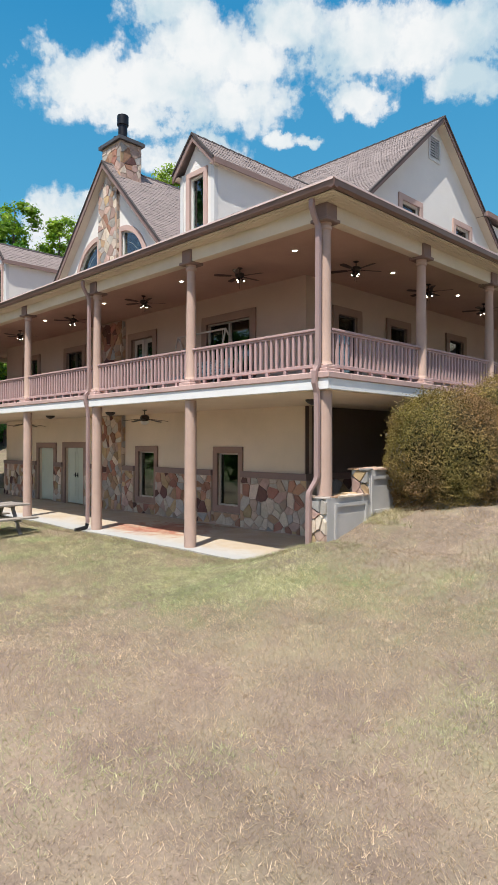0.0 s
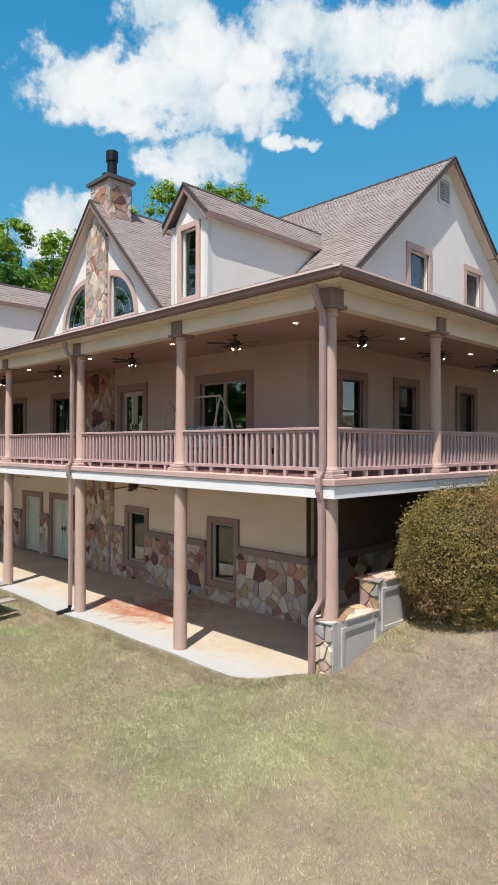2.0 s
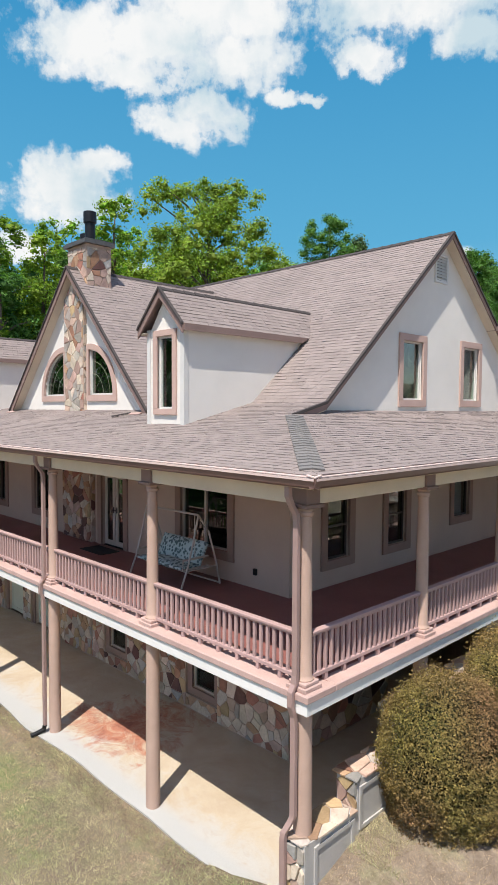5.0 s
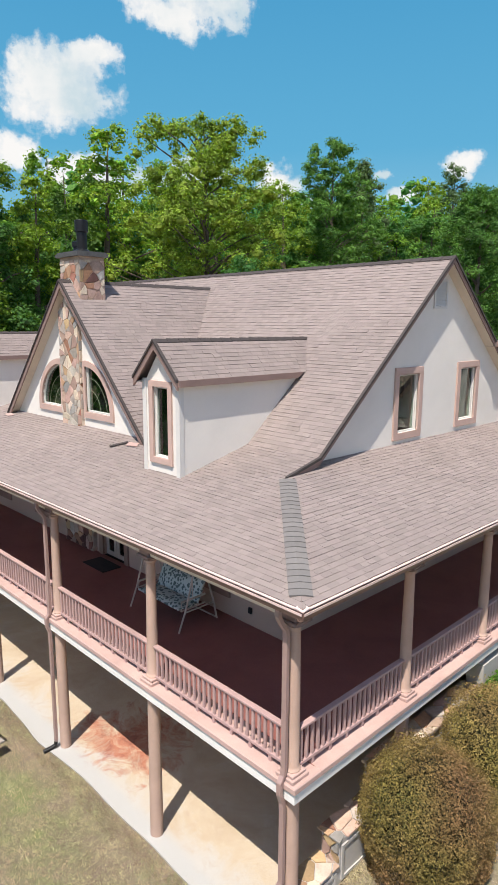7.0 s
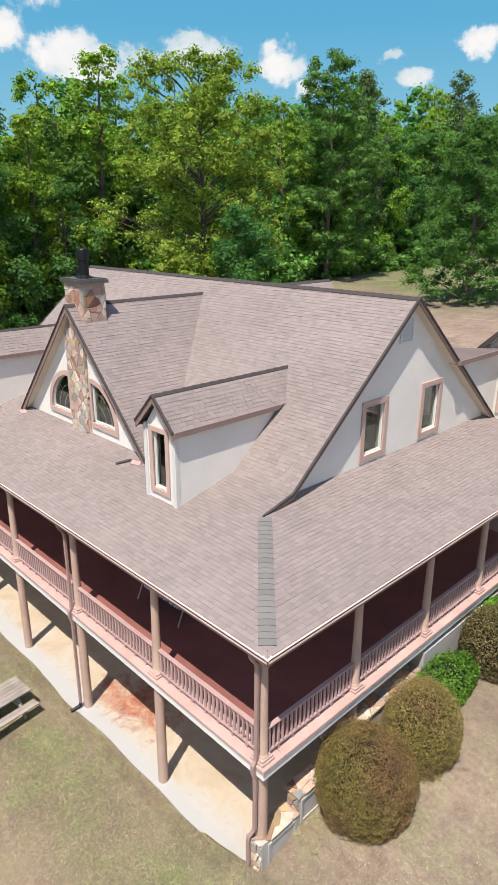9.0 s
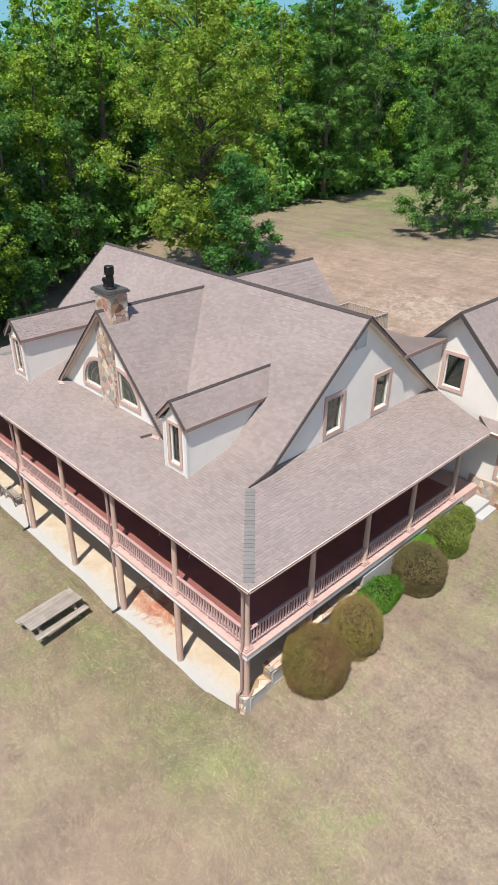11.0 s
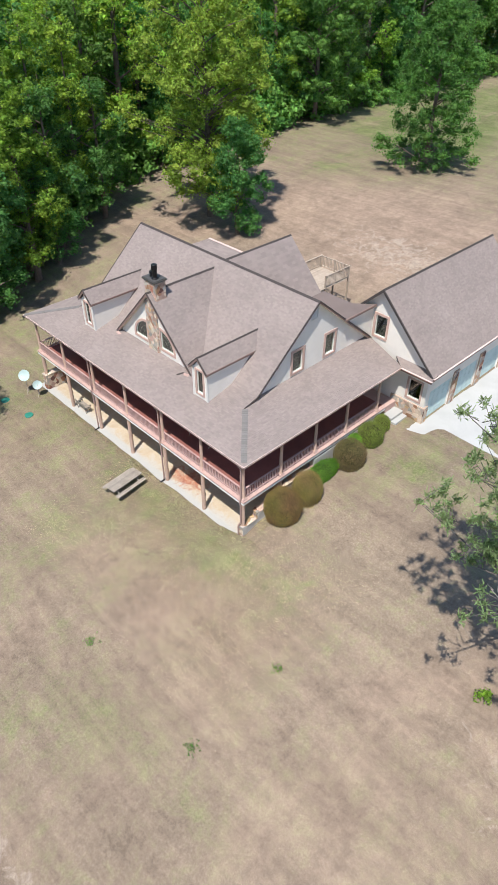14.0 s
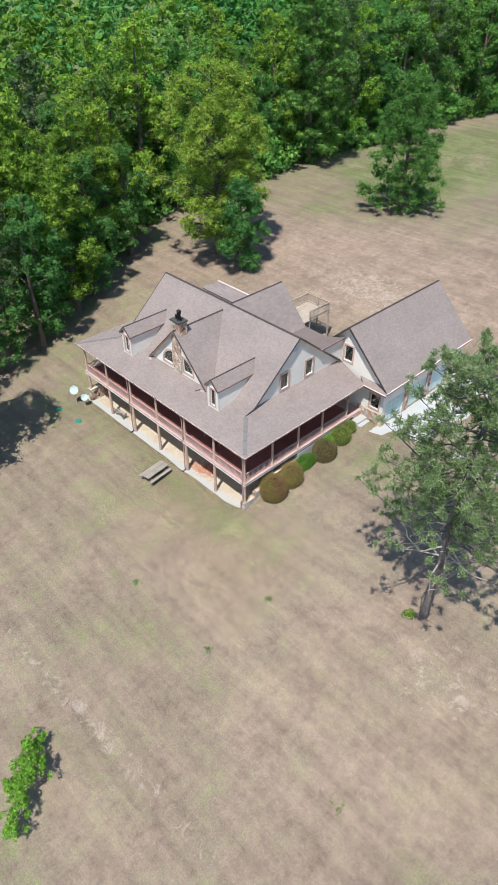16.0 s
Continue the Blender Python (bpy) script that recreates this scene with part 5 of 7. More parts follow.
for y in COLS_E:
    column(-0.35, y, 5.95, DZ)
    column(2 * CX + 0.35, y, 5.95, DZ)
    post(-0.35, y, ground_z(0.3, y) - 0.3, 3.09)

balm = bmesh.new()
bx(balm, -0.025, 0.025, -0.025, 0.025, 0.0, 0.545)
bmesh.ops.bevel(balm, geom=[e for e in balm.edges if abs(e.verts[0].co.z - e.verts[1].co.z) > 0.1], offset=0.007, segments=1, affect="EDGES")
BALUSTER = bpy.data.meshes.new("baluster")
bmesh.ops.recalc_face_normals(balm, faces=balm.faces)
balm.to_mesh(BALUSTER)
balm.free()
BALUSTER.materials.append(RAIL)

fm = bmesh.new()
bx(fm, -0.03, 0.03, -0.03, 0.03, 0.0, 0.105)
RAILFOOT = bpy.data.meshes.new("rail_foot")
bmesh.ops.recalc_face_normals(fm, faces=fm.faces)
fm.to_mesh(RAILFOOT)
fm.free()
RAILFOOT.materials.append(RAIL)


def railing(p, q, pieces=True):
    """One bay of railing between two columns: hand rail, bottom rail on blocks, balusters."""
    p, q = Vector(p), Vector(q)
    d = (q - p)
    length = d.length
    t = d.normalized()
    n = Vector((-t.y, t.x, 0))
    f = lambda u, v, w: p + t * u + n * w + Vector((0, 0, v))
    g0 = 0.10
    bm = bmesh.new()
    wbox(bm, f, g0, length - g0, 0.735, 0.78, -0.055, 0.055)
    wbox(bm, f, g0, length - g0, 0.70, 0.735, -0.03, 0.03)
    soften(bm, 0.008)
    r = part("railing", bm, RAIL, porch)
    bm = bmesh.new()
    wbox(bm, f, g0, length - g0, 0.105, 0.165, -0.035, 0.035)
    soften(bm, 0.006)
    part("bottom_rail", bm, RAIL, r)
    k = max(2, round(length / 0.45))
    for i in range(1, k):
        ob = new("rail_foot", RAILFOOT)
        ob.location = f(length * i / k, 0, 0)
        ob.parent = r
    count = round((length - 2 * g0) / 0.138)
    for i in range(count):
        u = g0 + (length - 2 * g0) * (i + 0.5) / count
        ob = new("baluster", BALUSTER)
        ob.location = f(u, 0.165, 0)
        ob.parent = r


for a, b in zip(COLS_S, COLS_S[1:]):
    railing((a, 0, DZ), (b, 0, DZ))
for a, b in zip([0.0] + COLS_E, COLS_E):
    railing((-0.35, a, DZ), (-0.35, b, DZ))
    railing((2 * CX + 0.35, a, DZ), (2 * CX + 0.35, b, DZ))


def downspout(x, y, out, foot, kick=0.0):
    """Rectangular downspout from the gutter: offset elbow, run down the column, kick over the deck edge."""
    o = Vector(out)
    b = Vector((x, y, 0))
    pts = [b + o * 0.36 + Vector((0, 0, 6.30)), b + o * 0.36 + Vector((0, 0, 6.12)), b + o * 0.30 + Vector((0, 0, 6.0)), b + o * 0.2 + Vector((0, 0, 5.86)), b + o * 0.185 + Vector((0, 0, 5.76)), b + o * 0.185 + Vector((0, 0, 3.62)),
           b + o * 0.20 + Vector((0, 0, 3.50)), b + o * 0.275 + Vector((0, 0, 3.41)), b + o * 0.275 + Vector((0, 0, 3.2)), b + o * 0.215 + Vector((0, 0, 3.04)), b + o * 0.205 + Vector((0, 0, 2.8)), b + o * 0.205 + Vector((0, 0, foot + 0.12))]
    if kick:
        pts = pts[:-1] + [b + o * 0.205 + Vector((0, 0, kick)), b + o * 0.215 + Vector((-0.02, 0, kick - 0.06)), b + o * 0.29 + Vector((-0.09, 0, kick - 0.24)), b + o * 0.30 + Vector((-0.10, 0, kick - 0.32)), b + o * 0.30 + Vector((-0.10, 0, foot))]
    bm = bmesh.new()
    path, side = pts, Vector((1, 0, 0))
    rings = []
    for i, p in enumerate(path):
        rings.append([bm.verts.new(p + Vector((1, 0, 0)) * a * 0.045 + Vector((0, 1, 0)) * c * 0.035) for a, c in ((-1, -1), (1, -1), (1, 1), (-1, 1))])
    for r0, r1 in zip(rings, rings[1:]):
        for k in range(4):
            j = (k + 1) % 4
            bm.faces.new((r0[k], r0[j], r1[j], r1[k]))
    bm.faces.new(rings[0])
    bm.faces.new(rings[-1][::-1])
    bmesh.ops.bevel(bm, geom=list(bm.edges), offset=0.006, segments=1, affect="EDGES")
    part("downspout", bm, PIPE, porch)


downspout(-0.37, 0.0, (0, -1, 0), 0.40, 1.62)
for x in (-7.83, -15.65):
    downspout(x, 0.0, (0, -1, 0), 0.05)
    d = thing("drain_elbow", "black plastic drain elbow at the foot of a downspout", "drain pipe", (x, -0.22, 0), "drain elbows")
    bm = bmesh.new()
    tube(bm, [(x, -0.21, 0.16), (x, -0.23, 0.07), (x - 0.02, -0.36, 0.03), (x - 0.05, -0.52, 0.0)], [0.05, 0.052, 0.055, 0.058], 10)
    smooth(part("elbow", bm, METAL_DARK, d))

# stone wainscot of the lower storey
rs = random.Random(77)


def wainscot(f, fstone, a, b, top, size, ends=None):
    bm = bmesh.new()
    wbox(bm, f, a, b, 0.0, top, 0.0, 0.1)
    w = part("wainscot", bm, MORTAR, house, "flagstone wainscot with brown mortar")
    a, b = ends or (a, b)
    flagstones(fstone, [(a, 0.02), (b, 0.02), (b, top), (a, top)], size, w, rs, weights=(2.8, 2.6, 2.6, 5, 1.5, 0.3, 4))


for a, b in ((-5.45, XE + 0.12), (-9.18, -6.61), (-10.98, -10.34), (-13.4, -12.62), (-15.6, -15.01), (XW, -17.1)):
    wainscot(fs, south(YS - 0.1), a, b, 1.32, 0.24)
for a, b in ((-6.61, -5.45), (-10.34, -9.18)):
    wainscot(fs, south(YS - 0.1), a, b, 0.34, 0.24)
wainscot(fe, east(XE + 0.1), YS, 14.0, 1.32, 0.34, (YS - 0.1, 6.5))
for ff, a, b in ((fs, -5.45, XE), (fs, -9.18, -6.61), (fs, -10.98, -10.34), (fs, -13.4, -12.62), (fs, -15.6, -15.01), (fs, XW, -17.1), (fe, YS - 0.13, 14.0)):
    bm = bmesh.new()
    wbox(bm, ff, a, b, 1.32, 1.47, 0.0, 0.13)
    part("ledge", bm, BLOCK, house, "mauve brown ledge over the stone")
# dark strip at the corner carries on the east wall's shaded tone
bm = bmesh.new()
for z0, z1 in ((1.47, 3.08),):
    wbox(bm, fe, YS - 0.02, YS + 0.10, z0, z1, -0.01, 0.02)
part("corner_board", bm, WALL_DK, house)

# ---- retaining wall at the corner ----
ret = thing("retaining_wall", "stepped stone-capped retaining wall with grey stucco side", "retaining wall", (-0.35, 0.5, 0))
bm = bmesh.new()
bx(bm, -0.54, -0.15, -0.20, 1.0, -0.4, 1.28)
bx(bm, -0.54, -0.15, 1.0, 2.2, -0.4, 1.72)
bx(bm, -0.54, -0.15, 2.2, 6.0, -0.4, 2.35)
bx(bm, -0.54, -0.15, 6.0, 13.0, -0.4, 2.9)
part("wall_core", bm, CONCRETE_GREY, ret)
bm = bmesh.new()
for y0, y1, z0, z1 in ((0.05, 0.85, 0.45, 1.12), (1.1, 2.1, 1.0, 1.55)):
    frame_ring(bm, east(-0.15), y0 - 0.06, y1 + 0.06, z0 - 0.06, z1 + 0.06, 0.06, 0.0, 0.025)
part("panel_moulding", bm, CONCRETE_GREY, ret)
rr = random.Random(9)
flagstones(south(-0.20), [(-0.54, -0.1), (-0.15, -0.1), (-0.15, 1.27), (-0.54, 1.27)], 0.21, ret, rr, depth=0.05, weights=(2, 3, 2, 4, 0.3, 1, 4))
flagstones(west(-0.54), [(-0.20, 0.0), (1.0, 0.0), (1.0, 1.27), (-0.20, 1.27)], 0.3, ret, rr, depth=0.04)
flagstones(south(1.0), [(-0.54, 1.28), (-0.15, 1.28), (-0.15, 1.7), (-0.54, 1.7)], 0.2, ret, rr, depth=0.05, weights=(2, 3, 2, 4, 0.3, 1, 4))
lid = lambda z: (lambda u, v, d: Vector((u, v, z + d)))
flagstones(lid(1.28), [(-0.60, -0.26), (-0.10, -0.26), (-0.10, 0.97), (-0.60, 0.97)], 0.3, ret, rr, depth=0.024, weights=(2, 3, 1, 4, 0.1, 0.5, 3))
flagstones(lid(1.72), [(-0.60, 0.93), (-0.10, 0.93), (-0.10, 2.15), (-0.60, 2.15)], 0.32, ret, rr, depth=0.028, weights=(2, 3, 1, 4, 0.1, 0.5, 3))
flagstones(lid(2.35), [(-0.60, 2.15), (-0.10, 2.15), (-0.10, 5.95), (-0.60, 5.95)], 0.4, ret, rr, depth=0.055, weights=(2, 3, 1, 4, 0.1, 0.5, 3))
ret2 = thing("retaining_wall", "stone end wall beside the patio below a corner column", "retaining wall", (2 * CX + 0.35, 0.5, 0))
bm = bmesh.new()
bx(bm, 2 * CX + 0.12, 2 * CX + 0.62, -0.24, 3.0, -0.4, 1.28)
part("wall_core", bm, MORTAR, ret2)
flagstones(south(-0.24), [(2 * CX + 0.12, 0.0), (2 * CX + 0.62, 0.0), (2 * CX + 0.62, 1.27), (2 * CX + 0.12, 1.27)], 0.3, ret2, rr, depth=0.04)
flagstones(east(2 * CX + 0.62), [(-0.24, 0.0), (3.0, 0.0), (3.0, 1.27), (-0.24, 1.27)], 0.34, ret2, rr, depth=0.04)
flagstones(lid(1.28), [(2 * CX + 0.05, -0.3), (2 * CX + 0.7, -0.3), (2 * CX + 0.7, 2.9), (2 * CX + 0.05, 2.9)], 0.4, ret2, rr, depth=0.05)

# entry steps by the garage
steps = thing("entry_steps", "two pale concrete steps up to the porch", "steps", (0.3, 13.6, 2.5))
for k, (x0, x1) in enumerate(((-0.1, 1.0), (-0.1, 0.62))):
    box("step", (x0, 13.05, 2.4 + 0.2 * k), (x1, 14.4, 2.68 + 0.22 * k), DRIVE, steps, soft=0.015)
box("landing", (-3.2, 13.3, 2.9), (-0.1, 14.45, 3.385), LIP, steps, soft=0.01)

# ---- porch fixtures ----
def build_fan():
    fan = thing("ceiling_fan", "dark bronze ceiling fan with lit lamps under the porch ceiling", "ceiling fan", (0, 0, 0), "porch ceiling fans")
    bm = bmesh.new()
    lathe(bm, [(0.02, -0.02), (0.075, 0.0), (0.07, -0.02), (0.02, -0.05), (0.014, -0.06), (0.014, -0.17)][::-1], 14)
    smooth(part("rod", bm, FAN_DARK, fan))
    bm = bmesh.new()
    lathe(bm, [(0.05, -0.36), (0.10, -0.33), (0.125, -0.28), (0.12, -0.21), (0.07, -0.17), (0.03, -0.16)], 18)
    smooth(part("motor", bm, FAN_DARK, fan))
    for k in range(5):
        a = 2 * math.pi * k / 5 + 0.3
        bm = bmesh.new()
        t, s = Vector((math.cos(a), math.sin(a), 0)), Vector((-math.sin(a), math.cos(a), 0))
        z = Vector((0, 0, -0.29))
        outline = [(0.22, -0.05), (0.45, -0.065), (0.62, -0.07), (0.67, -0.05), (0.68, 0.0), (0.67, 0.05), (0.62, 0.07), (0.45, 0.065), (0.22, 0.05)]
        slab(bm, [t * r + s * w + z + Vector((0, 0, w * 0.2)) for r, w in outline], (0, 0, 0.008))
        tube(bm, [t * 0.1 + z, t * 0.26 + z], 0.014, 6)
        part("blade", bm, BLADE, fan)
    for k in range(3):
        a = 2 * math.pi * k / 3 + 0.7
        t = Vector((math.cos(a), math.sin(a), 0))
        bm = bmesh.new()
        tube(bm, [t * 0.03 + Vector((0, 0, -0.37)), t * 0.075 + Vector((0, 0, -0.40)), t * 0.10 + Vector((0, 0, -0.46))], [0.02, 0.03, 0.045], 10)
        lamp = part("lamp_shade", bm, FAN_DARK, fan)
        bm = bmesh.new()
        bmesh.ops.create_uvsphere(bm, u_segments=10, v_segments=8, radius=0.021, matrix=Matrix.Translation(t * 0.104 + Vector((0, 0, -0.468))))
        part("bulb", bm, LAMP_WARM, lamp)
    for dx, ln in ((0.03, 0.16), (-0.03, 0.22)):
        bm = bmesh.new()
        tube(bm, [(dx, 0.02, -0.36), (dx, 0.02, -0.46 - ln)], 0.003, 5)
        lathe(bm, [(0.004, -0.5 - ln), (0.009, -0.485 - ln), (0.004, -0.46 - ln)], 8, (dx, 0.02, 0))
        part("pull_chain", bm, FAN_DARK, fan)
    return fan


fan = build_fan()
fan.matrix_basis = pose(-4.04, 1.47, 6.19) @ Matrix.Diagonal((0.87, 0.87, 0.64, 1))
for k, (x, y) in enumerate([(-7.87, 1.5), (-11.55, 1.42), (-15.4, 1.45), (-19.2, 1.45), (-1.86, 2.92), (-1.76, 5.82), (-1.78, 8.9), (-1.8, 12.0)]):
    copy_thing(fan, pose(x, y, 6.19, 0, 0, 37 * (k + 1)))
lowfan = thing("ceiling_fan", "dark wooden ceiling fan with white lamp above the patio", "ceiling fan", (-7.8, 1.5, 3.09), "patio ceiling fans")
bm = bmesh.new()
lathe(bm, [(0.014, 2.95), (0.014, 3.06), (0.06, 3.075), (0.07, 3.09)], 14, (-7.8, 1.5, 0))
smooth(part("rod", bm, FAN_DARK, lowfan))
bm = bmesh.new()
lathe(bm, [(0.06, 2.78), (0.11, 2.81), (0.13, 2.87), (0.11, 2.93), (0.04, 2.96)], 18, (-7.8, 1.5, 0))
smooth(part("motor", bm, FAN_DARK, lowfan))
bm = bmesh.new()
lathe(bm, [(0.02, 2.685), (0.08, 2.71), (0.11, 2.75), (0.11, 2.78)], 18, (-7.8, 1.5, 0))
smooth(part("lamp_bowl", bm, FRAME_W, lowfan, "white glass bowl"))
for k in range(5):
    a = 2 * math.pi * k / 5 + 0.55
    t, s = Vector((math.cos(a), math.sin(a), 0)), Vector((-math.sin(a), math.cos(a), 0))
    bm = bmesh.new()
    slab(bm, [Vector((-7.8, 1.5, 2.83)) + t * r + s * w + Vector((0, 0, -0.13 * max(0, r - 0.2))) for r, w in ((0.14, -0.03), (0.3, -0.06), (0.62, -0.07), (0.68, 0.0), (0.62, 0.07), (0.3, 0.06), (0.14, 0.03))], (0, 0, 0.01))
    part("blade", bm, BLADE, lowfan)
for k, (x, y) in enumerate(((-15.0, 1.5),)):
    copy_thing(lowfan, pose(x, y, 3.09, 0, 0, 20))
for x, y in ((-1.9, 1.5), (-9.6, 1.55), (-13.2, 1.5)):
    c = thing("ceiling_lamp", "small bronze flush ceiling lamp above the patio", "ceiling lamp", (x, y, 3.09), "patio ceiling lamps")
    bm = bmesh.new()
    lathe(bm, [(0.03, 2.98), (0.09, 3.01), (0.14, 3.05), (0.145, 3.09)], 16, (x, y, 0))
    smooth(part("bowl", bm, FAN_DARK, c))
for x, y in ((-2.27, 1.36), (-5.9, 1.25), (-9.4, 1.2), (-13.0, 1.2), (-16.8, 1.2), (-1.78, 4.25), (-1.8, 7.4), (-1.8, 10.6)):
    c = thing("recessed_light", "lit recessed ceiling light in the porch ceiling", "ceiling light", (x, y, 6.19), "recessed porch lights")
    bm = bmesh.new()
    lathe(bm, [(0.06, 6.178), (0.075, 6.182), (0.08, 6.191)], 18, (x, y, 0))
    smooth(part("ring", bm, FRAME_W, c))
    bm = bmesh.new()
    lathe(bm, [(0.045, 6.172), (0.047, 6.179)], 16, (x, y, 0))
    part("lens", bm, LAMP_WARM, c)

# ---- porch swing ----
swing = thing("porch_swing", "taupe metal patio swing with leaf-print cushions on the porch", "patio swing", (-6.0, 2.0, 3.39))
sx0, sx1, sy0, sy1, sz = -7.0, -5.1, 1.5, 2.62, 3.392
for x in (sx0, sx1):
    bm = bmesh.new()
    tube(bm, [(x, sy0, sz + 0.02), (x, sy0 + 0.2, sz + 0.5), (x, sy0 + 0.36, sz + 1.05), (x, sy0 + 0.5, sz + 1.62)], 0.022, 8)
    tube(bm, [(x, sy1, sz + 0.02), (x, sy1 - 0.12, sz + 0.55), (x, sy1 - 0.32, sz + 1.2), (x, sy0 + 0.5, sz + 1.62)], 0.022, 8)
    tube(bm, [(x, sy0 + 0.18, sz + 0.45), (x, sy1 - 0.1, sz + 0.45)], 0.018, 8)
    part("side_frame", bm, FRAME_T, swing)
bm = bmesh.new()
tube(bm, [(sx0, sy0 + 0.5, sz + 1.62), (sx1, sy0 + 0.5, sz + 1.62)], 0.024, 8)
part("top_bar", bm, FRAME_T, swing)
bm = bmesh.new()
tube(bm, [(sx0 + 0.02, sy1 - 0.02, sz + 0.05), (sx1 - 0.02, sy1 - 0.02, sz + 0.05)], 0.02, 8)
part("cross_bar", bm, FRAME_T, swing)
for x in (sx0 + 0.12, sx1 - 0.12):
    bm = bmesh.new()
    tube(bm, [(x, sy0 + 0.3, sz + 0.66), (x, sy0 + 0.18, sz + 0.66), (x, sy0 + 0.16, sz + 0.45), (x, sy1 - 0.25, sz + 0.45)], 0.02, 8)
    tube(bm, [(x, sy0 + 0.18, sz + 0.66), (x, sy1 - 0.25, sz + 0.66)], 0.026, 8)
    tube(bm, [(x, sy0 + 0.5, sz + 0.66), (x, sy0 + 0.5, sz + 1.6)], 0.01, 6)
    part("arm", bm, FRAME_T, swing)


def cushion(name, origin, ex, ey, ez, parent):
    bm = bmesh.new()
    bmesh.ops.create_cube(bm, size=2.0)
    bmesh.ops.subdivide_edges(bm, edges=list(bm.edges), cuts=5, use_grid_fill=True)
    for v in bm.verts:
        r = max(abs(v.co.x) ** 6, abs(v.co.y) ** 6)
        v.co.z *= 1 - 0.75 * r + 0.12 * noise.noise((v.co.x * 2, v.co.y * 2, 0.3))
        tuft = 0.10 * (math.cos(v.co.x * 9.4) * 0.5 + 0.5)
        v.co.z *= 1 - tuft
        v.co = Vector(origin) + Vector(ex) * v.co.x + Vector(ey) * v.co.y + Vector(ez) * v.co.z
    return smooth(part(name, bm, CUSHION, parent), 60)


cushion("seat_cushion", (-6.05, sy0 + 0.42, sz + 0.46), (0.78, 0, 0), (0, 0.30, -0.02), (0, 0.01, 0.08), swing)
cushion("back_cushion", (-6.05, sy0 + 0.80, sz + 0.70), (0.78, 0, 0), (0, 0.11, 0.25), (0, -0.08, 0.03), swing)
mat_ob = thing("door_mat", "dark rubber door mat before the glazed doors", "door mat", (-9.9, 2.45, 3.39))
box("mat", (-10.45, 2.15, 3.39), (-9.35, 2.75, 3.408), MAT_DARK, mat_ob, soft=0.004)
outlet = thing("wall_outlet", "small dark outlet box on the porch wall", "outlet", (-4.3, 2.94, 3.75))
box("cover", (-4.36, 2.91, 3.69), (-4.26, 2.965, 3.83), METAL_DARK, outlet, soft=0.008)

# ---- yard things ----
def plank(parent, name, a, b, w, h, material=WOOD_GREY):
    """A board from a to b, w wide across and h thick."""
    a, b = Vector(a), Vector(b)
    t = (b - a).normalized()
    s = t.cross(Vector((0, 0, 1)))
    s = s.normalized() if s.length > 0.05 else Vector((1, 0, 0))
    u = s.cross(t)
    bm = bmesh.new()
    v = [bm.verts.new(p + s * i * w / 2 + u * j * h / 2) for p in (a, b) for i, j in ((-1, -1), (1, -1), (1, 1), (-1, 1))]
    for g in ((0, 1, 2, 3), (7, 6, 5, 4), (0, 4, 5, 1), (1, 5, 6, 2), (2, 6, 7, 3), (3, 7, 4, 0)):
        bm.faces.new([v[i] for i in g])
    bmesh.ops.bevel(bm, geom=list(bm.edges), offset=0.004, segments=1, affect="EDGES")
    return part(name, bm, material, parent)


table = thing("picnic_table", "weathered grey wooden picnic table with benches on the lawn", "picnic table", (0, 0, 0))
for k in range(6):
    plank(table, "tabletop_board", (-1.22, -0.375 + k * 0.15, 0.74), (1.22, -0.375 + k * 0.15, 0.74), 0.142, 0.04)
for s in (1, -1):
    for k in range(2):
        plank(table, "bench_board", (-1.22, s * (0.60 + k * 0.15), 0.44), (1.22, s * (0.60 + k * 0.15), 0.44), 0.142, 0.04)
    for x in (-0.85, 0.85):
        plank(table, "leg", (x, s * 0.62, 0.0), (x, s * 0.22, 0.72), 0.09, 0.04)
for x in (-0.81, 0.81):
    plank(table, "bench_support", (x, -0.74, 0.40), (x, 0.74, 0.40), 0.04, 0.09)
    plank(table, "top_support", (x, -0.4, 0.70), (x, 0.4, 0.70), 0.04, 0.06)
    plank(table, "brace", (x, 0, 0.42), (x * 0.3, 0, 0.71), 0.07, 0.04)
table.matrix_basis = pose(-9.15, -2.5, ground_z(-9.15, -2.5) + 0.02, 0, 0, 96)

bench = thing("garden_bench", "weathered wooden garden bench beside a porch post", "bench", (0, 0, 0))
for k in range(4):
    plank(bench, "seat_slat", (-0.62, -0.2 + k * 0.11, 0.42), (0.62, -0.2 + k * 0.11, 0.42), 0.09, 0.03)
for k in range(3):
    plank(bench, "back_slat", (-0.62, 0.27 + 0.03 * k, 0.55 + 0.13 * k), (0.62, 0.27 + 0.03 * k, 0.55 + 0.13 * k), 0.03, 0.09)
for x in (-0.55, 0.55):
    plank(bench, "leg", (x, -0.2, 0.0), (x, -0.2, 0.62), 0.06, 0.06)
    plank(bench, "leg", (x, 0.2, 0.0), (x, 0.36, 0.92), 0.06, 0.06)
    plank(bench, "arm", (x, -0.26, 0.63), (x, 0.3, 0.63), 0.07, 0.03)
bench.matrix_basis = pose(-18.4, 0.35, 0.0, 0, 0, 180)


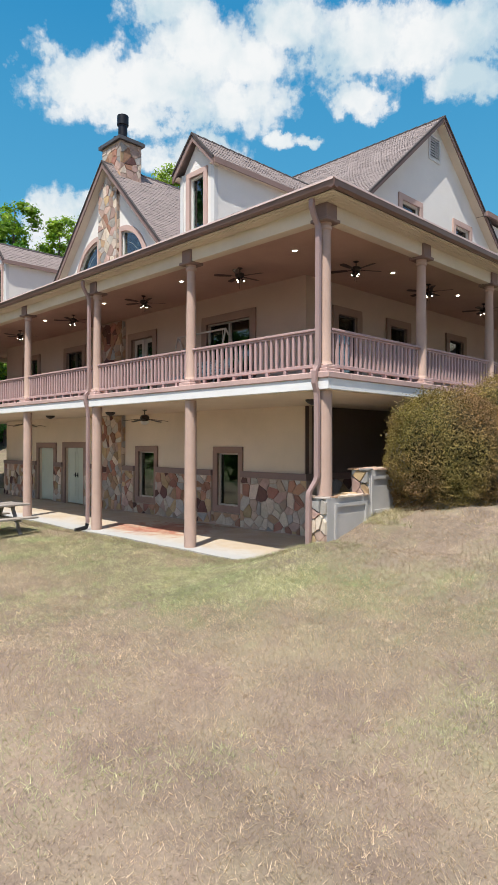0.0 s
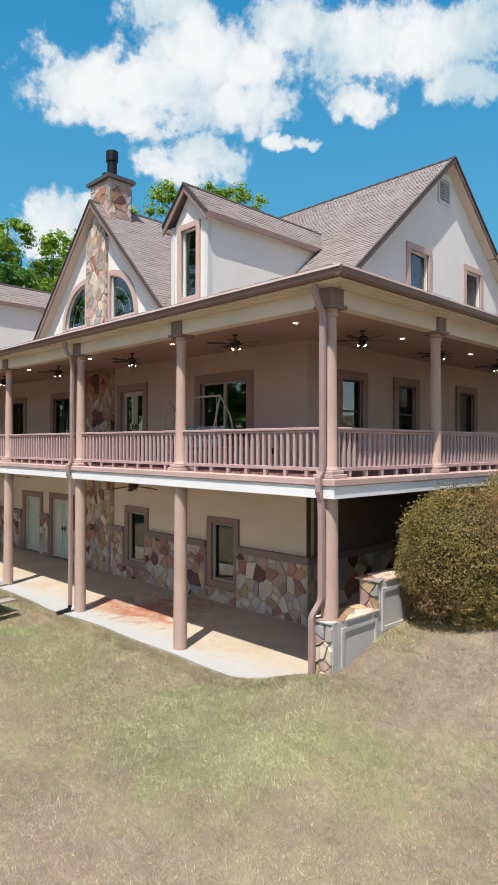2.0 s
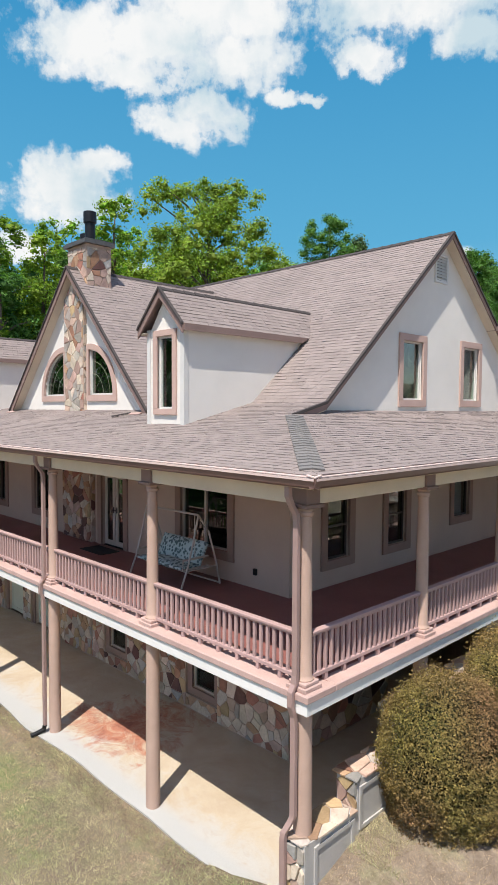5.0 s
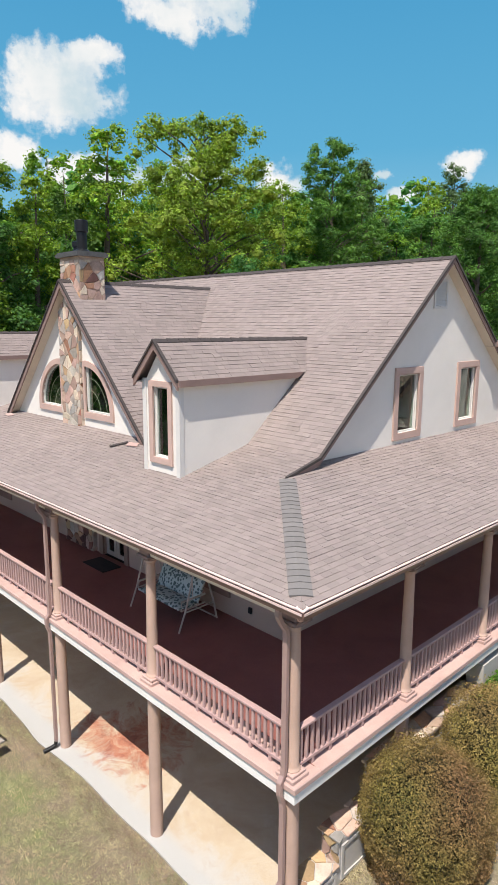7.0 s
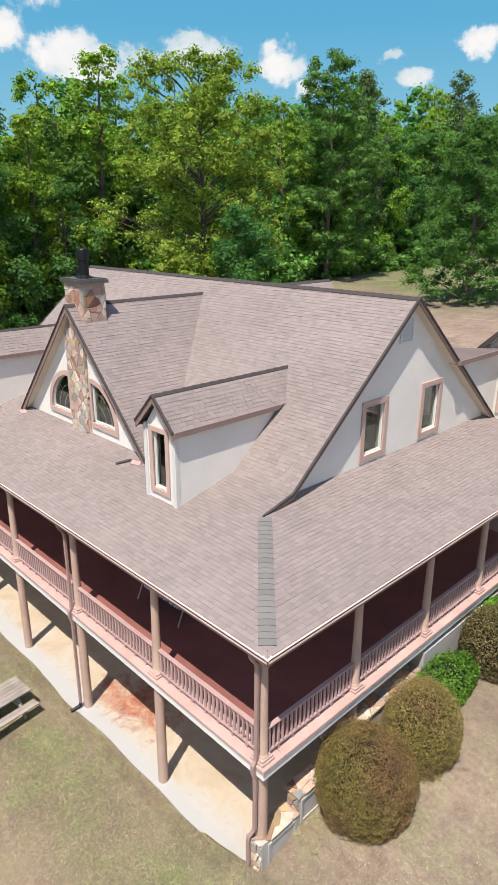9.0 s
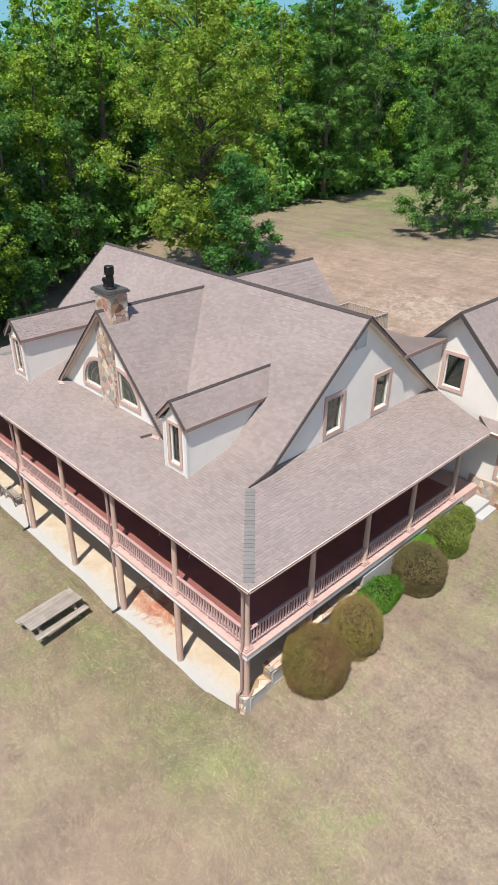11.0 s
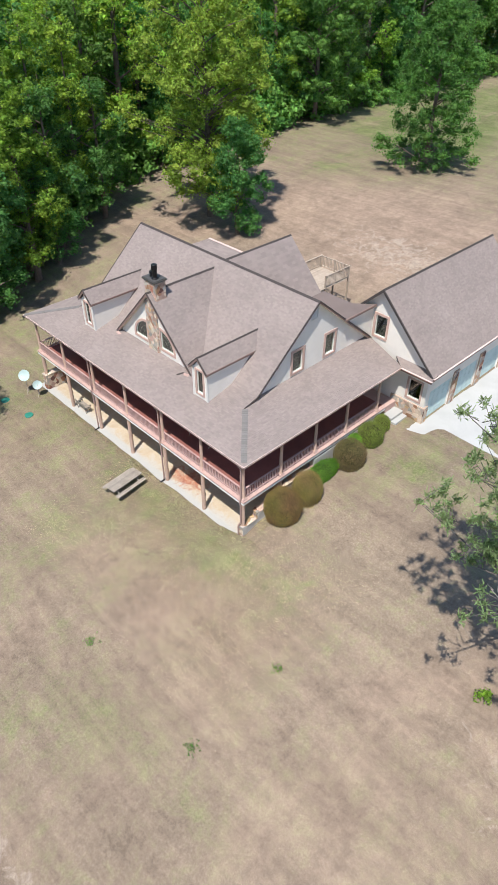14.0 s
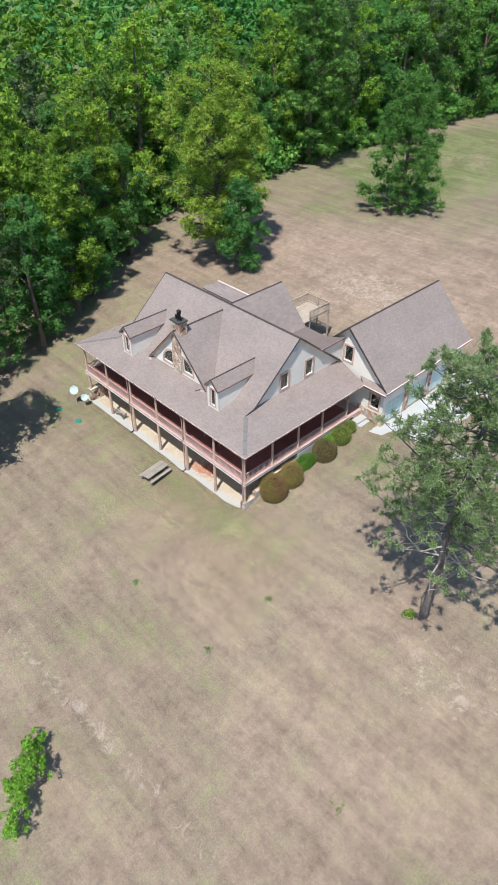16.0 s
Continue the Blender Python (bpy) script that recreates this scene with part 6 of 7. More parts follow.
def dish(x, y, z, h, r, turn):
    g = thing("satellite_dish", "pale grey satellite dish on a thin pole in the grass", "satellite dish", (x, y, z), "satellite dishes")
    bm = bmesh.new()
    tube(bm, [(x, y, z), (x, y, z + h)], 0.025, 8)
    tube(bm, [(x + 0.3, y - 0.25, z), (x, y, z + h * 0.5)], 0.012, 6)
    part("pole", bm, FRAME_T, g)
    m = pose(x, y, z + h, 52, 0, turn)
    bm = bmesh.new()
    prof = [(0.02, 0.0), (r * 0.5, 0.03), (r * 0.85, 0.09), (r, 0.13), (r, 0.145), (r * 0.85, 0.105), (r * 0.5, 0.045), (0.02, 0.015)]
    lathe(bm, prof, 24)
    bmesh.ops.transform(bm, matrix=m, verts=bm.verts)
    smooth(part("reflector", bm, DISH_GREY, g))
    bm = bmesh.new()
    tube(bm, [m @ Vector((0, -r, 0.1)), m @ Vector((0, -r * 0.2, 0.5))], 0.012, 6)
    tube(bm, [m @ Vector((0, -r * 0.2, 0.45)), m @ Vector((0, -r * 0.15, 0.58))], 0.035, 8)
    part("feed_arm", bm, FRAME_T, g)


dish(-23.6, -1.55, ground_z(-23.6, -1.5), 1.55, 0.45, 40)
dish(-22.6, -1.15, ground_z(-22.6, -1.1), 0.95, 0.36, 70)
for x, y in ((-24.0, -3.4), (-20.9, -3.05)):
    g = thing("septic_lid", "round green plastic lid set in the lawn", "lid", (x, y, ground_z(x, y)), "green lids")
    bm = bmesh.new()
    lathe(bm, [(0.33, -0.05), (0.33, 0.06), (0.30, 0.09), (0.05, 0.12)], 24, (x, y, ground_z(x, y)))
    smooth(part("lid", bm, GREEN_LID, g))

# raised back deck
bd = thing("back_deck", "raised treated-wood deck with railing behind the house", "deck", (-12.9, 21, 3.2))
bz = 6.15
for k in range(22):
    x = -14.35 + k * 0.142
    plank(bd, "deck_board", (x, 15.8, bz), (x, 22.6, bz), 0.135, 0.035, WOOD_DECK)
for x, y in ((-14.4, 22.65), (-11.38, 22.65), (-11.38, 19.7), (-14.4, 19.7), (-12.9, 22.65)):
    plank(bd, "post", (x, y, ground_z(x, y) - 0.2), (x, y, 7.22), 0.12, 0.12, WOOD_DECK)
for a, b in (((-14.4, 22.65), (-11.38, 22.65)), ((-11.38, 22.65), (-11.38, 19.7)), ((-14.4, 22.65), (-14.4, 19.7))):
    for z in (7.15, 6.3):
        plank(bd, "rail", (*a, z), (*b, z), 0.09, 0.05, WOOD_DECK)
    n = 20
    for k in range(n):
        p = [a[i] + (b[i] - a[i]) * (k + 0.5) / n for i in (0, 1)]
        plank(bd, "baluster", (p[0], p[1], 6.3), (p[0], p[1], 7.12), 0.045, 0.045, WOOD_DECK)

# ---- vegetation ----
LEAF_A = leaf_material("yellow green leaves", (0.262, 0.398, 0.044), (0.160, 0.300, 0.042))
LEAF_Y = leaf_material("olive yellow leaves", (0.318, 0.428, 0.060), (0.230, 0.352, 0.052))
LEAF_B = leaf_material("mid green leaves", (0.152, 0.308, 0.058), (0.102, 0.234, 0.054))
LEAF_C = leaf_material("deep green leaves", (0.114, 0.258, 0.060), (0.070, 0.193, 0.054))
NEEDLE2 = leaf_material("dark pine needles", (0.115, 0.185, 0.070), (0.080, 0.140, 0.055), 0.3, 0.25)
NEEDLE = leaf_material("grey green pine needles", (0.270, 0.335, 0.165), (0.195, 0.260, 0.125), 0.4, 0.35)
SHRUB_LEAF = leaf_material("olive and maroon shrub leaves", (0.325, 0.278, 0.084), (0.335, 0.212, 0.100), 0.5, 0.2)
SHRUB_MAROON = leaf_material("maroon brown shrub leaves", (0.25, 0.165, 0.092), (0.205, 0.175, 0.075), 0.5, 0.2)
SHRUB_LIME = leaf_material("olive green shrub leaves", (0.24, 0.30, 0.062), (0.19, 0.23, 0.052), 0.5, 0.25)
SHRUB_GREEN = leaf_material("bright green shrub leaves", (0.19, 0.35, 0.036), (0.13, 0.26, 0.030), 0.4, 0.25)
GRASS_DRY = leaf_material("dry grass blades", (0.78, 0.585, 0.43), (0.67, 0.49, 0.365), 0.3, 0.15)
GRASS_BROWN = leaf_material("brown grass blades", (0.42, 0.30, 0.20), (0.33, 0.23, 0.15), 0.4, 0.08)
GRASS_GREEN = leaf_material("green grass blades", (0.395, 0.425, 0.230), (0.60, 0.50, 0.335), 0.3, 0.15)


def unit(v):
    return v / np.maximum(1e-9, np.linalg.norm(v, axis=1, keepdims=True))


def leaves(centres, radii, per, size, seed, squash=0.75, up=0.5, shape=0.62):
    """Leaf blades scattered round bough ends: an array of four-cornered leaves."""
    g = np.random.default_rng(seed)
    n = len(centres)
    d = unit(g.normal(size=(n * per, 3)) + np.array([0, 0, 0.3]))
    r = np.repeat(radii, per)[:, None] * (0.45 + 0.75 * g.uniform(0, 1, (n * per, 1)) ** 0.7)
    p = np.repeat(centres, per, axis=0) + d * r * np.array([1, 1, squash])
    nrm = unit(d * 0.8 + np.array([0, 0, up]) + g.normal(size=d.shape) * 0.5)
    a = unit(np.cross(nrm, g.normal(size=d.shape)))
    b = np.cross(nrm, a)
    s = size * g.uniform(0.6, 1.35, (len(p), 1))
    bend = nrm * s * g.uniform(-0.25, 0.1, (len(p), 1))
    return np.stack([p - a * s + bend, p - b * s * shape, p + a * s + bend, p + b * s * shape], axis=1).reshape(-1, 3)


ICO = bmesh.new()
bmesh.ops.create_icosphere(ICO, subdivisions=2, radius=1.0)
ICO_V = np.array([v.co[:] for v in ICO.verts])
ICO_F = np.array([[v.index for v in f.verts] for f in ICO.faces])
ICO.free()
ICO = bmesh.new()
bmesh.ops.create_icosphere(ICO, subdivisions=1, radius=1.0)
ICO_V1 = np.array([v.co[:] for v in ICO.verts])
ICO_F1 = np.array([[v.index for v in f.verts] for f in ICO.faces])
ICO.free()


def crown_points(g, n, h0, h1, r, kind, broad=False):
    """Bough ends through a crown: rounded, upright or drooping outlines with gaps."""
    if kind == "lobed":
        # several rounded leaders round the trunk, each a cloud of boughs
        m = max(6, min(18, n // 13))
        up = (np.arange(m) + g.uniform(0.2, 0.8, m)) / m
        wide = r * np.sin(math.pi * np.clip(0.20 + 0.72 * up, 0, 1)) ** 0.7
        ang = np.arange(m) * 2.39996 + g.uniform(-0.5, 0.5, m)
        if broad:
            wide = r * np.sin(math.pi * np.clip(0.22 + 0.50 * up, 0, 1)) ** 0.8
        out = wide * np.where(up > 0.86, g.uniform(0.15, 0.65, m) if broad else g.uniform(0.05, 0.45, m), g.uniform(0.42, 0.74, m))
        lr = r * g.uniform(0.30, 0.46, m)
        c = np.stack([out * np.cos(ang), out * np.sin(ang), h0 + lr + (h1 - h0 - 2 * lr) * up], axis=1)
        who = np.arange(n) % m
        d = unit(g.normal(size=(n, 3)) + np.array([0, 0, 0.35]))
        return c[who] + d * (lr[who] * g.uniform(0.45, 1.0, n) ** 0.5)[:, None] * np.array([1, 1, 1.15])
    k = (np.arange(n) + g.uniform(0, 1, n)) / n
    k = k ** 0.85
    if kind == "tall":
        env = r * np.sin(math.pi * np.clip(k * 0.82 + 0.14, 0, 1)) ** 0.7
    elif kind == "droop":
        env = r * np.clip(1.04 - k, 0, 1) ** 0.45 * np.clip(k * 6 + 0.55, 0, 1)
    else:
        env = r * np.sin(math.pi * np.clip(k * 0.86 + 0.12, 0, 1)) ** 0.55
    a = np.arange(n) * 2.39996 + g.uniform(-0.7, 0.7, n)
    lob = 1 + 0.26 * np.sin(a * 3 + g.uniform(0, 6)) * np.sin(k * 7 + g.uniform(0, 6))
    q = env * lob * np.where(g.uniform(0, 1, n) < 0.25, g.uniform(0.1, 0.5, n), g.uniform(0.6, 0.95, n))
    z = h0 + k * (h1 - h0)
    return np.stack([q * np.cos(a), q * np.sin(a), z], axis=1)


def cores(g, pts, rad, size, squash=0.72, fine=True):
    """Ragged tight masses of foliage inside each bough, as triangles."""
    V, F = (ICO_V, ICO_F) if fine else (ICO_V1, ICO_F1)
    v = V[None] * g.uniform(0.5, 1.15, (len(pts), len(V), 1)) * (rad * size)[:, None, None] * np.array([1, 1, squash]) + pts[:, None]
    return v[:, F].reshape(-1, 3)


def make_tree(name, label, seed, h, r, base, boughs, per, size, material, kind="round", bark=BARK, group="woodland trees", cat="tree", trunk=None, limbs=10, spread=(0.17, 0.30), dense=0.60, broad=False):
    g = np.random.default_rng(seed)
    t = thing(name, label, cat, (0, 0, 0), group)
    pts = crown_points(g, boughs, base * h, h * 0.96, r, kind, broad)
    bm = bmesh.new()
    tr = trunk or 0.018 * h
    lean = g.normal(0, 0.012, 2) * h
    spine = [(lean[0] * k * k, lean[1] * k * k, h * 0.93 * k - 0.3 * (k == 0)) for k in (0, 0.12, 0.3, 0.5, 0.7, 0.88, 1.0)]
    tube(bm, spine, [tr * 1.35, tr, tr * 0.85, tr * 0.65, tr * 0.42, tr * 0.2, 0.02], 9)
    order = g.permutation(boughs)[:limbs]
    for i in order:
        e = pts[i]
        z = max(base * h * 0.75, e[2] - 0.45 * math.hypot(e[0], e[1]) - 0.3)
        k = min(1, z / (h * 0.93))
        s = Vector((lean[0] * k * k, lean[1] * k * k, z))
        m = (s + Vector(e)) / 2 + Vector((0, 0, 0.05 * h * 0.3))
        tube(bm, [s, m, Vector(e)], [tr * 0.34 * (1 - k * 0.5), tr * 0.2, 0.02], 6)
    part("trunk", bm, bark, t)
    rad = g.uniform(*spread, boughs) * r + 0.2
    rad *= 1.1 - 0.35 * (pts[:, 2] / h)
    polys("crown", leaves(pts, rad, per, size, seed + 1), 4, material, t)
    polys("inner_foliage", cores(g, pts, rad, dense, 0.72, boughs < 30), 3, material, t)
    return t


KINDS = [
    make_tree("tree", "tall yellow-green broadleaf tree at the wood's edge", 101, 25, 5.2, 0.05, 150, 54, 0.158, LEAF_A, "lobed", spread=(0.11, 0.19)),
    make_tree("tree", "mid green broadleaf tree with uneven crown in the wood", 102, 22, 5.2, 0.03, 150, 54, 0.158, LEAF_B, "lobed", spread=(0.11, 0.19)),
    make_tree("tree", "deep green broadleaf tree standing in the wood", 103, 20, 5.0, 0.02, 150, 54, 0.155, LEAF_C, "lobed", spread=(0.11, 0.19)),
    make_tree("pine_tree", "tall pine with sparse grey-green crown in the wood", 104, 26, 4.0, 0.22, 60, 80, 0.16, NEEDLE2, "tall", spread=(0.16, 0.26)),
    make_tree("tree", "bright green young tree with low boughs", 105, 14, 4.2, 0.02, 70, 60, 0.17, LEAF_A, "lobed", spread=(0.14, 0.24)),
]
trees = random.Random(404)
EDGE = [(-44, 6), (-47, 12), (-50, 18), (-53, 24), (-53, 31), (-53, 38), (-53.5, 44), (-53, 51), (-52.5, 58), (-52, 63), (-50, 70), (-49, 80), (-46, 92), (-43, 104), (-41, 117), (-33, 124), (-24, 128), (-10, 132)]


def edge_x(y):
    if y < EDGE[0][1]:
        return EDGE[0][0] - (EDGE[0][1] - y) * 0.2
    for (xa, ya), (xb, yb) in zip(EDGE[:14], EDGE[1:15]):
        if ya <= y <= yb:
            return xa + (xb - xa) * (y - ya) / (yb - ya)
    return -41


used = [False] * len(KINDS)


def plant(kind, x, y, s, turn):
    m = Matrix.Translation((x, y, ground_z(x, y) - 0.1)) @ Matrix.Rotation(turn, 4, "Z")
    if not used[kind]:
        used[kind] = True
        KINDS[kind].matrix_basis = m @ Matrix.Diagonal((s, s, s, 1))
        return
    ob = copy_thing(KINDS[kind], m)
    ob.scale = (s, s, s * trees.uniform(0.92, 1.08))


# front rows of the wood, tree by tree
for (xa, ya), (xb, yb) in zip(EDGE, EDGE[1:]):
    n = max(1, round(math.hypot(xb - xa, yb - ya) / 4.6))
    nx, ny = -(yb - ya), xb - xa
    q = math.hypot(nx, ny)
    for row in range(2):
        for k in range(n):
            f = (k + trees.uniform(0.1, 0.9)) / n
            off = row * 5.5 + trees.uniform(-0.6, 2.2)
            x, y = xa + (xb - xa) * f + nx / q * off, ya + (yb - ya) * f + ny / q * off
            kind = trees.choices(range(5), (3, 3, 3, 1.2 + row, 2.2 - row * 1.5))[0]
            plant(kind, x, y, trees.uniform(0.82, 1.12), trees.uniform(0, 6.28))

# low growth along the foot of the wood
bush = make_tree("bush", "low green undergrowth bush at the foot of the wood", 106, 4.2, 2.6, 0.0, 16, 60, 0.16, LEAF_B, "round", group="undergrowth", cat="bush", trunk=0.04, limbs=4, spread=(0.24, 0.38))
first = True
for (xa, ya), (xb, yb) in zip(EDGE[:14], EDGE[1:15]):
    n = max(1, round(math.hypot(xb - xa, yb - ya) / 2.6))
    for k in range(n):
        f = (k + trees.uniform(0.2, 0.8)) / n
        x, y, s = xa + (xb - xa) * f + trees.uniform(-0.8, 1.8), ya + (yb - ya) * f, trees.uniform(0.8, 1.7)
        m = Matrix.Translation((x, y, ground_z(x, y) - 0.1)) @ Matrix.Rotation(trees.uniform(0, 6), 4, "Z")
        ob = bush if first else copy_thing(bush, m)
        first = False
        ob.matrix_basis = m
        ob.scale = (s, s, s * trees.uniform(0.8, 1.3))

# trees that stand clear of the wood
big = make_tree("tree", "very tall airy yellow-green tree near the yard", 201, 24.5, 7.4, 0.05, 520, 84, 0.115, LEAF_Y, "lobed", group="yard trees", limbs=90, trunk=0.34, spread=(0.065, 0.12), dense=0.55, broad=True)
big.matrix_basis = pose(-35.2, 28.2, ground_z(-35, 28) - 0.1)
oak = make_tree("tree", "deep green leafy oak beside a taller tree", 202, 12.5, 3.4, 0.03, 150, 100, 0.105, LEAF_C, "lobed", group="yard trees", spread=(0.10, 0.19))
oak.matrix_basis = pose(-29.6, 27.0, ground_z(-29.6, 27) - 0.1)
field = make_tree("tree", "spreading drooping tree alone in the field", 203, 17.5, 6.0, 0.03, 320, 120, 0.105, LEAF_B, "droop", group="yard trees", limbs=40, spread=(0.07, 0.13))
field.matrix_basis = pose(-25, 54.2, ground_z(-25, 54) - 0.1)
edge_tree = make_tree("tree", "tall round-crowned mid green tree before the wood", 204, 29.0, 7.4, 0.04, 380, 72, 0.135, LEAF_B, "lobed", group="yard trees", limbs=40, trunk=0.32, spread=(0.075, 0.14))
edge_tree.matrix_basis = pose(-49, 61, ground_z(-49, 61) - 0.1)
for x, y, s, k in ((-41, 9, 1.0, 0), (-38.6, 4.2, 1.0, 2), (-43, 1, 1.05, 3), (-37, -1, 0.9, 3), (-47, -4, 1.0, 1), (-40.5, -7, 1.0, 2), (-45, 14, 1.05, 0), (-47, 8, 1.1, 0), (-50, 2, 1.1, 0), (-42, -14, 1.0, 1), (-52, 14, 1.1, 3), (-54, 8, 1.1, 0), (-50, -9, 1.1, 2), (-35.6, 1.6, 0.98, 2), (-34.8, -4.2, 0.78, 2), (-38.5, 8.2, 0.9, 0), (-41.5, 13, 1.0, 2), (-39.2, 11.2, 0.62, 2), (-44.5, 20.5, 0.9, 2), (-46, 18.5, 0.95, 0)):
    plant(k, x, y, s * 0.84, trees.uniform(0, 6))
for x, y, s, k in ((-22.3, -14.2, 1.0, 1), (-25.5, -12.5, 0.7, 2), (-33, -11, 0.8, 1), (24.5, 7.5, 0.5, 4)):
    plant(k, x, y, s, trees.uniform(0, 6))


def wood_stuff(name, label, spots, per_tree, size, material, seed):
    """Distant wood: many crowns in one mesh."""
    g = np.random.default_rng(seed)
    out = []
    for x, y, h, r in spots:
        pts = crown_points(g, 26, h * 0.25, h, r, "round" if g.uniform() < 0.6 else "tall")
        pts += np.array([x, y, ground_z(x, y)])
        rad = g.uniform(0.22, 0.36, 26) * r + 0.3
        out.append(leaves(pts, rad, per_tree // 26, size, int(g.integers(1e6))))
        tri = cores(g, pts, rad, 0.58, 0.72, False).reshape(-1, 3, 3)
        out.append(np.concatenate([tri, (tri[:, 2:] + tri[:, :1]) / 2], axis=1).reshape(-1, 3))
    return tagged(polys(name, np.concatenate(out), 4, material), label, "wood", "", "stuff")


far = [[], [], []]
for i in range(280):
    y = trees.uniform(-25, 175)
    depth = 11 + 110 * trees.random() ** 1.3
    x = edge_x(min(y, 116)) - depth
    if y > 120:
        x = trees.uniform(-150, 20)
    far[trees.choices((0, 1, 2), (3, 4, 4))[0]].append((x, y, trees.uniform(19, 27), trees.uniform(3.8, 5.6)))
for k, (mat_, nm) in enumerate(((LEAF_A, "yellow-green"), (LEAF_B, "mid green"), (LEAF_C, "deep green"))):
    wood_stuff("woods", nm + " far crowns of the wood behind the house", far[k], 416, 0.31, mat_, 900 + k)
# unseen ring of trees, added for the windows to reflect
ring = []
for i in range(60):
    a = trees.uniform(-2.6, 0.75)
    d = trees.uniform(75, 120)
    x, y = 5 + d * math.cos(a), -5 + d * math.sin(a)
    ring.append((x, y, trees.uniform(14, 22), trees.uniform(4, 6.5)))
wood_stuff("woods", "unseen green wood behind the view, for window reflections", ring, 200, 0.8, LEAF_B, 950)

# ---- pine by the drive ----
def pine():
    g = np.random.default_rng(66)
    t = thing("pine_tree", "tall loblolly pine with open grey-green crown by the lawn", "pine tree", (0, 0, 0), "yard trees")
    h = 20.5
    bm = bmesh.new()
    spine = [(0, 0, -0.3), (0.05, 0.05, 2), (0.15, 0.1, 6), (0.1, 0.3, 11), (0.3, 0.3, 15), (0.5, 0.1, 18), (0.55, 0.1, 20)]
    tube(bm, spine, [0.33, 0.27, 0.24, 0.20, 0.15, 0.08, 0.02], 14)
    bmd, ends = bmesh.new(), []
    for k in range(84):
        z = 5.2 + 14.6 * (k / 84) ** 0.9 + g.uniform(-0.3, 0.3)
        a = k * 2.4 + g.uniform(-0.4, 0.4)
        ln = (6.9 - 0.27 * (z - 6)) * g.uniform(0.55, 1.05)
        dead = z < 7.6
        if dead:
            ln *= 0.55
        d = Vector((math.cos(a), math.sin(a), 0))
        s = Vector((0.1, 0.2, z))
        tip = s + d * ln + Vector((0, 0, 0.10 * ln + g.uniform(-0.4, 0.8)))
        midp = s + d * ln * 0.5 + Vector((g.uniform(-0.3, 0.3), g.uniform(-0.3, 0.3), -0.05 * ln))
        tube(bmd if dead else bm, [s, midp, tip], [0.07 - 0.002 * (z - 6), 0.045, 0.012], 6)
        for j in range(5 if dead else 13):
            f = g.uniform(0.4, 1.0)
            c = s.lerp(tip, f) if f > 0.5 else s.lerp(midp, f * 2)
            e = c + Vector((g.uniform(-1, 1), g.uniform(-1, 1), g.uniform(-0.1, 0.7))) * (0.25 * ln ** 0.6 + 0.3)
            tube(bmd if dead else bm, [c, e], [0.022, 0.006], 5)
            if not dead:
                ends.append(tuple(e))
        if not dead:
            ends.append(tuple(tip))
    part("trunk", bm, BARK_GREY, t)
    part("dead_wood", bmd, TWIG, t, "pale bare dead boughs")
    ends = np.array(ends)
    n, per = len(ends), 52
    d = unit(g.normal(size=(n * per, 3)) + np.array([0, 0, 0.35]))
    p0 = np.repeat(ends, per, axis=0) + unit(g.normal(size=(n * per, 3))) * g.uniform(0, 0.30, (n * per, 1))
    w = unit(np.cross(d, g.normal(size=d.shape))) * 0.026
    L = g.uniform(0.13, 0.25, (n * per, 1))
    quad = np.stack([p0 - w, p0 + w, p0 + d * L + w * 0.5, p0 + d * L - w * 0.5], axis=1).reshape(-1, 3)
    polys("crown", quad, 4, NEEDLE, t)
    t.matrix_basis = pose(16.0, 1.25, ground_z(16, 1.25), 0, 0, 20)
    weed = thing("weed_tuft", "small bright green weed tuft at the foot of the pine", "weed", (15.2, 0.7, ground_z(15.2, 0.7)))
    c = g.normal(0, 0.16, (14, 3)) + np.array([15.2, 0.7, ground_z(15.2, 0.7) + 0.22])
    polys("leaves", leaves(c, np.full(14, 0.18), 26, 0.06, 5), 4, SHRUB_GREEN, weed)


pine()


def sapling():
    g = np.random.default_rng(301)
    t = thing("sapling", "bright green many-stemmed sapling on the open lawn", "sapling", (5.4, -23.6, ground_z(5.4, -23.6)))
    tips = []
    for x, y, h in ((3.9, -22.3, 1.0), (4.1, -22.9, 1.7), (5.1, -22.9, 2.0), (5.6, -23.4, 2.1), (5.3, -23.9, 1.4), (6.1, -24.5, 1.9), (6.7, -25.1, 1.7), (7.3, -25.7, 1.5), (5.0, -24.6, 1.3), (4.5, -23.6, 1.5)):
        x, y = x + 0.6, y + 0.5
        z = ground_z(x, y)
        bm = bmesh.new()
        tube(bm, [(5.4 + (x - 5.4) * 0.45, -23.6 + (y + 23.6) * 0.45, z - 0.1), (5.4 + (x - 5.4) * 0.8, -23.6 + (y + 23.6) * 0.8, z + h * 0.5), (x, y, z + h)], [0.035, 0.022, 0.006], 6)
        part("stem", bm, BARK, t)
        c = np.array([x, y, z + h * 0.82]) + g.normal(size=(12, 3)) * np.array([0.30, 0.30, 0.22]) * (0.5 + 0.3 * h)
        tips.append(c)
    tips = np.concatenate(tips)
    polys("leaves", leaves(tips, np.full(len(tips), 0.22), 34, 0.085, 302, 0.7), 4, SHRUB_GREEN, t)


sapling()

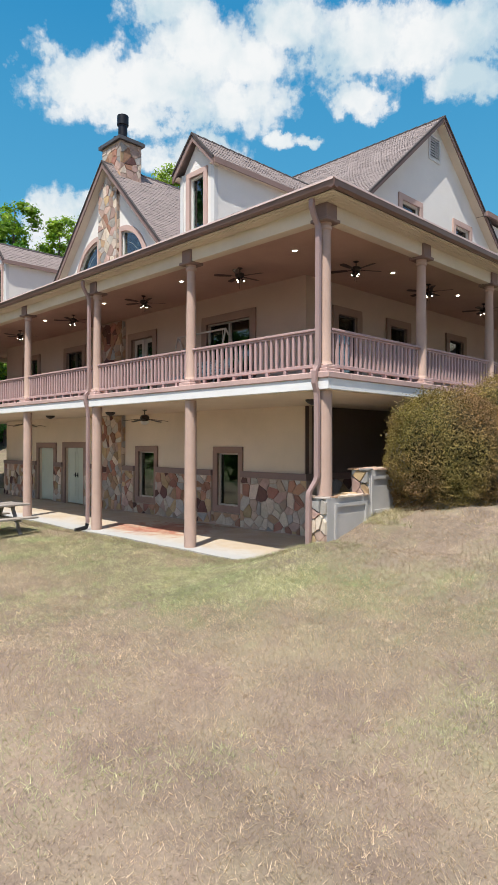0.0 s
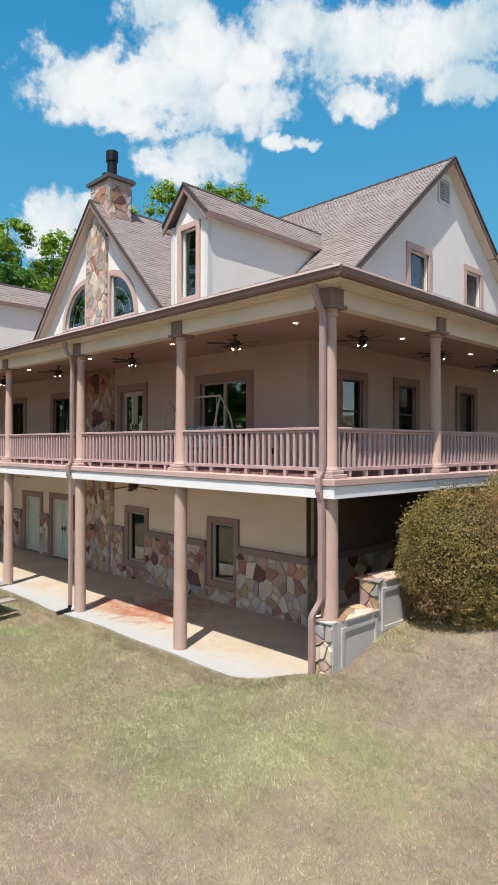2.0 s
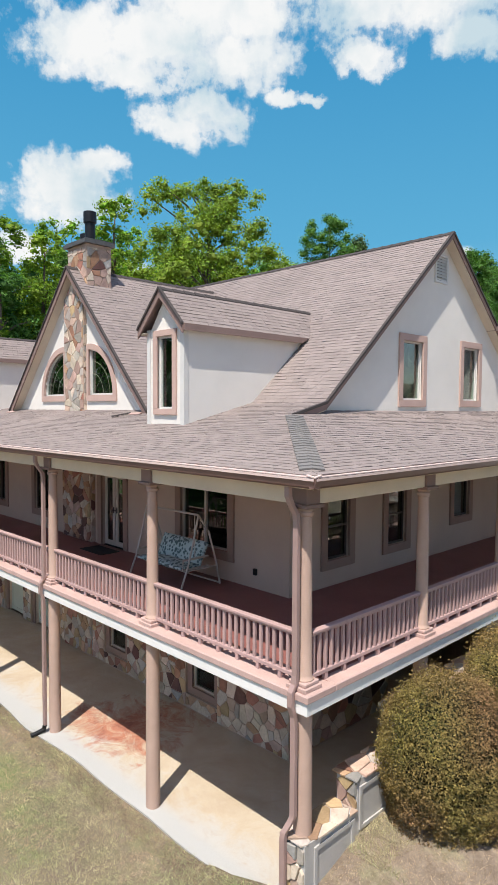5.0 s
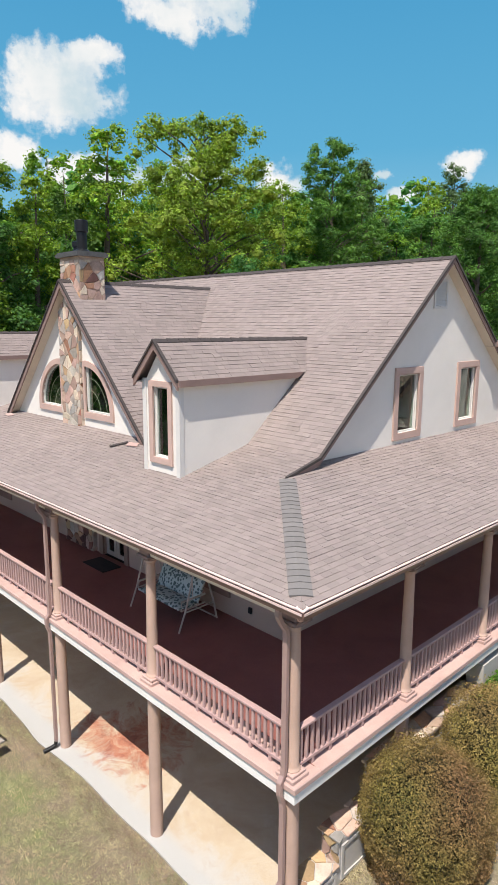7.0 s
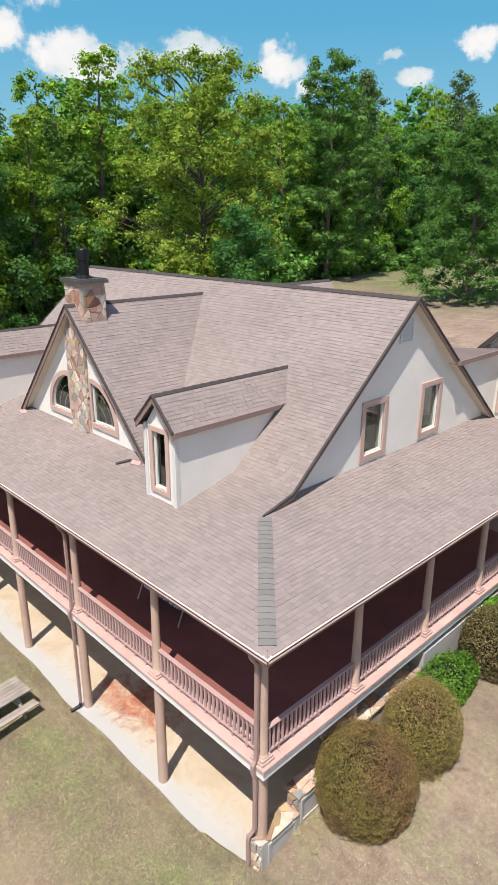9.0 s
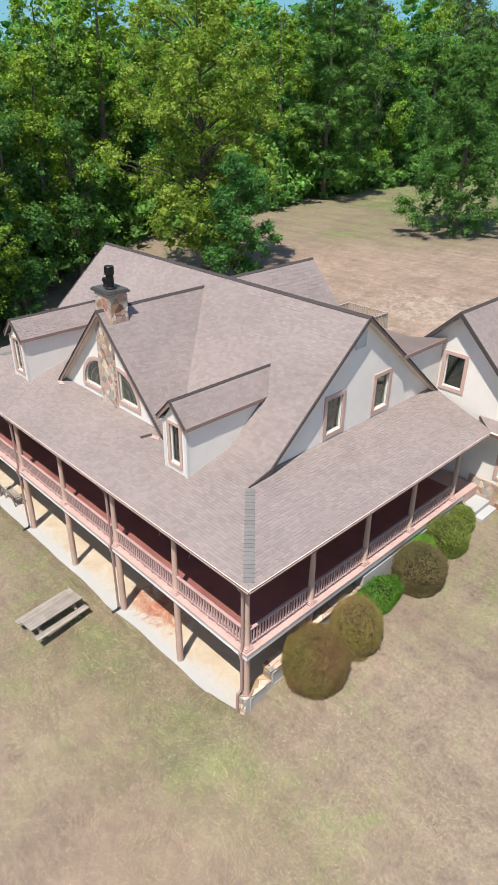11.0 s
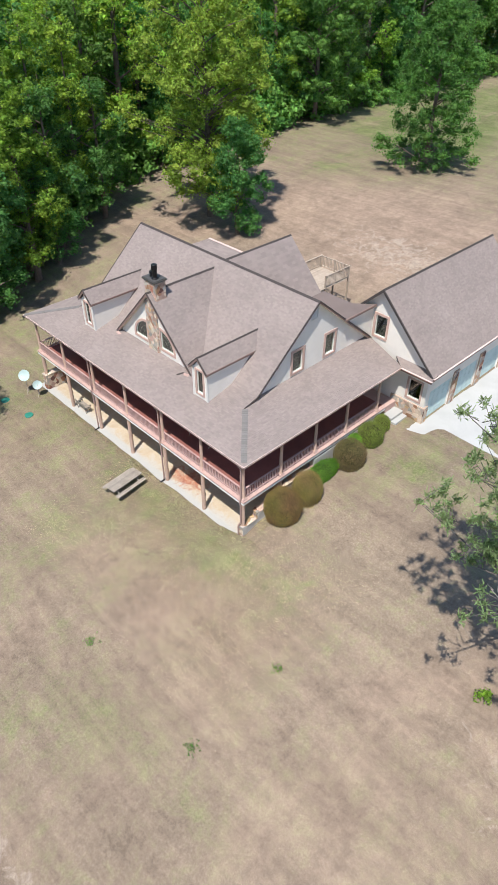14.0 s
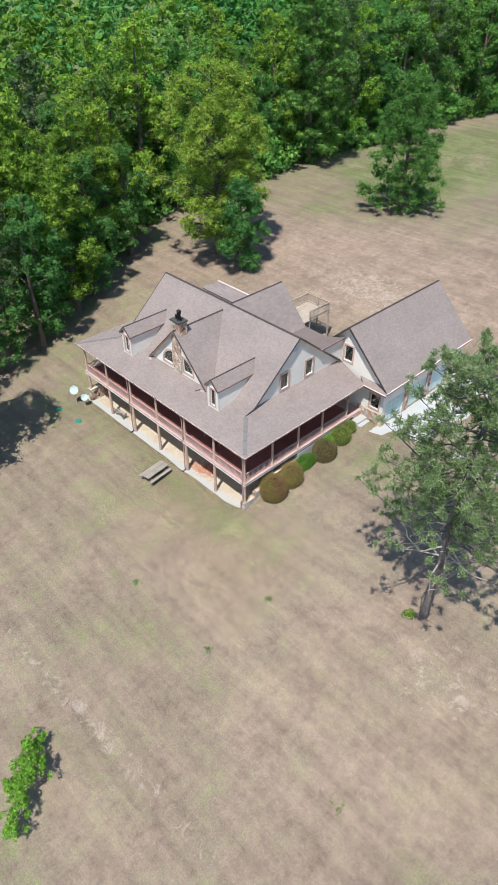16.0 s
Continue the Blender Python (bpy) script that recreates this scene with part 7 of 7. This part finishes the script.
for k, (x, y, s) in enumerate(((-1.2, -10.5, 1.0), (7.1, -4.75, 0.8), (6.9, -10.2, 0.9), (19.4, -11.5, 1.6))):
    z = ground_z(x, y) + ground_bump(x, y)
    w = thing("weed_tuft", "low dark green weed tuft in the dry lawn", "weed", (x, y, z), "lawn weeds")
    c = np.random.default_rng(80 + k).normal(0, 1, (22, 3)) * np.array([0.2, 0.2, 0.02]) * s + np.array([x, y, z + 0.07])
    polys("leaves", leaves(c, np.full(22, 0.09), 14, 0.024, 81 + k), 4, LEAF_B, w)


# ---- shrubs ----
def shrub(name, label, x, y, z, rx, ry, h, material, count, size, seed, group, young=0.87, deep_leaf=None):
    """A clipped shrub: fresh leaves at the tips over inner ones darkened for shade, down to the ground."""
    deep_leaf = deep_leaf or SHRUB_DEEP
    g = np.random.default_rng(seed)
    t = thing(name, label, "shrub", (x, y, z), group)
    d = unit(g.normal(size=(count, 3)))
    lump = np.array([1 + 0.10 * noise.noise((a * 2.2 + seed, b * 2.2, c * 2.2)) + 0.08 * noise.noise((a * 6, b * 6 + seed, c * 6)) + 0.05 * noise.noise((a * 15, b * 15 + seed, c * 15)) for a, b, c in d])[:, None]
    depth = 1 - 0.30 * g.uniform(0, 1, (count, 1)) ** 2.2 + 0.05 * (0.6 + d[:, 2:]) * np.maximum(0, g.normal(size=(count, 1)))
    sq = np.sign(d) * np.abs(d) ** 0.92
    flat = np.maximum(1e-6, np.hypot(sq[:, 0], sq[:, 1]))
    skirt = np.where(d[:, 2] < 0, (1.0 - 0.16 * d[:, 2] ** 2) / flat, 1.0)
    sq[:, 0] *= skirt
    sq[:, 1] *= skirt
    p = np.array([x, y, z + h * 0.46]) + sq * lump * depth * np.array([rx, ry, h * 0.54])
    nrm = unit(d * 0.9 + g.normal(size=d.shape) * 0.75 + np.array([0, 0, 0.25]))
    a = unit(np.cross(nrm, g.normal(size=d.shape)))
    b = np.cross(nrm, a)
    s = size * g.uniform(0.6, 1.3, (count, 1))
    quad = np.stack([p - a * s, p - b * s * 0.55, p + a * s + nrm * s * 0.2, p + b * s * 0.55], axis=1).reshape(-1, 3)
    # deeper leaves get a darker green that stands for the shade inside
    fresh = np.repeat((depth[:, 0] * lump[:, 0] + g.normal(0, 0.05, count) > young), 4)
    polys("foliage", quad[~fresh], 4, deep_leaf, t, "inner leaves darkened for shade")
    polys("new_growth", quad[fresh], 4, material, t)
    for k in range(12):
        q = k * 0.53
        bm = bmesh.new()
        tube(bm, [(x + 0.12 * math.cos(q), y + 0.12 * math.sin(q), z - 0.1), (x + 0.45 * rx * math.cos(q * 3), y + 0.45 * ry * math.sin(q * 3), z + h * 0.4), (x + 0.8 * rx * math.cos(q * 3), y + 0.8 * ry * math.sin(q * 3), z + h * (0.45 + 0.03 * k))], [0.035, 0.02, 0.006], 5)
        part("stem", bm, BARK, t)
    # near-black core stands for the shade inside the shrub
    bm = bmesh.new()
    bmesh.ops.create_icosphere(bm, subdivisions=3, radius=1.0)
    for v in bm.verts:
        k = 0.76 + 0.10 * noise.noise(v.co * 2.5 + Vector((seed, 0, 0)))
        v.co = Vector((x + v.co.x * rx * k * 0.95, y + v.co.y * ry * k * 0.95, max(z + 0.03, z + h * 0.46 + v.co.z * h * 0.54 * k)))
    part("inner_mass", bm, SHRUB_SHADE, t)


# Both carry the shrub's inner shade in their colour.
SHRUB_DEEP = leaf_material("dark green inner leaves toned for shade", (0.110, 0.125, 0.042), (0.140, 0.115, 0.054), 0.5, 0.15)
SHRUB_SHADE = surface("near-black shade inside a shrub", (0.030, 0.030, 0.012), 0.95, 0.5, 5.0, 22, 1.0, 0.06)
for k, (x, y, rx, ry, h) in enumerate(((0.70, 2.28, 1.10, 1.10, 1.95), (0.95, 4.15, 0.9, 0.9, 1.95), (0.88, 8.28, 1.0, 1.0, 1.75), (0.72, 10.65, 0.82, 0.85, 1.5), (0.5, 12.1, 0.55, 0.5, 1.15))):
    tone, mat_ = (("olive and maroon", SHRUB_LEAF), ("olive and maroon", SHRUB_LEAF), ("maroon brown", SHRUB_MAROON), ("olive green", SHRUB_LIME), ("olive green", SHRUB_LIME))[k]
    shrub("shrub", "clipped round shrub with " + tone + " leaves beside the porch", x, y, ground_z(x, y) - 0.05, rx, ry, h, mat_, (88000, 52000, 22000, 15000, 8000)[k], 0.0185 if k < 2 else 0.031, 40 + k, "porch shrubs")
for k, (x, y, rx, ry, h) in enumerate(((0.42, 6.15, 0.62, 1.45, 1.0), (0.2, 9.55, 0.5, 0.6, 1.0))):
    shrub("flowering_shrub", "low bright green shrub between clipped shrubs", x, y, ground_z(x, y) - 0.05, rx, ry, h, SHRUB_GREEN, 10000, 0.04, 60 + k, "green shrubs", 0.9, LEAF_B)


# ---- grass ----
def grass(name, label, x0, x1, y0, y1, count, hmin, hmax, material, seed, keep, fade=0):
    g = np.random.default_rng(seed)
    xs, ys = g.uniform(x0, x1, count), g.uniform(y0, y1, count)
    inner = np.minimum(np.minimum(xs - x0, x1 - xs), np.minimum(ys - y0, y1 - ys)) / fade if fade else np.ones(count)
    ok = np.array([k > r and keep(x, y) for x, y, k, r in zip(xs, ys, inner, g.uniform(0, 1, count))])
    xs, ys = xs[ok], ys[ok]
    zs = sod_z(xs, ys)
    n = len(xs)
    p = np.stack([xs, ys, zs - 0.004], axis=1)
    a = g.uniform(0, 2 * math.pi, n)
    side = np.stack([np.cos(a), np.sin(a), 0 * a], axis=1) * g.uniform(0.0016, 0.0042, (n, 1))
    tip = np.stack([g.normal(0, 0.9, n), g.normal(0, 0.9, n), np.ones(n)], axis=1) * g.uniform(hmin, hmax, (n, 1))
    tri = np.stack([p - side, p + side, p + tip], axis=1).reshape(-1, 3)
    return tagged(polys(name, tri, 3, material), label, "grass", "", "stuff")


def lawn_here(x, y):
    if y > -0.30 - 0.09 * sstep(-6, -14, x) + 0.07 * noise.noise((x * 2.3, 8.1, 0)) and -24.3 < x < -0.1:
        return False
    return not (0.95 < x and y > 12.8)


def greenish(x, y):
    v = noise.noise((x * 0.3, y * 0.3, 2.0)) + 0.6 * noise.noise((x * 0.9, y * 0.9, 7.0)) + 0.6 * math.exp(-((y + 1.8) / 1.4) ** 2) * (1 if x < 0.5 else 0.35)
    return v + 0.45 * noise.noise((x * 9, y * 9, 3.0)) + 0.3 * noise.noise((x * 41, y * 41, 8.0)) > 0.32


grass("grass", "short dry tan mown grass", -12, 8.5, -9.5, 3.0, 760000, 0.012, 0.042, GRASS_DRY, 71, lambda x, y: lawn_here(x, y) and not greenish(x, y), 4.0)
grass("grass", "short green mown grass", -12, 8.5, -9.5, 3.0, 760000, 0.014, 0.055, GRASS_GREEN, 72, lambda x, y: lawn_here(x, y) and greenish(x, y), 4.0)
grass("grass", "taller green grass along the patio and retaining wall", -12, 0.6, -0.75, -0.2, 9000, 0.03, 0.085, GRASS_GREEN, 73, lambda x, y: lawn_here(x, y) and y > -0.75 + 0.3 * abs(noise.noise((x * 1.3, 0, 0))))
grass("grass", "dry brown grass along the patio edge", -23.5, -0.6, -0.95, -0.2, 30000, 0.02, 0.06, GRASS_BROWN, 75, lambda x, y: lawn_here(x, y) and y > -0.75 + 0.45 * noise.noise((x * 1.1, 4, 0)))
grass("grass", "taller weeds at the stepped wall", -0.1, 0.9, 0.7, 1.6, 2500, 0.04, 0.13, GRASS_GREEN, 74, lambda x, y: noise.noise((x * 2, y * 2, 5)) > -0.1)

# ---- clouds far off ----
def cloud_material():
    m, n, l, b = nodes_of("cumulus cloud")
    uv = n.new("ShaderNodeTexCoord").outputs["UV"]
    warp = noise_node(n, l, uv, 14.0, 5, 0.6)
    sub = n.new("ShaderNodeVectorMath")
    sub.operation = "SUBTRACT"
    sub.inputs[1].default_value = (0.5, 0.5, 0.5)
    l.new(warp.outputs["Color"], sub.inputs[0])
    sc = n.new("ShaderNodeVectorMath")
    sc.operation = "SCALE"
    sc.inputs["Scale"].default_value = 0.075
    l.new(sub.outputs[0], sc.inputs[0])
    add = n.new("ShaderNodeVectorMath")
    l.new(uv, add.inputs[0])
    l.new(sc.outputs[0], add.inputs[1])
    total = None
    for x, y, rx, ry in CLOUDS:
        s = n.new("ShaderNodeVectorMath")
        s.operation = "SUBTRACT"
        s.inputs[1].default_value = (x, y, 0)
        l.new(add.outputs[0], s.inputs[0])
        q = n.new("ShaderNodeVectorMath")
        q.operation = "MULTIPLY"
        q.inputs[1].default_value = (1 / rx, 1 / ry, 0)
        l.new(s.outputs[0], q.inputs[0])
        ln = n.new("ShaderNodeVectorMath")
        ln.operation = "LENGTH"
        l.new(q.outputs[0], ln.inputs[0])
        inv = n.new("ShaderNodeMath")
        inv.operation = "SUBTRACT"
        inv.inputs[0].default_value = 1.0
        l.new(ln.outputs["Value"], inv.inputs[1])
        if total is None:
            total = inv.outputs[0]
        else:
            mx = n.new("ShaderNodeMath")
            mx.operation = "SMOOTH_MAX"
            mx.inputs[2].default_value = 0.25
            l.new(total, mx.inputs[0])
            l.new(inv.outputs[0], mx.inputs[1])
            total = mx.outputs[0]
    puff, wisp = noise_node(n, l, uv, 17.0, 9, 0.58), noise_node(n, l, uv, 7.0, 7, 0.55)
    ma = n.new("ShaderNodeMath")
    ma.operation = "MULTIPLY_ADD"
    ma.inputs[1].default_value = 1.5
    l.new(puff.outputs[0], ma.inputs[0])
    l.new(total, ma.inputs[2])
    mb = n.new("ShaderNodeMath")
    mb.operation = "MULTIPLY_ADD"
    mb.inputs[1].default_value = 0.75
    l.new(noise_node(n, l, uv, 62.0, 7, 0.6).outputs[0], mb.inputs[0])
    l.new(ma.outputs[0], mb.inputs[2])
    half_ = n.new("ShaderNodeMath")
    half_.operation = "MULTIPLY"
    half_.inputs[1].default_value = 0.5
    l.new(mb.outputs[0], half_.inputs[0])
    cover = ramp(n, l, half_.outputs[0], [(0.54, (0,)), (0.61, (0.20,)), (0.70, (0.78,)), (0.84, (1,))]).outputs[0]
    tone = ramp(n, l, wisp.outputs[0], [(0.38, (0.42, 0.525, 0.58)), (0.48, (0.58, 0.625, 0.645)), (0.58, (0.668, 0.682, 0.685))]).outputs[0]
    em = n.new("ShaderNodeEmission")
    em.inputs[1].default_value = 1.0
        # clear sky behind the clouds, deeper overhead, fading out at the sheet's border
    sep = n.new("ShaderNodeSeparateXYZ")
    l.new(uv, sep.inputs[0])
    blue = ramp(n, l, sep.outputs[1], [(0.05, (0.22, 0.44, 0.56)), (0.25, (0.080, 0.31, 0.505)), (0.60, (0.026, 0.205, 0.415))]).outputs[0]
    l.new(mix(n, l, cover, blue, tone), em.inputs[0])
    ax = n.new("ShaderNodeMath")
    ax.operation = "ABSOLUTE"
    l.new(sep.outputs[0], ax.inputs[0])
    side = ramp(n, l, ax.outputs[0], [(0.75, (1,)), (1.0, (0,))]).outputs[0]
    top = ramp(n, l, sep.outputs[1], [(0.8, (1,)), (0.98, (0,))]).outputs[0]
    ml = n.new("ShaderNodeMath")
    ml.operation = "MULTIPLY"
    l.new(side, ml.inputs[0])
    l.new(top, ml.inputs[1])
    tr = n.new("ShaderNodeBsdfTransparent")
    ms = n.new("ShaderNodeMixShader")
    l.new(ml.outputs[0], ms.inputs[0])
    l.new(tr.outputs[0], ms.inputs[1])
    l.new(em.outputs[0], ms.inputs[2])
    l.new(ms.outputs[0], n["Material Output"].inputs[0])
    return m


# each cloud: heading and height above the horizon in radians (heading 0 is north-west), half width, half height
CLOUDS = [(-0.278, 0.502, 0.090, 0.052), (-0.167, 0.512, 0.133, 0.071), (-0.087, 0.556, 0.117, 0.056), (-0.024, 0.497, 0.090, 0.047), (-0.006, 0.544, 0.081, 0.045), (-0.140, 0.598, 0.089, 0.024),
          (-0.087, 0.431, 0.078, 0.026), (-0.201, 0.465, 0.070, 0.028), (0.056, 0.588, 0.097, 0.036), (0.162, 0.563, 0.119, 0.055), (0.281, 0.557, 0.126, 0.054), (0.163, 0.497, 0.060, 0.027),
          (0.314, 0.495, 0.071, 0.032), (0.039, 0.441, 0.027, 0.012), (0.079, 0.446, 0.027, 0.010), (-0.298, 0.318, 0.094, 0.048), (-0.243, 0.349, 0.047, 0.025), (-0.348, 0.239, 0.053, 0.028),
          (-0.269, 0.212, 0.052, 0.031), (-0.234, 0.198, 0.053, 0.019), (-0.157, 0.217, 0.046, 0.019), (-0.115, 0.410, 0.081, 0.027), (-0.092, 0.225, 0.054, 0.022), (0.025, 0.207, 0.039, 0.026),
          (0.062, 0.180, 0.024, 0.013), (0.175, 0.214, 0.019, 0.011), (0.212, 0.183, 0.030, 0.016), (0.298, 0.223, 0.028, 0.018)]
R, cols, rows_ = 3600.0, 48, 24
bm = bmesh.new()
uvl = bm.loops.layers.uv.new("UV")
grid = []
for j in range(rows_ + 1):
    el = 0.0 + 1.0 * j / rows_
    line = []
    for i in range(cols + 1):
        hd = -1.1 + 2.2 * i / cols
        az = radians(135) - hd
        line.append((bm.verts.new((R * math.cos(el) * math.cos(az), R * math.cos(el) * math.sin(az), R * math.sin(el))), hd, el))
    grid.append(line)
for j in range(rows_):
    for i in range(cols):
        corner = [grid[j][i], grid[j][i + 1], grid[j + 1][i + 1], grid[j + 1][i]]
        fc = bm.faces.new([c[0] for c in corner])
        for lp, c in zip(fc.loops, corner):
            lp[uvl].uv = (c[1], c[2])
me = bpy.data.meshes.new("backdrop")
bm.to_mesh(me)
bm.free()
backdrop = mesh_part("backdrop", me, cloud_material())
tagged(backdrop, "blue summer sky with white cumulus clouds", "sky", "", "structure")

# ---- pieces of the roof ----
for vv, ff, parent in NEAR_SHINGLES:
    raw("shingle", vv, ff, SHINGLE_PIECE, parent)
for a, b, material, wide, drop in CAPS[:1]:
    ridge_caps(a, b, house, material, wide, 0.16, drop)
for a, b, material, wide, drop in CAPS[1:]:
    ridge_caps(a, b, house, material, wide, 0.3 if material is SLATE else 0.2, drop)
ridge_caps(*CAPS_G, house, SLATE, 0.10, 0.3, 0.095)
